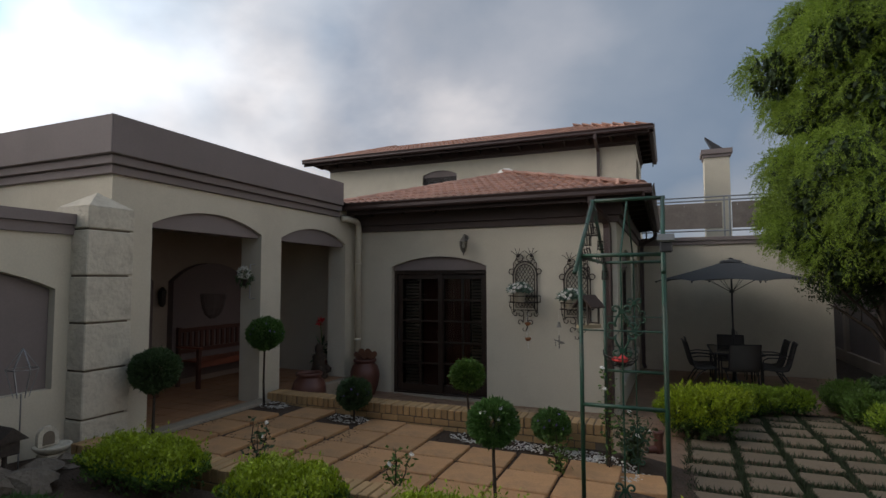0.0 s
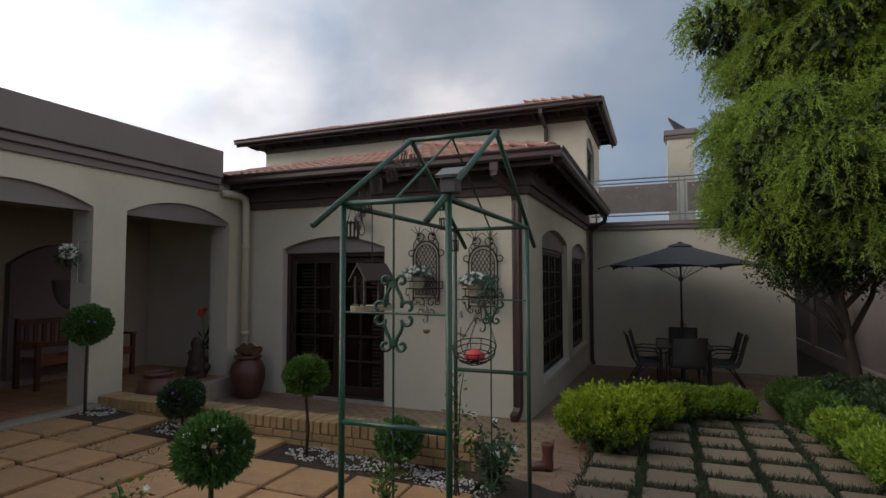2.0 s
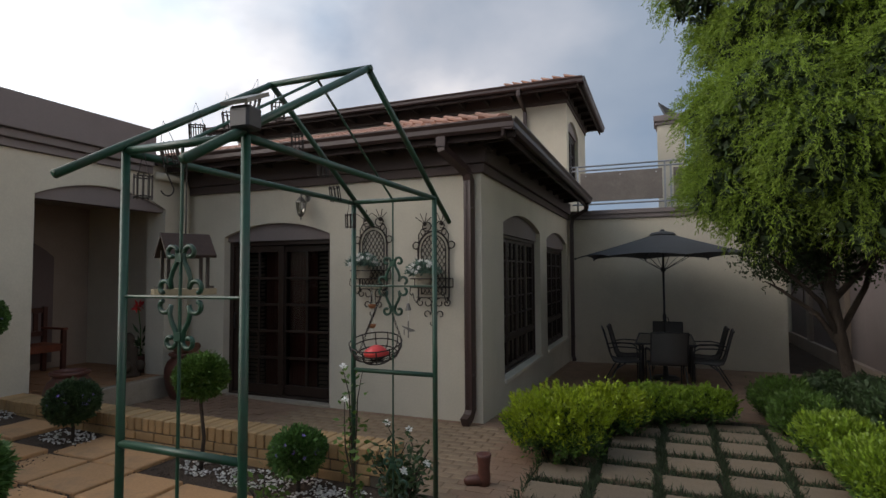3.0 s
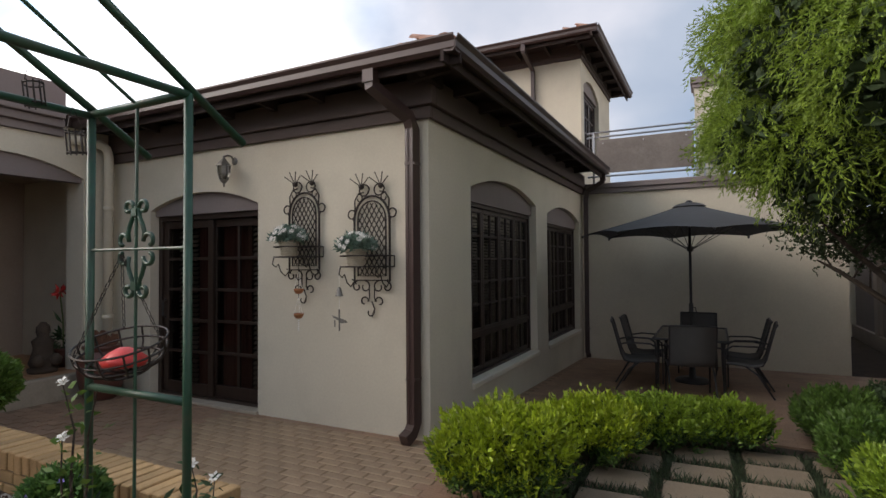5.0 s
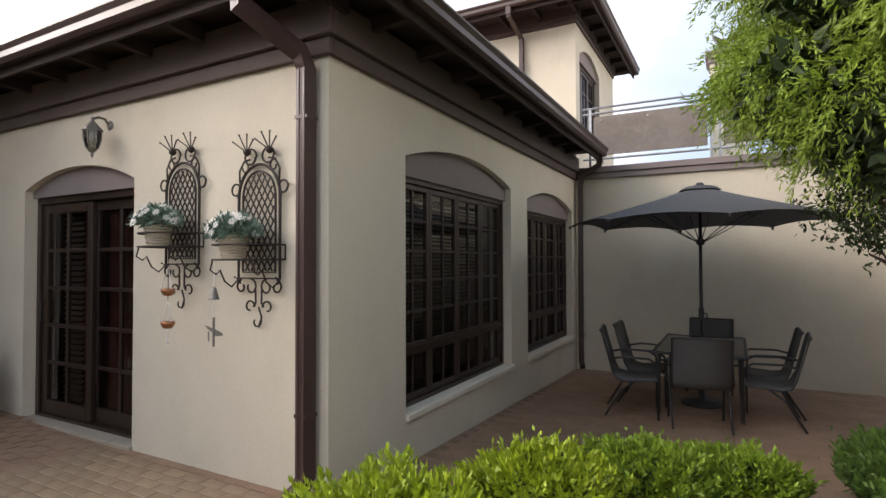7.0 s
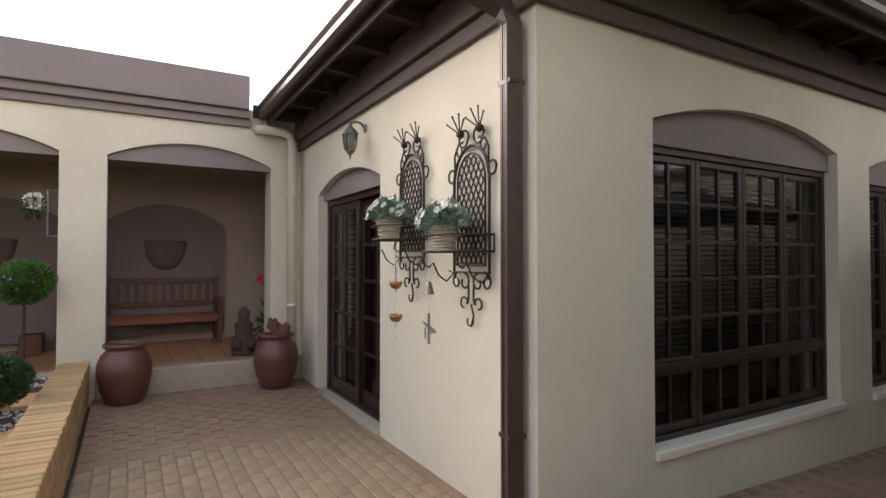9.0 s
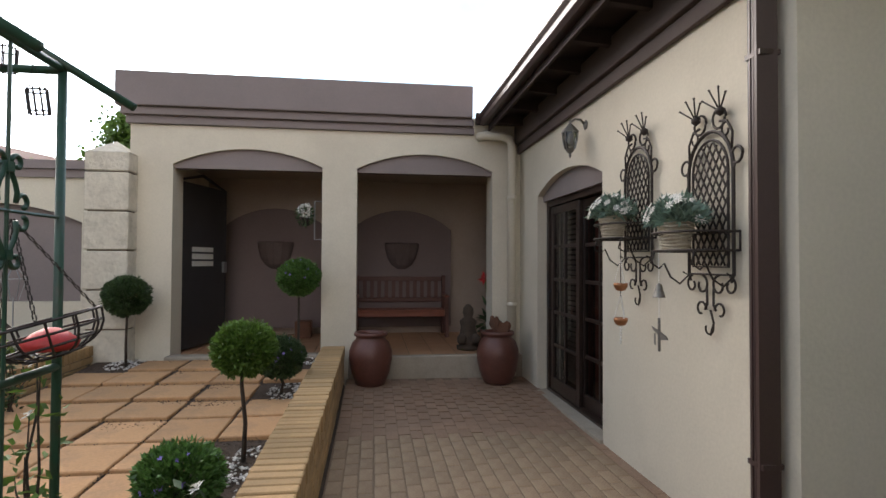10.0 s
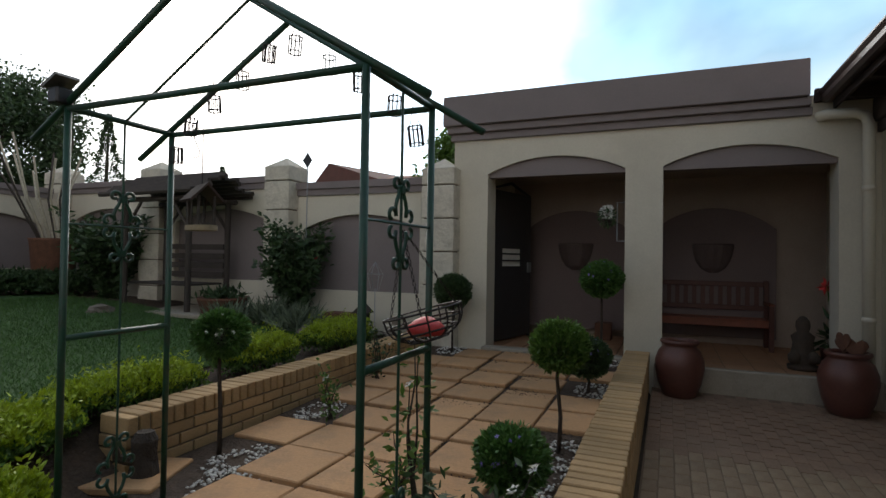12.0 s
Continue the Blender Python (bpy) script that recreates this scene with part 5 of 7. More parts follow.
bellt = thing("wind_chime", (-0.86, -0.19, 1.56), "pewter bell wind chime with a dangling dragonfly", "wind chime")
part("cord", Shape().tube([(0, 0, 0), (0, 0, -0.42)], 0.0025, 4), WHITE, bellt)
part("bell", Shape().lathe([(0.006, -0.19), (0.018, -0.20), (0.024, -0.23), (0.036, -0.27), (0.04, -0.275), (0.0, -0.262)], 14), PEWTER, bellt, smooth=True)
part("rod", Shape().tube([(0, 0, -0.40), (0, 0, -0.60)], 0.008, 6), PEWTER, bellt)
part("ornament", Shape().prism([(-0.09, 0, -0.46), (-0.02, 0, -0.475), (0.07, 0, -0.50), (0.09, 0, -0.52), (0.02, 0, -0.53), (-0.02, 0, -0.50), (-0.06, 0, -0.485)], (0, 0.008, 0)).prism([(-0.06, 0, -0.50), (-0.05, 0, -0.50), (-0.05, 0, -0.57), (-0.06, 0, -0.56)], (0, 0.006, 0)), PEWTER, bellt)

lamp = thing("wall_lantern", (-2.44, 0.0, 2.735), "weathered pewter coach lantern with glass panes", "wall lamp")
part("backplate", Shape().lathe([(0.0, -0.005), (0.04, -0.004), (0.045, 0.004), (0.02, 0.02), (0.0, 0.022)], 14), PEWTER, lamp)
lamp.children[0].matrix_basis = pose(0, -0.001, 0, 90, 0, 0)
part("arm", Shape().tube([(0, -0.01, 0), (0, -0.05, 0.045), (0, -0.10, 0.05), (0, -0.14, 0.03), (0, -0.15, 0.0)], 0.011, 8), PEWTER, lamp, smooth=True)
part("roof", Shape().lathe([(0.0, 0.045), (0.014, 0.03), (0.01, 0.01), (0.03, -0.01), (0.075, -0.06), (0.082, -0.075), (0.0, -0.07)], 6, (0, -0.15, 0)), PEWTER, lamp)
gl = part("glass", Shape().lathe([(0.066, -0.076), (0.062, -0.15), (0.042, -0.225), (0.0, -0.226)], 6, (0, -0.15, 0)), GLASS, lamp, "clear glass panes")
gl.visible_shadow = False
for k in range(6):
    a = math.tau * k / 6
    part("bar", Shape().tube([(0.068 * math.cos(a), -0.15 + 0.068 * math.sin(a), -0.07), (0.064 * math.cos(a), -0.15 + 0.064 * math.sin(a), -0.15), (0.044 * math.cos(a), -0.15 + 0.044 * math.sin(a), -0.225)], 0.005, 5), PEWTER, lamp)
part("finial", Shape().lathe([(0.046, -0.225), (0.03, -0.25), (0.01, -0.265), (0.014, -0.28), (0.006, -0.30), (0.0, -0.31)], 8, (0, -0.15, 0)), PEWTER, lamp)
part("bulb", Shape().lathe([(0.02, -0.075), (0.02, -0.11), (0.026, -0.15), (0.015, -0.18), (0.0, -0.185)], 10, (0, -0.15, 0)), WHITE, lamp, smooth=True)

# ---- large clay pots ----
POTP = [(r * 0.86, z * 0.97) for r, z in [(0.17, 0.0), (0.20, 0.02), (0.26, 0.16), (0.295, 0.33), (0.29, 0.42), (0.25, 0.52), (0.20, 0.565), (0.195, 0.585), (0.225, 0.60), (0.235, 0.62), (0.225, 0.64), (0.19, 0.64), (0.185, 0.60), (0.22, 0.5), (0.0, 0.45)]]
pot_a = thing("clay_pot", (-4.22, -1.92, 0.035), "large red brown glazed clay pot, empty", "pot", "clay pots by the step")
part("body", Shape().lathe(POTP, 32), CLAY, pot_a, smooth=True)
pot_b = thing("clay_pot", (-4.178, -0.40, 0.035), "large red brown clay pot with rusted metal hearts", "pot", "clay pots by the step")
part("body", Shape().lathe(POTP, 32), CLAY, pot_b, smooth=True)
for a, dx, dy, dz, s in ((0.3, -0.12, 0.0, 0.62, 0.10), (-0.25, 0.02, -0.05, 0.66, 0.12), (0.5, 0.12, 0.03, 0.62, 0.11), (0.1, -0.02, 0.08, 0.60, 0.10), (-0.6, 0.09, 0.09, 0.64, 0.09)):
    hp = [(16 * math.sin(t) ** 3 / 17, (13 * math.cos(t) - 5 * math.cos(2 * t) - 2 * math.cos(3 * t) - math.cos(4 * t)) / 17) for t in np.linspace(0, math.tau, 25)[:-1]]
    rt = pose(dx, dy, dz + s * 0.5, 0, 0, math.degrees(a) + 30)
    part("metal_heart", Shape().prism([rt @ Vector((x * s, 0, z * s)) for x, z in hp], rt.to_3x3() @ Vector((0, 0.012, 0))).tube([rt @ Vector((0, 0.006, -s)), rt @ Vector((0, 0.006, -s - 0.2))], 0.006, 5), RUST, pot_b, "rusted metal heart")

# ---- passage ----
bench = thing("garden_bench", (-6.38, -1.45, FLOOR_A), "red brown slatted timber bench against the passage wall", "bench", turn=0)
for y in (-0.70, 0.70):
    for x in (-0.22, 0.22):
        part("leg", Shape().box(x - 0.03, y - 0.03, 0, x + 0.03, y + 0.03, 0.62 if x > 0 else 0.95, 0.005), DARKWOOD, bench)
    part("armrest", Shape().box(-0.24, y - 0.035, 0.62, 0.27, y + 0.035, 0.65, 0.006), WOOD, bench)
for k in range(5):
    part("seat_slat", Shape().box(-0.18 + k * 0.088, -0.68, 0.40, -0.105 + k * 0.088, 0.68, 0.425, 0.004), WOOD, bench)
part("apron", Shape().box(0.2, -0.67, 0.32, 0.225, 0.67, 0.398, 0.004), WOOD, bench)
for z in (0.52, 0.86):
    part("back_rail", Shape().box(-0.245, -0.67, z, -0.21, 0.67, z + 0.07, 0.004), DARKWOOD, bench)
for k in range(11):
    y = -0.58 + k * 0.116
    part("back_slat", Shape().box(-0.235, y - 0.03, 0.592, -0.218, y + 0.03, 0.858), DARKWOOD, bench)
gate = thing("steel_gate", (-4.98, -4.36, FLOOR_A), "dark steel gate standing open inside the passage", "gate", turn=-13.6)
part("leaf", Shape().box(-1.15, -0.02, 0.03, 0.0, 0.02, 1.10).box(-1.15, -0.02, 1.36, 0.0, 0.02, 2.2).box(-1.15, -0.02, 1.10, -0.86, 0.02, 1.36).box(-0.30, -0.02, 1.10, 0.0, 0.02, 1.36), CHARCOAL, gate)
for z in (1.17, 1.27):
    part("slot_bar", Shape().box(-0.86, -0.015, z, -0.30, 0.015, z + 0.025), CHARCOAL, gate)
part("frosted_slot", Shape().box(-0.86, -0.004, 1.10, -0.30, 0.004, 1.36), WHITE, gate, "pale slots in the gate")
part("frame", Shape().tube([(-1.17, 0, 0), (-1.17, 0, 2.2), (-0.58, 0, 2.34), (0.02, 0, 2.2), (0.02, 0, 0)], 0.025, 6), CHARCOAL, gate)
part("lock", Shape().box(-1.16, 0.02, 1.0, -1.06, 0.05, 1.16, 0.006), STEEL, gate)
orn = thing("wall_disc", (-6.655, -1.05, 1.72), "dark round metal wall ornament", "wall ornament")
part("disc", Shape().tube([(0, 0.26 * math.cos(a), 0.26 * math.sin(a)) for a in np.linspace(0, math.tau, 25)[:-1]], 0.02, 6, True).tube([(0, 0.14 * math.cos(a), 0.14 * math.sin(a)) for a in np.linspace(0, math.tau, 25)[:-1]], 0.015, 6, True), IRON, orn)
for k in range(8):
    a = math.tau * k / 8
    part("spoke", Shape().tube([(0, 0, 0), (0, 0.26 * math.cos(a), 0.26 * math.sin(a))], 0.008, 5), IRON, orn)
hrt = copy_thing(orn, pose(-6.655, -3.3, 1.75))
tagged(hrt, "dark round metal wall ornament in the arched recess")
st = Shape().lathe([(0.15, 0), (0.16, 0.05), (0.12, 0.06), (0.15, 0.12), (0.12, 0.2), (0.10, 0.30), (0.12, 0.38), (0.06, 0.43), (0.075, 0.49), (0.07, 0.55), (0.03, 0.60), (0.0, 0.61)], 16, (-4.98, -0.62, FLOOR_A))
st.lathe([(0.0, 0.0), (0.06, 0.02), (0.07, 0.09), (0.03, 0.14), (0.0, 0.15)], 10, (-4.88, -0.72, FLOOR_A + 0.08)).lathe([(0.0, 0.0), (0.06, 0.02), (0.07, 0.09), (0.03, 0.14), (0.0, 0.15)], 10, (-4.86, -0.54, FLOOR_A + 0.08))
solid("stone_statue", st, material("dark mossy stone", (0.055, 0.038, 0.026), 0.9, spread=0.3, scale=12), "dark seated stone statuette on the passage floor", "statue", smooth=True)
redf = thing("red_flower_pot", (-5.15, -0.30, FLOOR_A), "potted plant with a red flower in the passage", "plant")
part("pot", Shape().lathe([(0.09, 0), (0.12, 0.22), (0.13, 0.24), (0.10, 0.24), (0.0, 0.2)], 14), CLAY, redf, smooth=True)
part("stem", Shape().tube([(0, 0, 0.2), (0.02, -0.02, 0.6), (0.0, -0.05, 0.95)], 0.008, 5), MIDLEAF, redf)
rgq = np.random.default_rng(4)
v = rgq.normal(0, 1, (40, 3))
v /= np.linalg.norm(v, axis=1)[:, None]
part("bloom", leaves_mesh("bloom", np.array([0, -0.05, 0.96]) + v * 0.02, v, 0.085, 0.035, RED, 2), None, redf, "red flower")
part("leaves", leaves_mesh("leaves", np.array([0.01, 0, 0.4]) + v * np.array([0.05, 0.05, 0.15]), v, 0.2, 0.05, DARKLEAF, 2), None, redf)
crate = thing("terracotta_block", (-6.3, -2.95, FLOOR_A), "small square terracotta planter on the floor", "planter")
part("body", Shape().box(-0.12, -0.12, 0, 0.12, 0.12, 0.26, 0.01), RUST, crate)
sconce = thing("wall_sconce", (-6.72, -2.44, 1.75), "dark iron sconce on the passage wall", "wall lamp")
part("body", Shape().lathe([(0.02, -0.15), (0.05, -0.1), (0.06, 0.1), (0.02, 0.16)], 8, (0.07, 0, 0)), IRON, sconce)
part("bracket", Shape().tube([(0.0, 0, 0), (0.07, 0, 0)], 0.012, 6), IRON, sconce)
fb = thing("pillar_bracket", (-4.72, -2.535, 2.0), "steel bracket with white flowers on the pillar", "flower holder")
part("bracket", Shape().tube([(0, 0, 0.24), (0, -0.10, 0.24), (0, -0.10, -0.24), (0, 0, -0.24)], 0.009, 6).tube([(0, -0.1, 0.05), (0.0, -0.2, 0.03)], 0.006, 5), STEEL, fb)
part("cup", Shape().lathe([(0.03, -0.06), (0.05, 0.03), (0.0, 0.02)], 10, (0.0, -0.21, 0.0)), IRON, fb)
v = rgq.normal(0, 1, (150, 3))
v /= np.linalg.norm(v, axis=1)[:, None]
part("flowers", leaves_mesh("flowers", np.array([0.0, -0.22, 0.12]) + v * 0.06, v, 0.042, 0.03, WHITE, 5), None, fb)
part("leaves", leaves_mesh("leaves", np.array([0.0, -0.21, 0.05]) + v * 0.08, v, 0.07, 0.02, DARKLEAF, 6), None, fb)

# ---- patio set ----
PF = path_z(4.5)
umb = thing("patio_umbrella", (1.97, 4.50, PF), "charcoal canvas market umbrella, open over the table", "umbrella")
part("pole", Shape().tube([(0, 0, 0.05), (0, 0, 2.62)], 0.019, 12), CHARCOAL, umb, smooth=True)
part("base", Shape().lathe([(0.24, 0), (0.24, 0.03), (0.2, 0.055), (0.05, 0.07), (0.035, 0.3), (0.0, 0.3)], 24), CHARCOAL, umb, smooth=True)
part("crank", Shape().box(-0.03, -0.045, 1.02, 0.03, 0.04, 1.16, 0.01).tube([(0.0, -0.04, 1.1), (0.06, -0.06, 1.1), (0.07, -0.06, 1.03)], 0.008, 5), CHARCOAL, umb)
R_, zt, zr = 1.54, 2.63, 2.18
cv = Shape()
N, K = 8, 7
for i in range(N):
    a0, a1 = math.tau * (i + 0.28) / N, math.tau * (i + 1.28) / N
    grid = []
    for k in range(K + 1):
        r = R_ * (0.09 + 0.91 * k / K)
        for j in range(6):
            t = j / 5
            p = Vector((math.cos(a0), math.sin(a0), 0)).lerp(Vector((math.cos(a1), math.sin(a1), 0)), t) * r
            sag = 0.045 * (k / K) * math.sin(math.pi * t)
            grid.append((p.x * (1 - 0.02 * math.sin(math.pi * t)), p.y * (1 - 0.02 * math.sin(math.pi * t)), zt - 0.03 - (zt - zr - 0.03) * (k / K) ** 0.92 + sag))
    k0 = len(cv.v)
    cv.v += grid
    for k in range(K):
        for j in range(5):
            cv.f.append((k0 + k * 6 + j, k0 + (k + 1) * 6 + j, k0 + (k + 1) * 6 + j + 1, k0 + k * 6 + j + 1))
can = part("canopy", cv, CANVAS, umb, smooth=True)
part("vent", Shape().lathe([(0.24, zt - 0.045), (0.18, zt - 0.005), (0.05, zt + 0.02), (0.0, zt + 0.025)], 8), CANVAS, can)
part("finial", Shape().lathe([(0.045, zt + 0.01), (0.05, zt + 0.03), (0.03, zt + 0.05), (0.0, zt + 0.055)], 10), CHARCOAL, umb)
part("hub", Shape().lathe([(0.03, 1.92), (0.045, 1.93), (0.045, 1.99), (0.03, 2.0)], 10), CHARCOAL, umb)
for i in range(N):
    a = math.tau * (i + 0.28) / N
    c, s = math.cos(a), math.sin(a)
    rib = part("rib", Shape().tube([(0.03 * c, 0.03 * s, zt - 0.06), (R_ * c, R_ * s, zr - 0.012)], 0.008, 5), CHARCOAL, umb)
    part("strut", Shape().tube([(0.045 * c, 0.045 * s, 1.96), (R_ * 0.5 * c, R_ * 0.5 * s, (zt + zr) / 2 - 0.04)], 0.006, 5), CHARCOAL, rib)
    part("tip", Shape().lathe([(0.0, -0.03), (0.016, -0.02), (0.018, 0.01), (0.0, 0.02)], 8, (R_ * c, R_ * s, zr - 0.012)), CHARCOAL, rib)

table = thing("patio_table", (1.97, 4.50, PF), "dark metal and glass rectangular patio table", "table")
tt = part("tabletop", Shape().box(-0.46, -0.80, 0.705, 0.46, 0.80, 0.717), SMOKED, table, "dark glass tabletop")
part("rim", Shape().tube([(-0.46, -0.80, 0.711), (0.46, -0.80, 0.711), (0.46, 0.80, 0.711), (-0.46, 0.80, 0.711)], 0.02, 8, True), CHARCOAL, table)
for x in (-0.4, 0.4):
    for y in (-0.73, 0.73):
        part("leg", Shape().tube([(x, y, 0.70), (x * 1.03, y * 1.02, 0.0)], 0.02, 8), CHARCOAL, table)
for y in (-0.73, 0.73):
    part("stretcher", Shape().tube([(-0.4, y, 0.62), (0.4, y, 0.62)], 0.012, 6), CHARCOAL, table)


def patio_chair(at, turn):
    """A sling chair that faces +y."""
    c = thing("patio_chair", at, "grey sling patio chair with a dark metal frame", "chair", "chairs round the patio table", turn)
    for s in (-1, 1):
        x = s * 0.27
        part("side_frame", Shape().tube([(x, -0.34, 0.94), (x, -0.32, 0.92), (x, -0.21, 0.50), (x, -0.17, 0.42), (x, -0.08, 0.40), (x, 0.22, 0.42), (x, 0.26, 0.40)], 0.013, 8), CHARCOAL, c, smooth=True)
        part("armrest", Shape().tube([(x, -0.25, 0.63), (x * 1.04, -0.10, 0.66), (x * 1.04, 0.16, 0.65), (x * 1.04, 0.24, 0.60), (x * 1.03, 0.25, 0.50), (x, 0.25, 0.0)], 0.012, 8), CHARCOAL, c, smooth=True)
        part("leg", Shape().tube([(x, 0.02, 0.40), (x, -0.12, 0.30), (x, -0.30, 0.0)], 0.012, 8), CHARCOAL, c, smooth=True)
    part("cross_bar", Shape().tube([(-0.27, 0.22, 0.405), (0.27, 0.22, 0.405)], 0.01, 6), CHARCOAL, c)
    part("top_bar", Shape().tube([(-0.27, -0.34, 0.94), (0.27, -0.34, 0.94)], 0.012, 6), CHARCOAL, c)
    prof = [(-0.335, 0.94), (-0.27, 0.71), (-0.215, 0.50), (-0.17, 0.435), (-0.08, 0.405), (0.1, 0.415), (0.24, 0.425)]
    sl = Shape()
    m = len(prof)
    sl.v = [(x, y, z + (-0.012 if x == 0 else 0)) for y, z in prof for x in (-0.262, 0, 0.262)] + [(x, y - 0.004, z - 0.006 + (-0.012 if x == 0 else 0)) for y, z in prof for x in (-0.262, 0, 0.262)]
    for k in range(m - 1):
        a, b = k * 3, (k + m) * 3
        sl.f += [(a, a + 1, a + 4, a + 3), (a + 1, a + 2, a + 5, a + 4), (b + 3, b + 4, b + 1, b), (b + 4, b + 5, b + 2, b + 1), (a, a + 3, b + 3, b), (a + 2, b + 2, b + 5, a + 5)]
    part("sling", sl, SLING, c, "grey woven sling", True)
    return c


chair0 = patio_chair((1.98, 3.46, path_z(3.46) - 0.01), 10)
for x, y, t in ((1.31, 3.66, -82), (1.35, 4.36, -90), (2.66, 3.95, 86), (2.64, 4.60, 90), (2.02, 5.48, 178)):
    copy_thing(chair0, pose(x, y, path_z(y), 0, 0, t))

# ---- half round clay planters on the passage recesses ----
def wall_planter(y):
    w = thing("wall_planter", (-6.645, y, 1.36), "dark shell shaped clay planter on the passage wall", "wall planter", "planters in the recesses")
    rim = [(0.27, 0.43), (0.285, 0.41), (0.28, 0.37), (0.268, 0.30), (0.235, 0.18), (0.17, 0.07), (0.07, 0.0)]
    verts, faces, n = [], [], 15
    for r, z in rim:
        for i in range(n):
            a = -math.pi / 2 + math.pi * i / (n - 1)
            flute = 1 + 0.03 * math.cos(a * 12)
            verts.append((0.62 * r * math.cos(a) * flute, r * math.sin(a), z))
    for j in range(len(rim) - 1):
        for i in range(n - 1):
            k = j * n + i
            faces.append((k, k + 1, k + n + 1, k + n))
    faces.append(tuple(range(n)))
    faces.append(tuple(j * n for j in range(len(rim))) + tuple(j * n + n - 1 for j in reversed(range(len(rim)))))
    part("bowl", Shape().add(verts, faces), material("dark clay planter", (0.105, 0.078, 0.072), 0.85, spread=0.2, bump=0.4), w)


for y_ in (-1.435, -3.435):
    wall_planter(y_)


# ---- plants ----
def ball_points(n, rg, radii, fill=0.75):
    v = rg.normal(0, 1, (n, 3))
    v /= np.linalg.norm(v, axis=1)[:, None]
    k = 1 - (1 - fill) * rg.uniform(0, 1, (n, 1)) ** 2
    return v * k * np.asarray(radii), v


def lump(v, seed, amount, freq=2.2):
    return np.array([1 + amount * noise.noise((p[0] * freq + seed, p[1] * freq, p[2] * freq)) for p in v])[:, None]


def flowers_mesh(name, pts, ways, size, mat):
    s = Shape()
    for p, w in zip(pts, ways):
        n = Vector(w).normalized()
        a = n.orthogonal().normalized()
        b = n.cross(a)
        for k in range(5):
            t = math.tau * k / 5
            d = a * math.cos(t) + b * math.sin(t)
            e = a * math.cos(t + 0.5) + b * math.sin(t + 0.5)
            f = a * math.cos(t - 0.5) + b * math.sin(t - 0.5)
            c = Vector(p)
            s.add([c, c + f * size * 0.6 + n * size * 0.2, c + d * size + n * size * 0.25, c + e * size * 0.6 + n * size * 0.2], [(0, 1, 2, 3)])
    return s.mesh(name, mat)


def topiary(x, y, ball_z, r, seed, leaf=BOXLEAF, bloom=None, trunk=0.014):
    z0 = terrace_z(x) - 0.03
    h = ball_z - z0
    label = "clipped ball topiary on a bare stem" + {None: "", WHITE: " with white flowers", VIOLET: " with violet flowers"}[bloom] if h - r > 0.2 else "low clipped ball shrub beside the brick wall"
    t = thing("topiary_tree", (x, y, z0), label, "topiary", "clipped balls on the terrace")
    rg = np.random.default_rng(seed)
    b1, b2 = rg.uniform(-0.02, 0.02, 2)
    part("trunk", Shape().tube([(0, 0, -0.02), (b1, b2, h * 0.35), (b1 * 0.5, -b2, h * 0.7), (0, 0, h)], [trunk * 1.2, trunk, trunk * 0.9, trunk * 0.7], 8), BARK, t, smooth=True)
    for k in range(7):
        a = math.tau * k / 7
        part("branch", Shape().tube([(0, 0, h - r * 0.8), (r * 0.4 * math.cos(a), r * 0.4 * math.sin(a), h - r * 0.1), (r * 0.7 * math.cos(a), r * 0.7 * math.sin(a), h + r * 0.2)], 0.005, 5), BARK, t)
    n = int(9000 * (r / 0.2) ** 1.6)
    p, v = ball_points(n, rg, (r, r, r * 0.88), 0.55)
    p = p * lump(v, seed, 0.16, 2.6) + np.array([0, 0, h])
    part("crown", leaves_mesh("crown", p, v, 0.030, 0.017, leaf, seed), None, t)
    # stray shoots
    q, w = ball_points(320, rg, (r * 1.05, r * 1.05, r * 0.95), 1.0)
    tagged(part("shoot_cluster", leaves_mesh("shoot_cluster", q + np.array([0, 0, h]), w, 0.036, 0.015, leaf, seed + 1), None, t), kind="stuff")
    if bloom:
        q, w = ball_points(14 if bloom is WHITE else 22, rg, (r * 1.02, r * 1.02, r * 0.92), 1.0)
        w[:, 2] = np.abs(w[:, 2])
        q[:, 2] = np.abs(q[:, 2])
        part("blossom", flowers_mesh("blossom", q + np.array([0, 0, h]), w, 0.016 if bloom is WHITE else 0.017, bloom), None, t, "small flowers")
    return t


topiary(-4.318, -2.766, 1.30, 0.225, 11, bloom=VIOLET)
topiary(-2.934, -2.738, 0.60, 0.20, 12, bloom=VIOLET, leaf=DARKLEAF)
topiary(-1.44, -2.724, 0.925, 0.185, 13, leaf=MIDLEAF)
topiary(-0.471, -2.789, 0.47, 0.18, 14, bloom=VIOLET)
topiary(-0.482, -4.80, 0.98, 0.165, 15, bloom=WHITE)
topiary(-4.15, -4.59, 1.095, 0.225, 16, leaf=DARKLEAF)


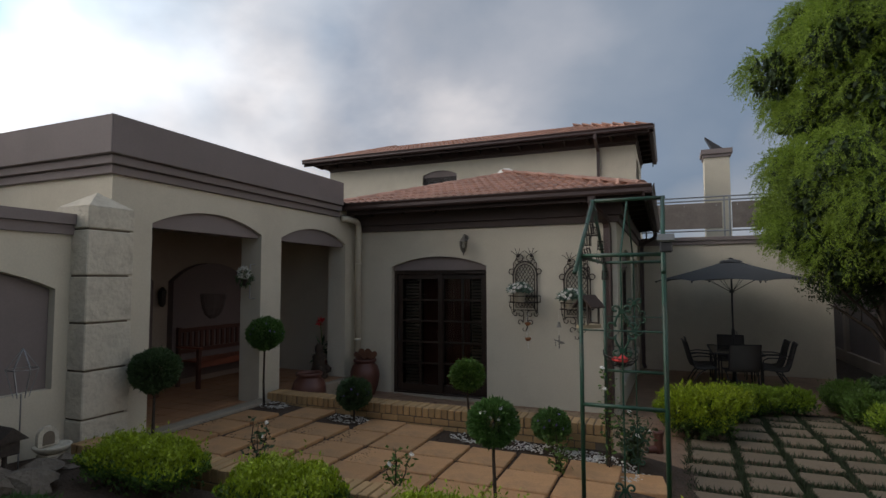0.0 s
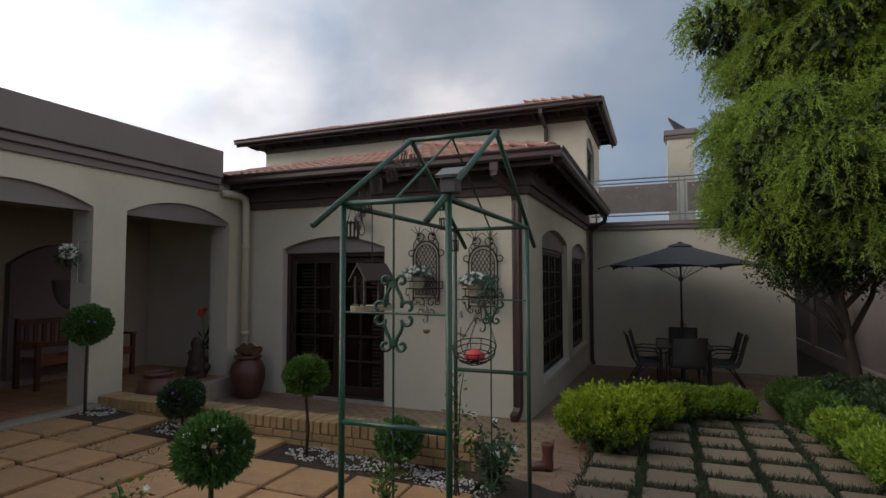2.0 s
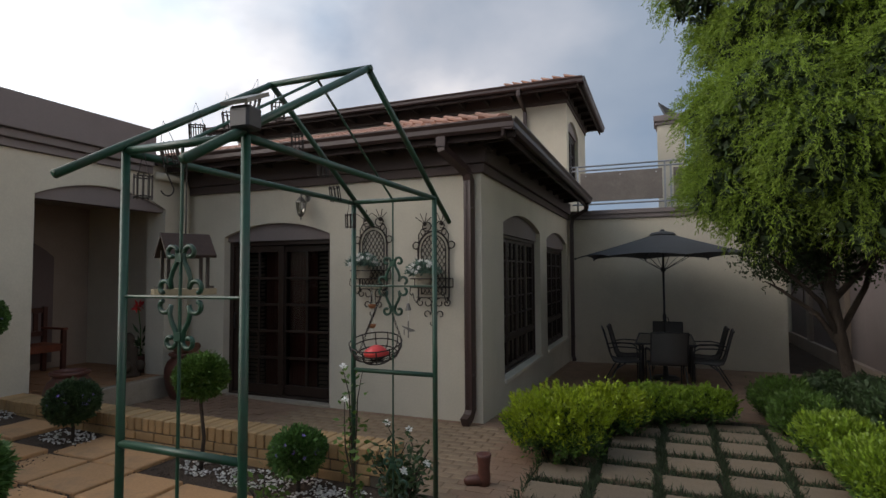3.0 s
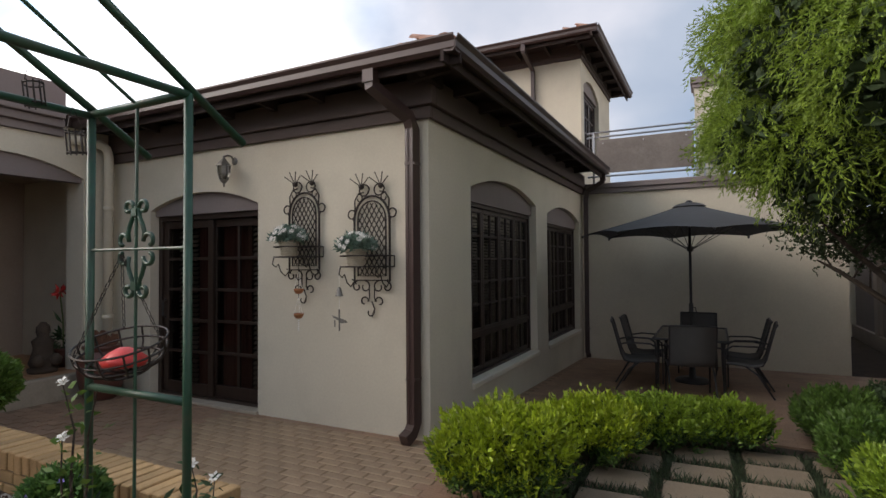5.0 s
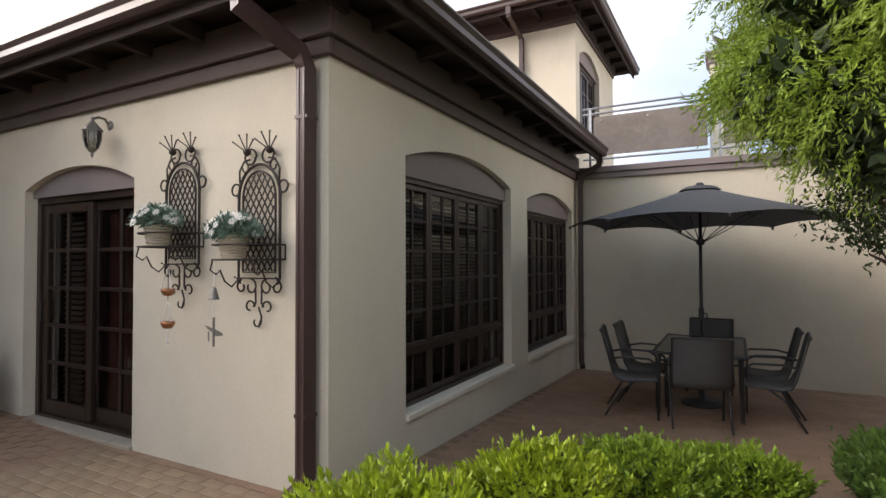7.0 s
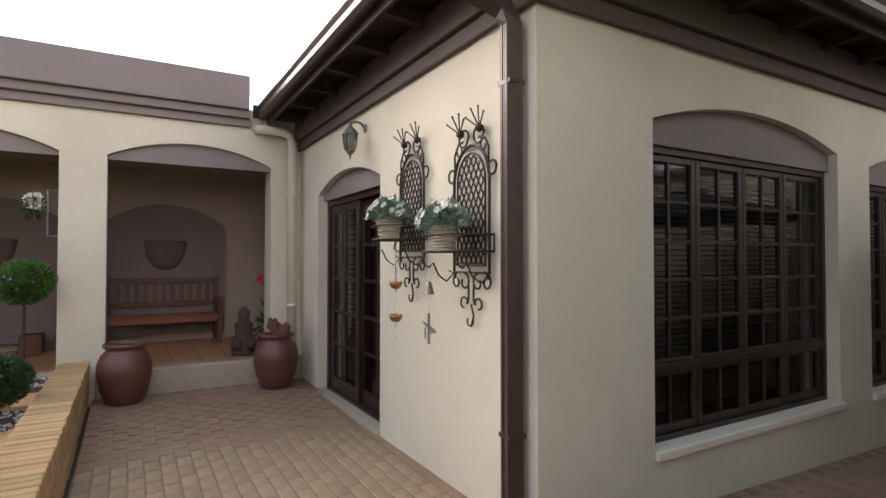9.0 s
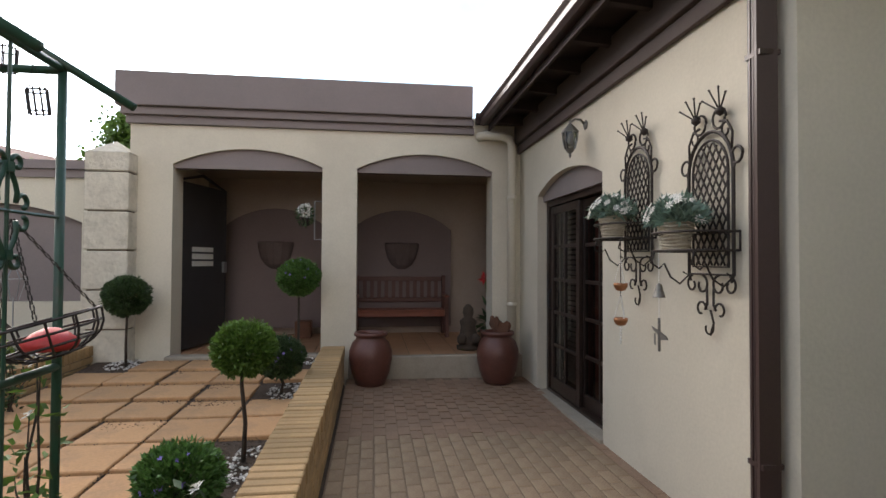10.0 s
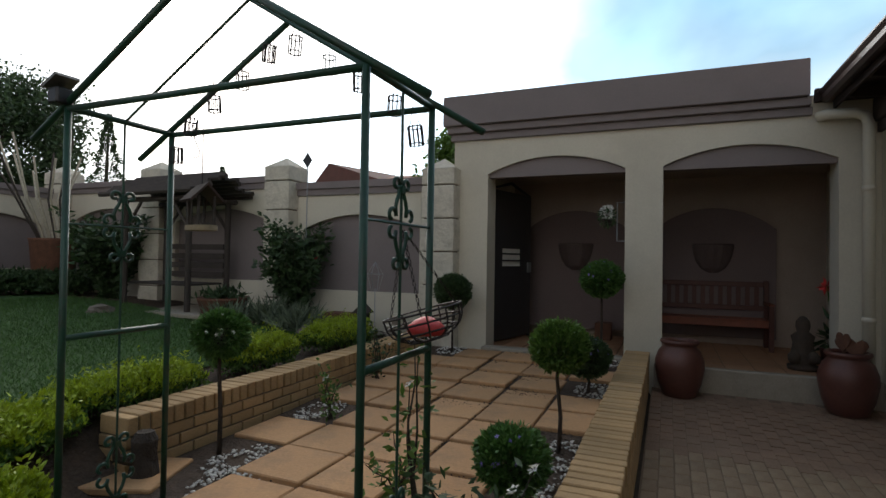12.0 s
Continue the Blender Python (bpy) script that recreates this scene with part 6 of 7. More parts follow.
def hedge(cx, cy, rx, ry, top, label, leaf, seed, turn=0.0, group="", length=0.045, base=None, shoots=True, dens=1.0, square=3.5, loose=False):
    """A clipped or loose shrub: a rounded block of leaves over short stems."""
    z0 = (ground_z(cx, cy) if base is None else base) - 0.02
    h = top - z0
    t = thing("hedge_shrub", (cx, cy, z0), label, "hedge", group, turn)
    rg = np.random.default_rng(seed)
    n = int((1.3 if loose else 1.0) * dens * 26000 * (rx * ry + rx * h + ry * h) ** 0.9)
    v = rg.normal(0, 1, (n, 3))
    v[:, 2] = np.abs(v[:, 2]) - 0.25 * np.abs(rg.normal(0, 1, n))
    v /= np.linalg.norm(v, axis=1)[:, None]
    sup = (np.abs(v) ** square).sum(1) ** (-1 / square)
    k = (1 - 0.38 * rg.uniform(0, 1, n) ** 2)[:, None]
    p = v * sup[:, None] * k * np.array([rx, ry, h * 0.5]) * lump(v * 1.2 + np.array([cx, cy, 0]), seed, 0.42 if loose else 0.26, 2.5)
    p[:, 2] += h * 0.5
    p = p[p[:, 2] > 0.02]
    v = v[: len(p)] * 0.6 + np.array([0, 0, 0.75])
    if loose:
        # short shoots reach out of the surface, each with five pairs of leaves and a tuft at its tip
        m = len(p) // 15
        root, way = p[:m], p[:m] / np.array([rx, ry, h]) - np.array([0, 0, 0.25])
        way = way / (np.linalg.norm(way, axis=1)[:, None] + 1e-6) * 0.7 + np.array([0, 0, 0.75]) + rg.normal(0, 0.25, (m, 3))
        way /= np.linalg.norm(way, axis=1)[:, None]
        side = np.cross(way, rg.normal(0, 1, (m, 3)))
        side /= np.linalg.norm(side, axis=1)[:, None] + 1e-6
        other = np.cross(way, side)
        sprig, lean = [], []
        for level in range(6):
            for sign in (-1, 1):
                turn_ = side if level % 2 else other
                sprig.append(root + way * (0.021 * level))
                lean.append(turn_ * sign * (1.0 - 0.13 * level) + way * (0.25 + 0.2 * level))
        p, v = np.concatenate(sprig), np.concatenate(lean)
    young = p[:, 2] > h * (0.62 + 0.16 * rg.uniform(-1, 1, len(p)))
    old = MIDLEAF if leaf in (LIME, SHADELIME) else leaf
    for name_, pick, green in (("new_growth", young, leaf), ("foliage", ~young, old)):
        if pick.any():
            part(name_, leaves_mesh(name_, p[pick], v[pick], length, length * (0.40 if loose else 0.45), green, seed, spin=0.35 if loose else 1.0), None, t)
    # dark-coloured inner layer imitates the hedge's self-shadowing
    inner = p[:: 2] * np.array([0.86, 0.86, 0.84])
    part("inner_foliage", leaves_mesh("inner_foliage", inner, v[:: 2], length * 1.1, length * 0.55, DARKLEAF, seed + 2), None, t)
    s = Shape()
    for i in range(9):
        a = math.tau * i / 9
        s.tube([(0.25 * rx * math.cos(a), 0.25 * ry * math.sin(a), -0.02), (0.6 * rx * math.cos(a), 0.6 * ry * math.sin(a), h * 0.6)], 0.008, 5)
    part("stems", s, BARK, t)
    if shoots:
        # upright shoots with paired leaves stand out of the top
        q, w = [], []
        for i in range(int((330 if loose else 230) * rx * ry / 0.16)):
            a, b = rg.uniform(-0.9, 0.9, 2)
            if abs(a) ** 3 + abs(b) ** 3 > 1:
                continue
            hh = (rg.uniform(0.03, 0.13) if rg.uniform() < 0.9 else rg.uniform(0.12, 0.2)) * (1.35 if loose else 1.0)
            la, lb = rg.normal(0, 0.25, 2) * hh + (np.array([a, b]) * hh * 0.5 if loose else 0)
            for m in range(7):
                q.append((a * rx + la * m / 7, b * ry + lb * m / 7, h * (0.93 - (0.45 if loose else 0.12) * (a * a + b * b)) + hh * m / 7))
                w.append((math.cos(m * 2.4) * 0.8, math.sin(m * 2.4) * 0.8, 0.7))
        if q:
            tagged(part("shoot_cluster", leaves_mesh("shoot_cluster", q, w, length * 0.9, length * 0.42, leaf, seed + 1), None, t), kind="stuff")
    return t


G1, G2, G3 = "clipped lime hedge by the garden wall", "lime hedge by the patio", "shrubs along the slab path"
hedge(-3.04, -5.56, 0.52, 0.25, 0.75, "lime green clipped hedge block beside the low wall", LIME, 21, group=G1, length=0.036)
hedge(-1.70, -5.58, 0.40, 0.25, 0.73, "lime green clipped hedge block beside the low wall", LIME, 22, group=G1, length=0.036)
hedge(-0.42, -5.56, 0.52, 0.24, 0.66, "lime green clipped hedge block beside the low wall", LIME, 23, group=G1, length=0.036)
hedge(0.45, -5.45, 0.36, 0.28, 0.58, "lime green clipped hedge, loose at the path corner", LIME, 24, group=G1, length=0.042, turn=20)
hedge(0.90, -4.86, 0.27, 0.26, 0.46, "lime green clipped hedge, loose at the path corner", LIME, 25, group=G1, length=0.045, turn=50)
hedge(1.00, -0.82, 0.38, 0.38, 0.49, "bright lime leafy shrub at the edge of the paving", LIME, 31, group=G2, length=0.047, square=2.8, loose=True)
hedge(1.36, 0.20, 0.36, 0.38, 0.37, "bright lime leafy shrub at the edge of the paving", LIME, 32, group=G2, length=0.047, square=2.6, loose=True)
# shrubs towards the tree: its shade is put into darker leaf colours
hedge(1.80, 0.84, 0.34, 0.28, 0.29, "green leafy shrub before the patio", SHADELIME, 33, group=G2, length=0.047, square=2.6, loose=True)
hedge(2.32, 1.10, 0.32, 0.24, 0.26, "green leafy shrub before the patio", SHADELIME, 34, group=G2, length=0.047, square=2.6, loose=True)
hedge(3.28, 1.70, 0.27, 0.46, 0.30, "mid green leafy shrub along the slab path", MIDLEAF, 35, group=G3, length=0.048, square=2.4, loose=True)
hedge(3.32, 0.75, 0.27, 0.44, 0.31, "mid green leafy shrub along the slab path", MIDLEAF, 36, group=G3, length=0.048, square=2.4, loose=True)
hedge(3.38, -0.20, 0.27, 0.44, 0.33, "green leafy shrub along the slab path", SHADELIME, 37, group=G3, length=0.047, square=2.4, loose=True)
hedge(3.44, -1.15, 0.28, 0.44, 0.35, "green leafy shrub along the slab path", SHADELIME, 38, group=G3, length=0.047, square=2.4, loose=True)
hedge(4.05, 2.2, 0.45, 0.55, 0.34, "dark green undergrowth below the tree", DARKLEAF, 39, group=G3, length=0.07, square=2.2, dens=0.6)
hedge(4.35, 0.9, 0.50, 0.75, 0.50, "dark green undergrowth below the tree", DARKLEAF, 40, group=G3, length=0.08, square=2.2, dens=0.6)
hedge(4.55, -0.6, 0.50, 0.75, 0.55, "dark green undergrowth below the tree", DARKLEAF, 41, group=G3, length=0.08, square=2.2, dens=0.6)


def twiggy(name, at, stems, height, spread, leaf, label, category, seed, leaf_len=0.05, per=26, bloom=None, blooms=6, bloom_size=0.03, group="", low=0.1):
    """A bush of arching stems with leaves along them."""
    t = thing(name, at, label, category, group)
    rg = np.random.default_rng(seed)
    q, w, fl = [], [], []
    for i in range(stems):
        a, k = rg.uniform(0, math.tau), rg.uniform(0.3, 1.0)
        hh = height * rg.uniform(0.55, 1.0)
        pts = [Vector((0.03 * math.cos(a), 0.03 * math.sin(a), -0.02))]
        for m in range(1, 6):
            f = m / 5
            pts.append(Vector((spread * k * f ** 1.4 * math.cos(a + 0.3 * f) + rg.normal(0, 0.015), spread * k * f ** 1.4 * math.sin(a + 0.3 * f) + rg.normal(0, 0.015), hh * (f - 0.12 * f * f))))
        part("stem", Shape().tube(pts, [0.008, 0.007, 0.006, 0.005, 0.004, 0.002], 5), BARK, t)
        for m in range(per):
            f = low + (1 - low) * (m + rg.uniform(0, 1)) / per
            s_ = min(4.999, f * 5)
            p = pts[int(s_)].lerp(pts[int(s_) + 1], s_ - int(s_))
            for r in range(2):
                q.append(np.array(p) + rg.normal(0, 0.02 + 0.02 * height, 3))
                w.append((math.cos(m * 2.4 + r * 3), math.sin(m * 2.4 + r * 3), 0.35))
        fl.append(pts[-1])
    part("leaves", leaves_mesh("leaves", q, w, leaf_len, leaf_len * 0.5, leaf, seed, droop=0.1), None, t)
    if bloom:
        part("blossom", flowers_mesh("blossom", [p + Vector((0, 0, 0.01)) for p in fl[:blooms]] + [p + Vector((0.01, 0, 0.0)) for p in fl[:blooms]], [(rg.normal(0, 0.4), -0.4, 0.8) for _ in range(2 * min(blooms, len(fl)))], bloom_size, bloom), None, t, "rose flowers")
    return t


ROSES = "rose bushes on the terrace"
twiggy("rose_bush", (0.33, -2.72, 0.12), 13, 0.62, 0.30, DARKLEAF, "dark leaved rose bush with white blooms under the arch", "rose bush", 51, 0.055, 26, WHITE, 4, 0.030, ROSES)
twiggy("rose_bush", (0.14, -3.05, 0.15), 4, 1.15, 0.12, MIDLEAF, "thin climbing rose against the arch post", "rose bush", 52, 0.055, 15, WHITE, 2, 0.024, ROSES)
twiggy("rose_bush", (-1.40, -4.55, 0.18), 4, 0.62, 0.14, MIDLEAF, "thin young rose bush with pale buds", "rose bush", 53, 0.05, 18, WHITE, 2, 0.022, ROSES)
twiggy("rose_bush", (-2.62, -4.80, 0.22), 5, 0.75, 0.16, DARKLEAF, "thin young rose bush with pale buds", "rose bush", 54, 0.05, 18, WHITE, 2, 0.022, ROSES)
twiggy("rose_bush", (-0.30, -3.35, 0.16), 5, 0.5, 0.2, MIDLEAF, "thin young rose bush with pale buds", "rose bush", 55, 0.055, 14, None, 0, 0.02, ROSES)

# plants along the garden wall
GWZ = lawn_z(-7)
twiggy("climbing_shrub", (-4.28, -7.15, GWZ), 44, 1.75, 0.55, DARKLEAF, "dark climbing shrub with red flowers against the pier", "shrub", 61, 0.11, 60, RED, 5, 0.035)
twiggy("climbing_shrub", (-4.1, -10.9, 0.72), 50, 1.7, 0.85, DARKLEAF, "dark leafy shrub against the garden wall", "shrub", 62, 0.13, 60)
for i, (x, y, h) in enumerate(((-3.9, -7.3, 0.42), (-3.75, -6.7, 0.38), (-3.6, -7.8, 0.34))):
    n = 260
    rg = np.random.default_rng(70 + i)
    a = rg.uniform(0, math.tau, n)
    w = np.stack([np.cos(a) * 0.8, np.sin(a) * 0.8, rg.uniform(0.4, 1.6, n)], 1)
    sp = thing("strap_leaf_plant", (x, y, ground_z(x, y)), "grey green strap leaved clump in the flower bed", "plant", "clumps in the flower bed")
    part("leaves", leaves_mesh("leaves", rg.normal(0, 0.11, (n, 3)) * np.array([1, 1, 0.2]) + np.array([0, 0, 0.02]), w, h, 0.022, GREYLEAF, 70 + i, spin=0.5), None, sp)
for i, (x, y) in enumerate(((-3.4, -12.3), (-2.5, -12.5), (-4.0, -11.9), (-1.4, -12.4))):
    hedge(x, y, 0.5, 0.38, 1.1 + 0.1 * (i % 2), "low dark shrub along the garden wall", DARKLEAF, 80 + i, group="shrubs by the far wall", length=0.09, square=2.2, dens=0.5)

# ---- the tree over the patio ----
tree = thing("feathery_tree", (4.15, 2.25, -0.16), "spreading tree with feathery drooping light green foliage", "tree")
rg = np.random.default_rng(90)
trunk_line = [(0, 0, -0.1), (-0.05, -0.02, 0.5), (-0.15, -0.04, 1.1), (-0.25, -0.08, 1.7), (-0.15, -0.15, 2.6), (0.1, -0.25, 4.0), (0.2, -0.3, 5.6)]
part("trunk", Shape().tube(trunk_line, [0.10, 0.08, 0.072, 0.065, 0.055, 0.04, 0.02], 10), BARK, tree, smooth=True)
for sx, sy, sz, ex, ey, ez in ((-0.13, -0.04, 1.0, -0.95, -0.4, 2.1), (-0.22, -0.06, 1.5, 1.1, -0.5, 3.1), (-0.17, -0.12, 2.3, -1.4, -0.8, 3.9), (-0.12, -0.16, 2.8, 0.8, -1.5, 4.6), (-0.02, -0.2, 3.3, -1.1, 0.6, 5.0), (0.1, -0.25, 4.0, 1.3, 0.4, 5.4), (0.12, -0.25, 4.3, -1.1, -1.0, 5.7), (-0.15, -0.05, 1.1, 0.7, 0.5, 2.4), (-0.12, -0.03, 0.9, -0.9, 0.3, 1.75), (-0.2, -0.07, 1.4, -0.55, 0.9, 2.3)):
    a, b = Vector((sx, sy, sz)), Vector((ex, ey, ez))
    m1, m2 = a.lerp(b, 0.35) + Vector((0.05, 0.04, 0.12)), a.lerp(b, 0.7) + Vector((-0.06, 0.03, 0.14))
    limb = part("limb", Shape().tube([a, m1, m2, b], [0.042, 0.034, 0.022, 0.008], 8), BARK, tree, smooth=True)
    for k in range(3):
        c = m1.lerp(b, 0.25 + 0.25 * k)
        e = c + Vector((rg.normal(0, 0.25), rg.normal(0, 0.25), rg.uniform(0.1, 0.4)))
        part("twig", Shape().tube([c, c.lerp(e, 0.5) + Vector((0.03, 0, 0.04)), e], [0.012, 0.008, 0.003], 5), BARK, limb)
# the crown's outline: half width at each height, swelling in two storeys
CROWN_Z = (1.7, 2.1, 2.5, 3.0, 3.5, 3.9, 4.3, 4.6, 5.0, 5.5, 6.1, 6.8, 7.4)
CROWN_R = (0.5, 1.2, 1.9, 2.2, 2.15, 2.0, 1.6, 1.45, 1.9, 2.2, 1.9, 1.3, 0.4)
AXIS = np.array([0.26, -0.30, 0.16])
lobes = []
for i in range(13):
    z_ = 2.55 + i * 0.37
    full = np.interp(z_, CROWN_Z, CROWN_R)
    for ring in (0.0, 0.85):
        wide = full - 0.46 - ring
        if wide < 0.2:
            continue
        count = max(3, int(math.tau * wide / 1.02))
        for k in range(count):
            a_ = math.tau * (k + rg.uniform(-0.25, 0.25)) / count + i * 1.1
            size = rg.uniform(0.42, 0.66)
            w_ = wide * (0.97 + 0.34 * noise.noise((math.cos(a_) * 2.4, math.sin(a_) * 2.4, z_ * 1.3))) + rg.uniform(-0.16, 0.1)
            lobes.append((AXIS + np.array([w_ * math.cos(a_), w_ * 0.95 * math.sin(a_), z_ + rg.uniform(-0.2, 0.2)]), size, ring))
pts, ways, inner = [], [], []
for c, r, ring in lobes:
    out = c - AXIS - np.array([0, 0, 4.0])
    out[2] *= 0.4
    out /= np.linalg.norm(out) + 1e-6
    sprays = 150 if ring == 0 else 30
    v = rg.normal(0, 1, (sprays, 3)) + out * 0.7 + np.array([0, 0, 0.55])
    v /= np.linalg.norm(v, axis=1)[:, None]
    tip = c + v * r * rg.uniform(0.6, 0.98, (sprays, 1)) * np.array([1, 1, 0.72])
    d = v * 0.8 + np.array([0, 0, -0.55]) + rg.normal(0, 0.3, (sprays, 3))
    d /= np.linalg.norm(d, axis=1)[:, None]
    f = np.linspace(0, 1, 30)[None, :, None]
    p = tip[:, None, :] + d[:, None, :] * 0.24 * f + np.array([0, 0, -0.11]) * f * f + rg.normal(0, 0.012, (sprays, 30, 3))
    pts.append(p.reshape(-1, 3))
    ways.append((d[:, None, :] * 1.2 + rg.normal(0, 0.5, (sprays, 30, 3))).reshape(-1, 3))
    # inner leaves, dark in colour to stand for shade between the lobes
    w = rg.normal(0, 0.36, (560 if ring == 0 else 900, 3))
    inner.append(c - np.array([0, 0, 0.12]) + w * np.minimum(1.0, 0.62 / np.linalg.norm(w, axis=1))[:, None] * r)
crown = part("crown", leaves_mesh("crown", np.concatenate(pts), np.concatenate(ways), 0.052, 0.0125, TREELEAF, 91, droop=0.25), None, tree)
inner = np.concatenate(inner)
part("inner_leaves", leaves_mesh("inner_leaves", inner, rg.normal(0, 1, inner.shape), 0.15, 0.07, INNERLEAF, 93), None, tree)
# lower leaves take the same darkened colour for the shade under the crown
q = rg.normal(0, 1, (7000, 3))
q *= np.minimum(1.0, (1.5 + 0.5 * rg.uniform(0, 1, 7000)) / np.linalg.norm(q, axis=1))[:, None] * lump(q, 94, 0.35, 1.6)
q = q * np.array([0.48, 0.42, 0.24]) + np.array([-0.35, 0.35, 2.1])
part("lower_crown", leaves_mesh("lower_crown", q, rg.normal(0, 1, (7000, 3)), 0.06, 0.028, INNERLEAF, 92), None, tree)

# ---- lawn, joint grass, pebbles ----
lawn = setting("lawn", sheet(-3.7, 3.6, -12.2, -6.02, 0.25, lambda x, y: ground_z(x, y) + 0.022), TURF, "mown green lawn", True)
rg = np.random.default_rng(100)
n = 70000
gx_, gy_ = rg.uniform(-3.7, 2.2, n), rg.uniform(-11.6, -6.02, n)
gp = np.stack([gx_, gy_, np.array([ground_z(a, b) for a, b in zip(gx_, gy_)]) + 0.018], 1)
gw = rg.normal(0, 0.5, (n, 3)) + np.array([0, 0, 1.0])
tagged(new("lawn_grass", leaves_mesh("lawn_grass", gp, gw, 0.05, 0.007, GRASS, 101, bend=0.1)), "short mown grass blades of the lawn", "grass", kind="stuff")
bx, by = [], []
for x, y, z, t in path_slabs:
    for m in range(330):
        if rg.uniform() < 0.62:
            bx.append(x + rg.uniform(-0.27, 0.27))
            by.append(y + rg.choice((-1, 1)) * rg.uniform(0.175, 0.25))
        else:
            bx.append(x + rg.choice((-1, 1)) * rg.uniform(0.215, 0.27))
            by.append(y + rg.uniform(-0.22, 0.22))
jp = np.stack([bx, by, [path_z(b) - 0.005 for b in by]], 1)
jw = rg.normal(0, 0.55, (len(bx), 3)) + np.array([0, 0, 0.8])
tagged(new("joint_grass", leaves_mesh("joint_grass", jp, jw, 0.085, 0.009, MONDO, 102, bend=0.3)), "dark dwarf grass in the joints of the slab path", "grass", kind="stuff")


def pebble_bed(spots, name, label, mat, count, size, spread):
    rgp = np.random.default_rng(len(name) + count)
    s = Shape()
    base = [(0, 0, 1), (0.9, 0, 0.2), (0.3, 0.85, 0.2), (-0.75, 0.5, 0.2), (-0.75, -0.5, 0.2), (0.3, -0.85, 0.2), (0, 0, -0.6)]
    fc = [(0, 1, 2), (0, 2, 3), (0, 3, 4), (0, 4, 5), (0, 5, 1), (6, 2, 1), (6, 3, 2), (6, 4, 3), (6, 5, 4), (6, 1, 5)]
    for x, y in spots:
        for i in range(count):
            a, r = rgp.uniform(0, math.tau), spread * rgp.uniform(0.15, 1.0) ** 0.6
            px, py = x + 1.15 * r * math.cos(a), y + 0.75 * r * math.sin(a)
            if not (-4.40 < px < 0.75 and -4.98 < py < -2.5):
                continue
            z = terrace_z(px) - 0.012 if px < 0.2 else ground_z(px, py) + 0.01
            k = size * rgp.uniform(0.5, 1.25)
            m = pose(px, py, z, rgp.uniform(-25, 25), rgp.uniform(-25, 25), rgp.uniform(0, 360))
            s.add([m @ Vector((b[0] * k, b[1] * k * 0.8, b[2] * k * 0.55)) for b in base], fc)
    return solid(name, s, mat, label, "pebbles", kind="stuff", smooth=True)


pebble_bed(((-4.28, -2.66), (-3.05, -2.7), (-1.4, -2.68), (-0.95, -2.72), (-0.5, -2.72), (-0.1, -2.78), (-0.44, -4.6), (-0.15, -4.4), (-4.2, -4.62), (-1.55, -4.75), (0.3, -3.1), (0.1, -2.85)), "white_pebbles", "white pebbles strewn round the topiary stems", PEBBLE, 150, 0.017, 0.24)
pebble_bed(((-3.6, -3.7), (-2.5, -3.7), (-1.5, -3.7), (-0.5, -3.7), (-2.5, -4.6), (-3.6, -4.4), (-1.2, -3.0), (-2.2, -3.0)), "joint_chips", "brown bark chips in the slab joints", BARK, 500, 0.010, 0.75)

# ---- ornaments in the beds ----
def boulder(x, y, r, seed, flat=0.6):
    rr = np.random.default_rng(seed)
    s = Shape()
    n, m = 10, 6
    vs = []
    for j in range(m):
        t = math.pi * (j + 0.5) / m
        for i in range(n):
            a = math.tau * i / n
            d = Vector((math.sin(t) * math.cos(a), math.sin(t) * math.sin(a), math.cos(t)))
            k = r * (1 + 0.55 * noise.noise(d * 1.6 + Vector((seed, 0, 0))))
            vs.append((x + d.x * k * 1.25, y + d.y * k, ground_z(x, y) + d.z * k * flat + r * flat * 0.45))
    fs = [(j * n + i, j * n + (i + 1) % n, (j + 1) * n + (i + 1) % n, (j + 1) * n + i) for j in range(m - 1) for i in range(n)] + [tuple(range(n - 1, -1, -1)), tuple((m - 1) * n + i for i in range(n))]
    s.add(vs, fs)
    solid("garden_rock", s, ROCK, "weathered flat garden rock in the soil", "rock", "rocks in the flower bed")


for i, (x, y, r) in enumerate(((-3.75, -5.95, 0.17), (-4.05, -5.7, 0.14), (-3.95, -6.15, 0.20), (-4.2, -6.3, 0.16), (-3.6, -6.45, 0.13), (-4.1, -5.45, 0.12), (-2.9, -9.5, 0.14), (3.0, -1.9, 0.12))):
    boulder(x, y, r, 7 + i)
fz = ground_z(-4.2, -5.5)
fnt = thing("wall_fountain", (-4.25, -5.50, fz), "small pale stone garden fountain with a bowl", "fountain")
part("base", Shape().box(-0.12, -0.13, 0, 0.12, 0.13, 0.16, 0.01), STONE, fnt)
part("bowl", Shape().lathe([(0.10, 0.16), (0.18, 0.20), (0.22, 0.25), (0.22, 0.27), (0.19, 0.27), (0.12, 0.22), (0.0, 0.21)], 18), STONE, fnt, smooth=True)
part("back_arch", Shape().prism([(-0.14, u, z + 0.24) for u, z in [(-0.13, 0.0)] + [(-0.13 * math.cos(t), 0.13 + 0.13 * math.sin(t)) for t in np.linspace(0, math.pi, 11)] + [(0.13, 0.0)]], (0.06, 0, 0)), STONE, fnt)
part("niche", Shape().prism([(-0.075, u, z + 0.26) for u, z in [(-0.075, 0.0)] + [(-0.075 * math.cos(t), 0.10 + 0.075 * math.sin(t)) for t in np.linspace(0, math.pi, 11)] + [(0.075, 0.0)]], (0.004, 0, 0)), MORTAR, fnt)
fnt.scale = (0.66, 0.66, 0.66)
bh = thing("birdhouse", (-4.15, -5.92, ground_z(-4.15, -5.92)), "small dark wooden birdhouse on a stake", "birdhouse")
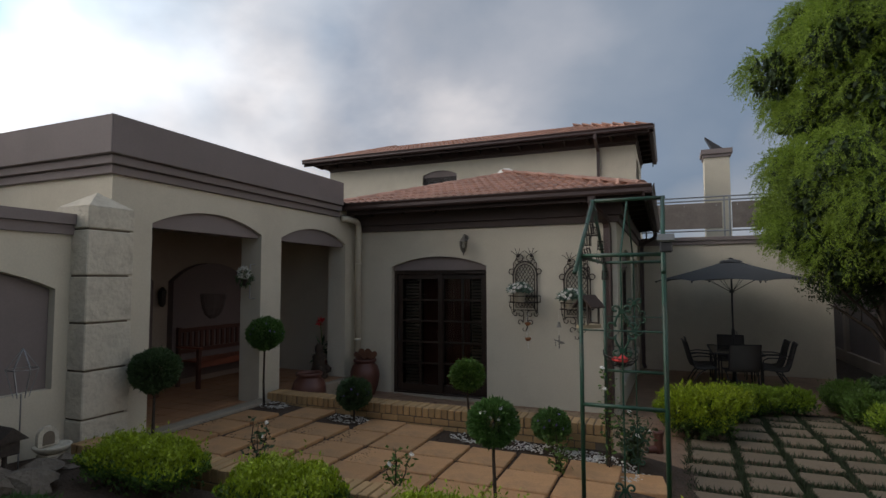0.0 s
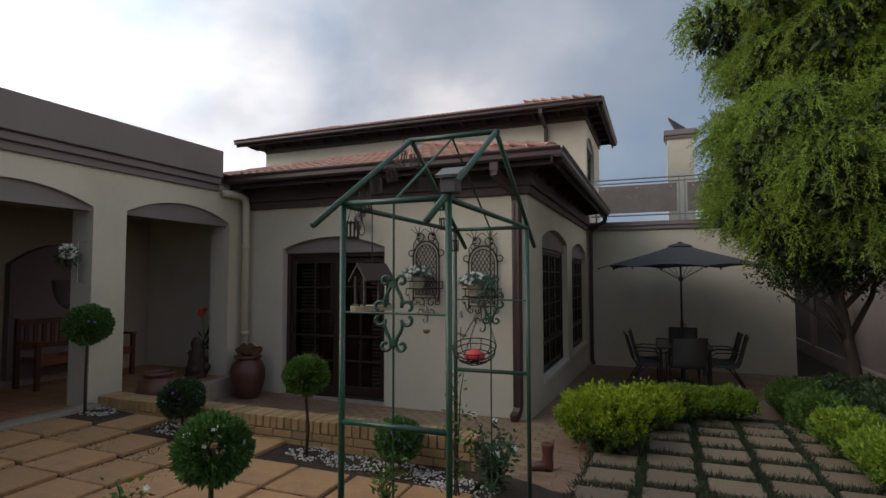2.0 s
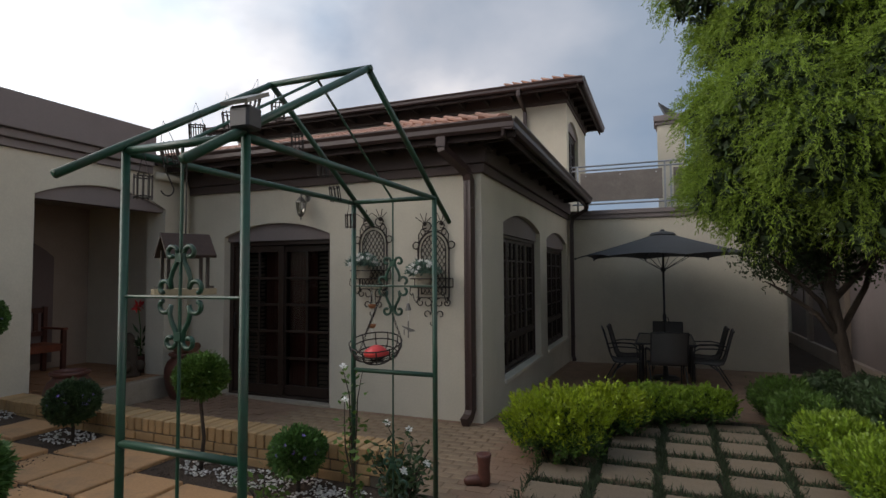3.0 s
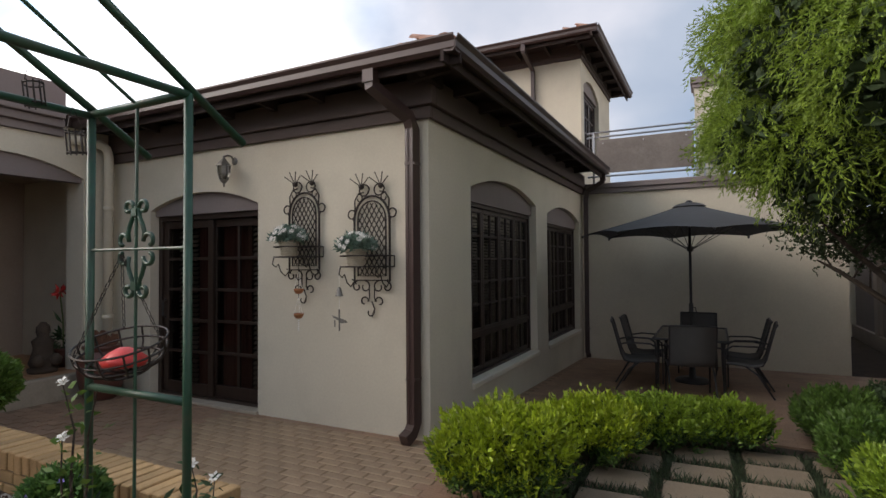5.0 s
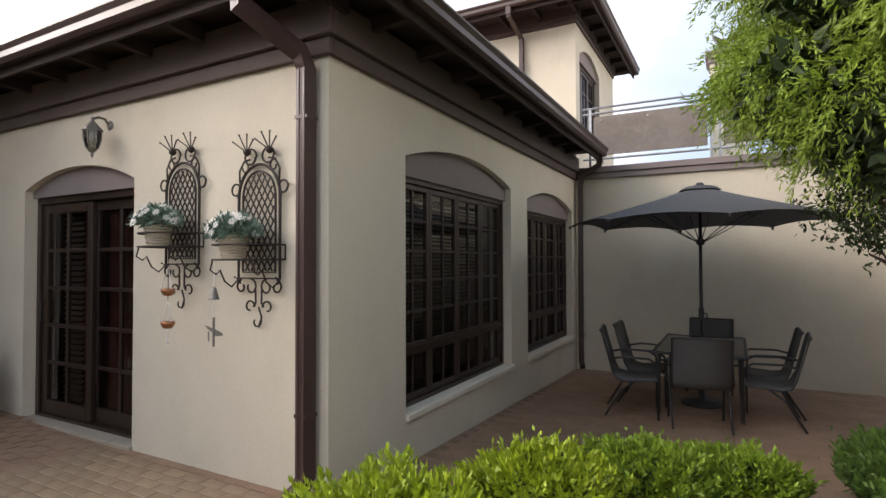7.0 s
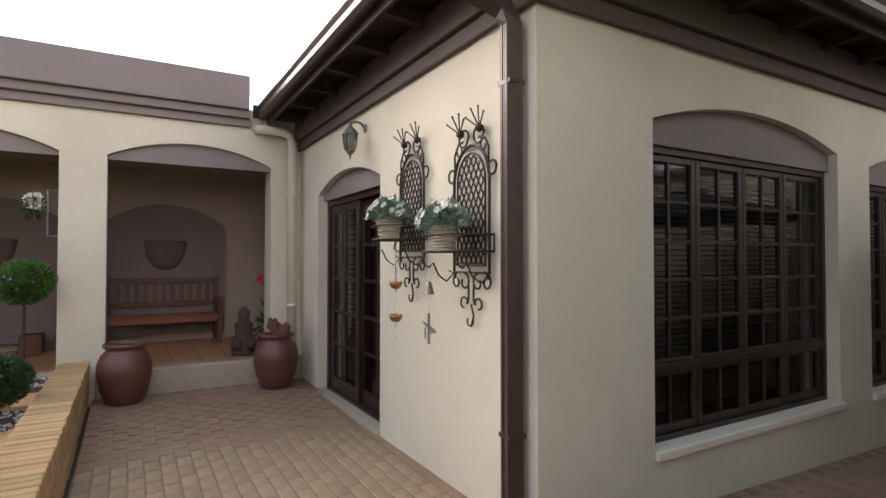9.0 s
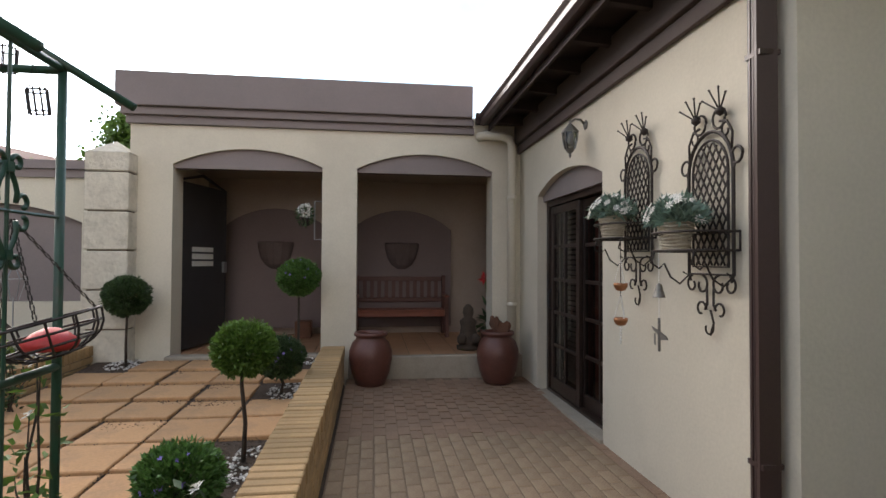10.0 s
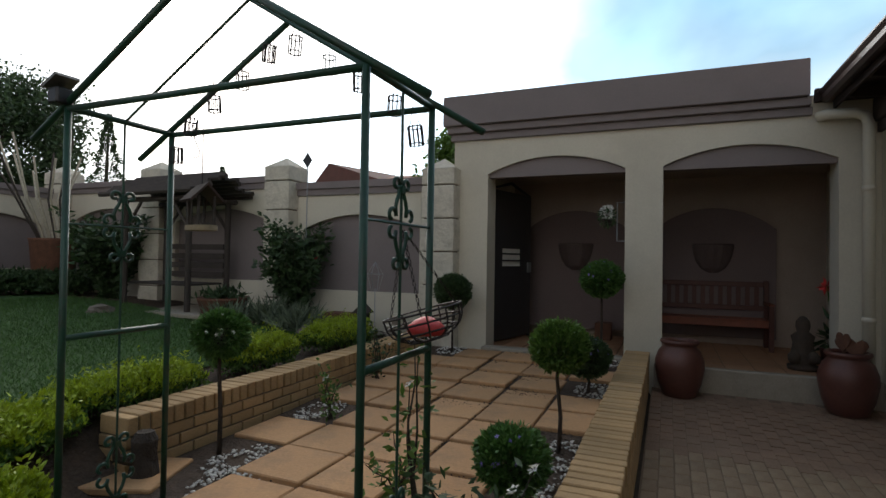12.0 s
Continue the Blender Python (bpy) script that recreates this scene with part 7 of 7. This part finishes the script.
part("stake", Shape().tube([(0, 0, -0.05), (0, 0, 0.2)], 0.018, 6), POLE, bh)
part("box", Shape().box(-0.07, -0.07, 0.2, 0.07, 0.07, 0.33, 0.005), POLE, bh)
part("roof", Shape().prism([(-0.1, -0.12, 0.31), (-0.1, 0, 0.42), (-0.1, 0.12, 0.31)], (0.2, 0, 0)), POLE, bh)
wl_ = thing("wire_lantern", (-4.22, -5.78, ground_z(-4.2, -5.8)), "tall white wire lantern on a rod", "lantern")
part("rod", Shape().tube([(0, 0, -0.05), (0, 0, 0.65)], 0.006, 5), STEEL, wl_)
for k in range(6):
    a = math.tau * k / 6
    part("wire", Shape().tube([(0.05 * math.cos(a), 0.05 * math.sin(a), 0.62), (0.11 * math.cos(a), 0.11 * math.sin(a), 0.85), (0.0, 0.0, 1.02)], 0.004, 4), STEEL, wl_)
part("ring", Shape().tube([(0.11 * math.cos(a), 0.11 * math.sin(a), 0.85) for a in np.linspace(0, math.tau, 13)[:-1]], 0.004, 4, True), STEEL, wl_)
boot = thing("clay_boot", (0.56, -1.72, path_z(-1.7)), "rust brown clay boot planter on the paving", "ornament")
part("shaft", Shape().lathe([(0.05, 0.0), (0.055, 0.06), (0.048, 0.14), (0.058, 0.22), (0.065, 0.25), (0.05, 0.25), (0.0, 0.2)], 14), CLAY, boot, smooth=True)
part("foot", Shape().tube([(0, 0, 0.045), (-0.07, -0.03, 0.042), (-0.13, -0.055, 0.034), (-0.15, -0.065, 0.03)], [0.05, 0.045, 0.036, 0.02], 10), CLAY, boot, smooth=True)
stump = thing("tree_stump", (-0.02, -4.92, 0.15), "dark weathered stump beside the low wall end", "stump")
part("stump", Shape().lathe([(0.10, -0.03), (0.085, 0.06), (0.07, 0.16), (0.075, 0.25), (0.05, 0.3), (0.0, 0.29)], 9), BARK, stump)
part("root", Shape().tube([(0.02, -0.02, 0.12), (0.14, -0.05, 0.18), (0.17, -0.04, 0.29)], [0.035, 0.028, 0.015], 7), BARK, stump)
post = thing("block_post", (-4.25, -6.35, ground_z(-4.2, -6.35)), "brown square wooden planter box in the bed", "planter")
part("box", Shape().box(-0.14, -0.22, 0, 0.14, 0.22, 0.26, 0.01), RUST, post)

# pergola swing seat
pgz = ground_z(-4.0, -9.3)
perg = thing("pergola_seat", (-4.0, -9.3, pgz), "dark pole pergola with a slatted bench and split pole roof", "pergola")
for x in (-0.38, 0.38):
    for y in (-0.68, 0.68):
        part("post", Shape().tube([(x, y, -0.05), (x, y, 1.75)], 0.045, 8), POLE, perg)
        part("brace", Shape().tube([(x, y, 1.25), (x, y * 0.5, 1.68)], 0.025, 6), POLE, perg)
for x in (-0.38, 0.38):
    part("beam", Shape().tube([(x, -0.85, 1.72), (x, 0.85, 1.72)], 0.04, 8), POLE, perg)
for k in range(15):
    f = k / 14
    part("roof_pole", Shape().tube([(-0.55 + 1.1 * f, -1.0 + 0.06 * math.sin(k * 2.1), 1.80 + 0.30 * (1 - abs(2 * f - 1))), (-0.55 + 1.1 * f, 1.0 + 0.1 * math.sin(k * 1.7), 1.82 + 0.30 * (1 - abs(2 * f - 1)))], 0.042, 6), POLE, perg)
for z in (0.55, 0.70, 0.85, 1.0):
    part("back_slat", Shape().box(-0.34, -0.66, z - 0.045, -0.31, 0.66, z + 0.045), POLE, perg)
for k in range(5):
    part("seat_slat", Shape().box(-0.30 + k * 0.13, -0.66, 0.40, -0.19 + k * 0.13, 0.66, 0.43), POLE, perg)
part("slab", Shape().box(-0.55, -0.95, -0.04, 0.62, 1.4, 0.02, 0.01), CONCRETE, perg, "pale concrete slab below the seat")
gp = thing("garden_pot", (-3.85, -8.15, ground_z(-3.9, -8.1)), "wide terracotta bowl with low plants", "pot")
part("bowl", Shape().lathe([(0.22, 0), (0.28, 0.06), (0.36, 0.30), (0.38, 0.34), (0.33, 0.34), (0.0, 0.30)], 22), RUST, gp, smooth=True)
rg = np.random.default_rng(120)
part("leaves", leaves_mesh("leaves", rg.normal(0, 0.14, (240, 3)) * np.array([1, 1, 0.3]) + np.array([0, 0, 0.36]), np.abs(rg.normal(0, 1, (240, 3))) - np.array([0.8, 0.8, 0]), 0.12, 0.04, DARKLEAF, 4), None, gp)
sp = thing("stick_pot", (-4.0, -12.35, ground_z(-4, -12.3)), "tall brown pot holding bare bamboo sticks", "pot")
part("pot", Shape().lathe([(0.26, 0), (0.30, 0.1), (0.38, 0.95), (0.40, 1.0), (0.34, 1.0), (0.0, 0.9)], 20), RUST, sp, smooth=True)
for k in range(13):
    a = math.tau * k / 13
    part("stick", Shape().tube([(0.15 * math.cos(a), 0.15 * math.sin(a), 0.8), (0.35 * math.cos(a) + 0.25, 0.35 * math.sin(a), 1.7), (0.65 * math.cos(a) + 0.3, 0.6 * math.sin(a), 2.5 + 0.25 * math.sin(k * 1.9))], 0.018, 5), WICKER if k % 4 else POLE, sp)
spin = thing("diamond_spinner", (-4.35, -7.05, 0.45), "diamond shaped wind spinner on a thin rod", "wind spinner")
part("rod", Shape().tube([(0, 0, 0), (0, 0, 2.42)], 0.008, 5), STEEL, spin)
part("diamond", Shape().prism([(0, -0.085, 2.50), (0, 0, 2.38), (0, 0.085, 2.50), (0, 0, 2.62)], (0.012, 0, 0)), CHARCOAL, spin)
cage = thing("dark_box", (-4.02, -6.55, ground_z(-4.0, -6.5)), "low dark wooden box in the flower bed", "box")
part("box", Shape().box(-0.13, -0.26, 0, 0.13, 0.26, 0.20, 0.01), POLE, cage)

# ---- beyond the walls ----
nb = thing("neighbour_house", (-17.0, -9.4, 0.3), "neighbour's house with a red brown tiled roof", "house")
part("wall", Shape().box(-3, -4.0, -0.3, 3, 2.4, 3.2), PLASTER, nb)
part("roof", Shape().add([(3.4, -4.6, 3.1), (3.4, 2.9, 3.1), (-3.4, 2.9, 3.1), (-3.4, -4.6, 3.1), (0, -3.0, 4.5), (0, 0.6, 4.5)], [(0, 1, 5, 4), (1, 2, 5), (2, 3, 4, 5), (3, 0, 4), (3, 2, 1, 0)]), TILE_FAR, nb)
nw = thing("neighbour_wing", (-13.0, -4.0, 0.3), "house wing with a tiled roof behind the parapet", "house")
part("wall", Shape().box(-3, -2.5, -0.3, 2.3, 2.2, 3.85), PLASTER, nw)
part("roof", Shape().add([(2.75, -2.9, 3.95), (2.75, 2.6, 3.95), (-3.2, 2.6, 3.95), (-3.2, -2.9, 3.95), (0.2, -0.4, 4.85), (0.2, 0.1, 4.85)], [(0, 1, 5, 4), (1, 2, 5), (2, 3, 4, 5), (3, 0, 4), (3, 2, 1, 0)]), TILE_FAR, nw)
part("gutter", Shape().box(2.72, -2.95, 3.83, 2.86, 2.65, 3.97), BROWN, nw)


nf = thing("neighbour_house", (-24.0, -17.6, 0.3), "neighbour's brown tiled gable roof beyond the garden wall", "house")
part("wall", Shape().box(-3, -2.0, -0.3, 1.6, 2.0, 5.1), PLASTER, nf)
part("roof", Shape().add([(2.0, -2.5, 5.0), (2.0, 2.5, 5.0), (-3.4, 2.5, 5.0), (-3.4, -2.5, 5.0), (2.0, -1.4, 6.25), (-3.4, 0.0, 6.3)], [(0, 1, 4), (1, 2, 5, 4), (2, 3, 5), (3, 0, 4, 5), (3, 2, 1, 0)]), material("dark red brown tiling", (0.13, 0.058, 0.045), 0.85, spread=0.2, scale=3, fine=20), nf)


def far_tree(x, y, h, r, seed, label, conifer=False, leaf=MIDLEAF, n=9000):
    t = thing("conifer" if conifer else "garden_tree", (x, y, 0.3), label, "tree", "trees beyond the garden wall")
    rg = np.random.default_rng(seed)
    part("trunk", Shape().tube([(0, 0, -0.3), (0.1, 0.05, h * 0.4), (0, 0, h * (0.95 if conifer else 0.75))], [0.16, 0.11, 0.03], 8), BARK, t)
    if conifer:
        z = rg.uniform(0, 1, n) ** 1.4
        a = rg.uniform(0, math.tau, n)
        rad = r * (1 - z) * rg.uniform(0.55, 1.0, n) * (1 + 0.25 * np.sin(z * 40))
        p = np.stack([rad * np.cos(a), rad * np.sin(a), 0.2 * h + z * h * 0.8], 1)
        v = np.stack([np.cos(a), np.sin(a), np.full(n, 0.3)], 1)
        part("crown", leaves_mesh("crown", p, v, 0.16, 0.05, DARKLEAF, seed), None, t)
    else:
        for k in range(5):
            a = math.tau * k / 5
            part("limb", Shape().tube([(0.05, 0, h * 0.4), (0.5 * r * math.cos(a), 0.5 * r * math.sin(a), h * 0.65), (0.8 * r * math.cos(a), 0.8 * r * math.sin(a), h * 0.8)], [0.06, 0.04, 0.015], 6), BARK, t)
        c, v = ball_points(90, rg, (r, r, h * 0.36), 0.5)
        c = c * lump(v, seed, 0.35, 1.8)
        m = n // 90
        p = np.repeat(c, m, 0) + rg.normal(0, 0.11 * r + 0.04, (90 * m, 3)) + np.array([0, 0, h * 0.66])
        part("crown", leaves_mesh("crown", p, rg.normal(0, 1, (90 * m, 3)), 0.13, 0.07, leaf, seed), None, t)
    return t


far_tree(-9.5, -5.75, 4.1, 1.4, 130, "light green round tree behind the garden wall", leaf=MIDLEAF, n=30000)
far_tree(-5.6, -17.5, 5.6, 1.9, 131, "broad green tree behind the garden wall", n=36000, leaf=DARKLEAF)
far_tree(-2.0, -18.5, 5.8, 2.0, 132, "broad green tree behind the garden wall", n=30000)
far_tree(-13.5, -24.5, 7.2, 1.2, 133, "dark pointed conifer beyond the wall", True, n=7000)
far_tree(-20, -24.5, 6.0, 1.1, 134, "dark pointed conifer beyond the wall", True, n=5000)
far_tree(-18.5, -18.5, 5.0, 0.9, 135, "dark pointed conifer beyond the wall", True, n=5000)
far_tree(-13.0, -10.5, 3.2, 1.1, 136, "small green tree beyond the wall", n=5000)
far_tree(9.0, 9.5, 6.0, 2.4, 137, "broad green tree behind the boundary wall", n=12000)


# ---- brickwork and paving pieces ----
brick_wall("retaining_wall", -4.50, 0.10, -2.50, -2.24, CAP, 0.0, "low yellow face brick wall with a soldier course on top")
brick_wall("garden_edge_wall", -4.36, 0.02, -5.27, -5.03, 0.52, 0.18, "low yellow face brick wall along the flower bed")
field(slabs, (0.488, 0.468), SLAB, SLAB, terrace, "slab", lambda x, y: True, 0.045, 0.011, 3)
field(path_slabs, (0.42, 0.33), PATHSLAB, PATHSLAB, paving, "path_slab", lambda x, y: True, 0.05, 0.014, 4)
field(bricks, (0.205, 0.101), PAVER, PAVER_FAR, paving, "paver", lambda x, y: -2.4 < x < 0.4 and y < -0.05, 0.04, 0.002, 7)
field([(-6.6 + i * 0.305, -4.33 + j * 0.305, FLOOR_A, 0) for i in range(7) for j in range(15)], (0.295, 0.295), FLOORTILE, FLOORTILE, bpy.data.objects["floor_passage"], "floor_tile", lambda x, y: True, 0.012, 0.001, 9)
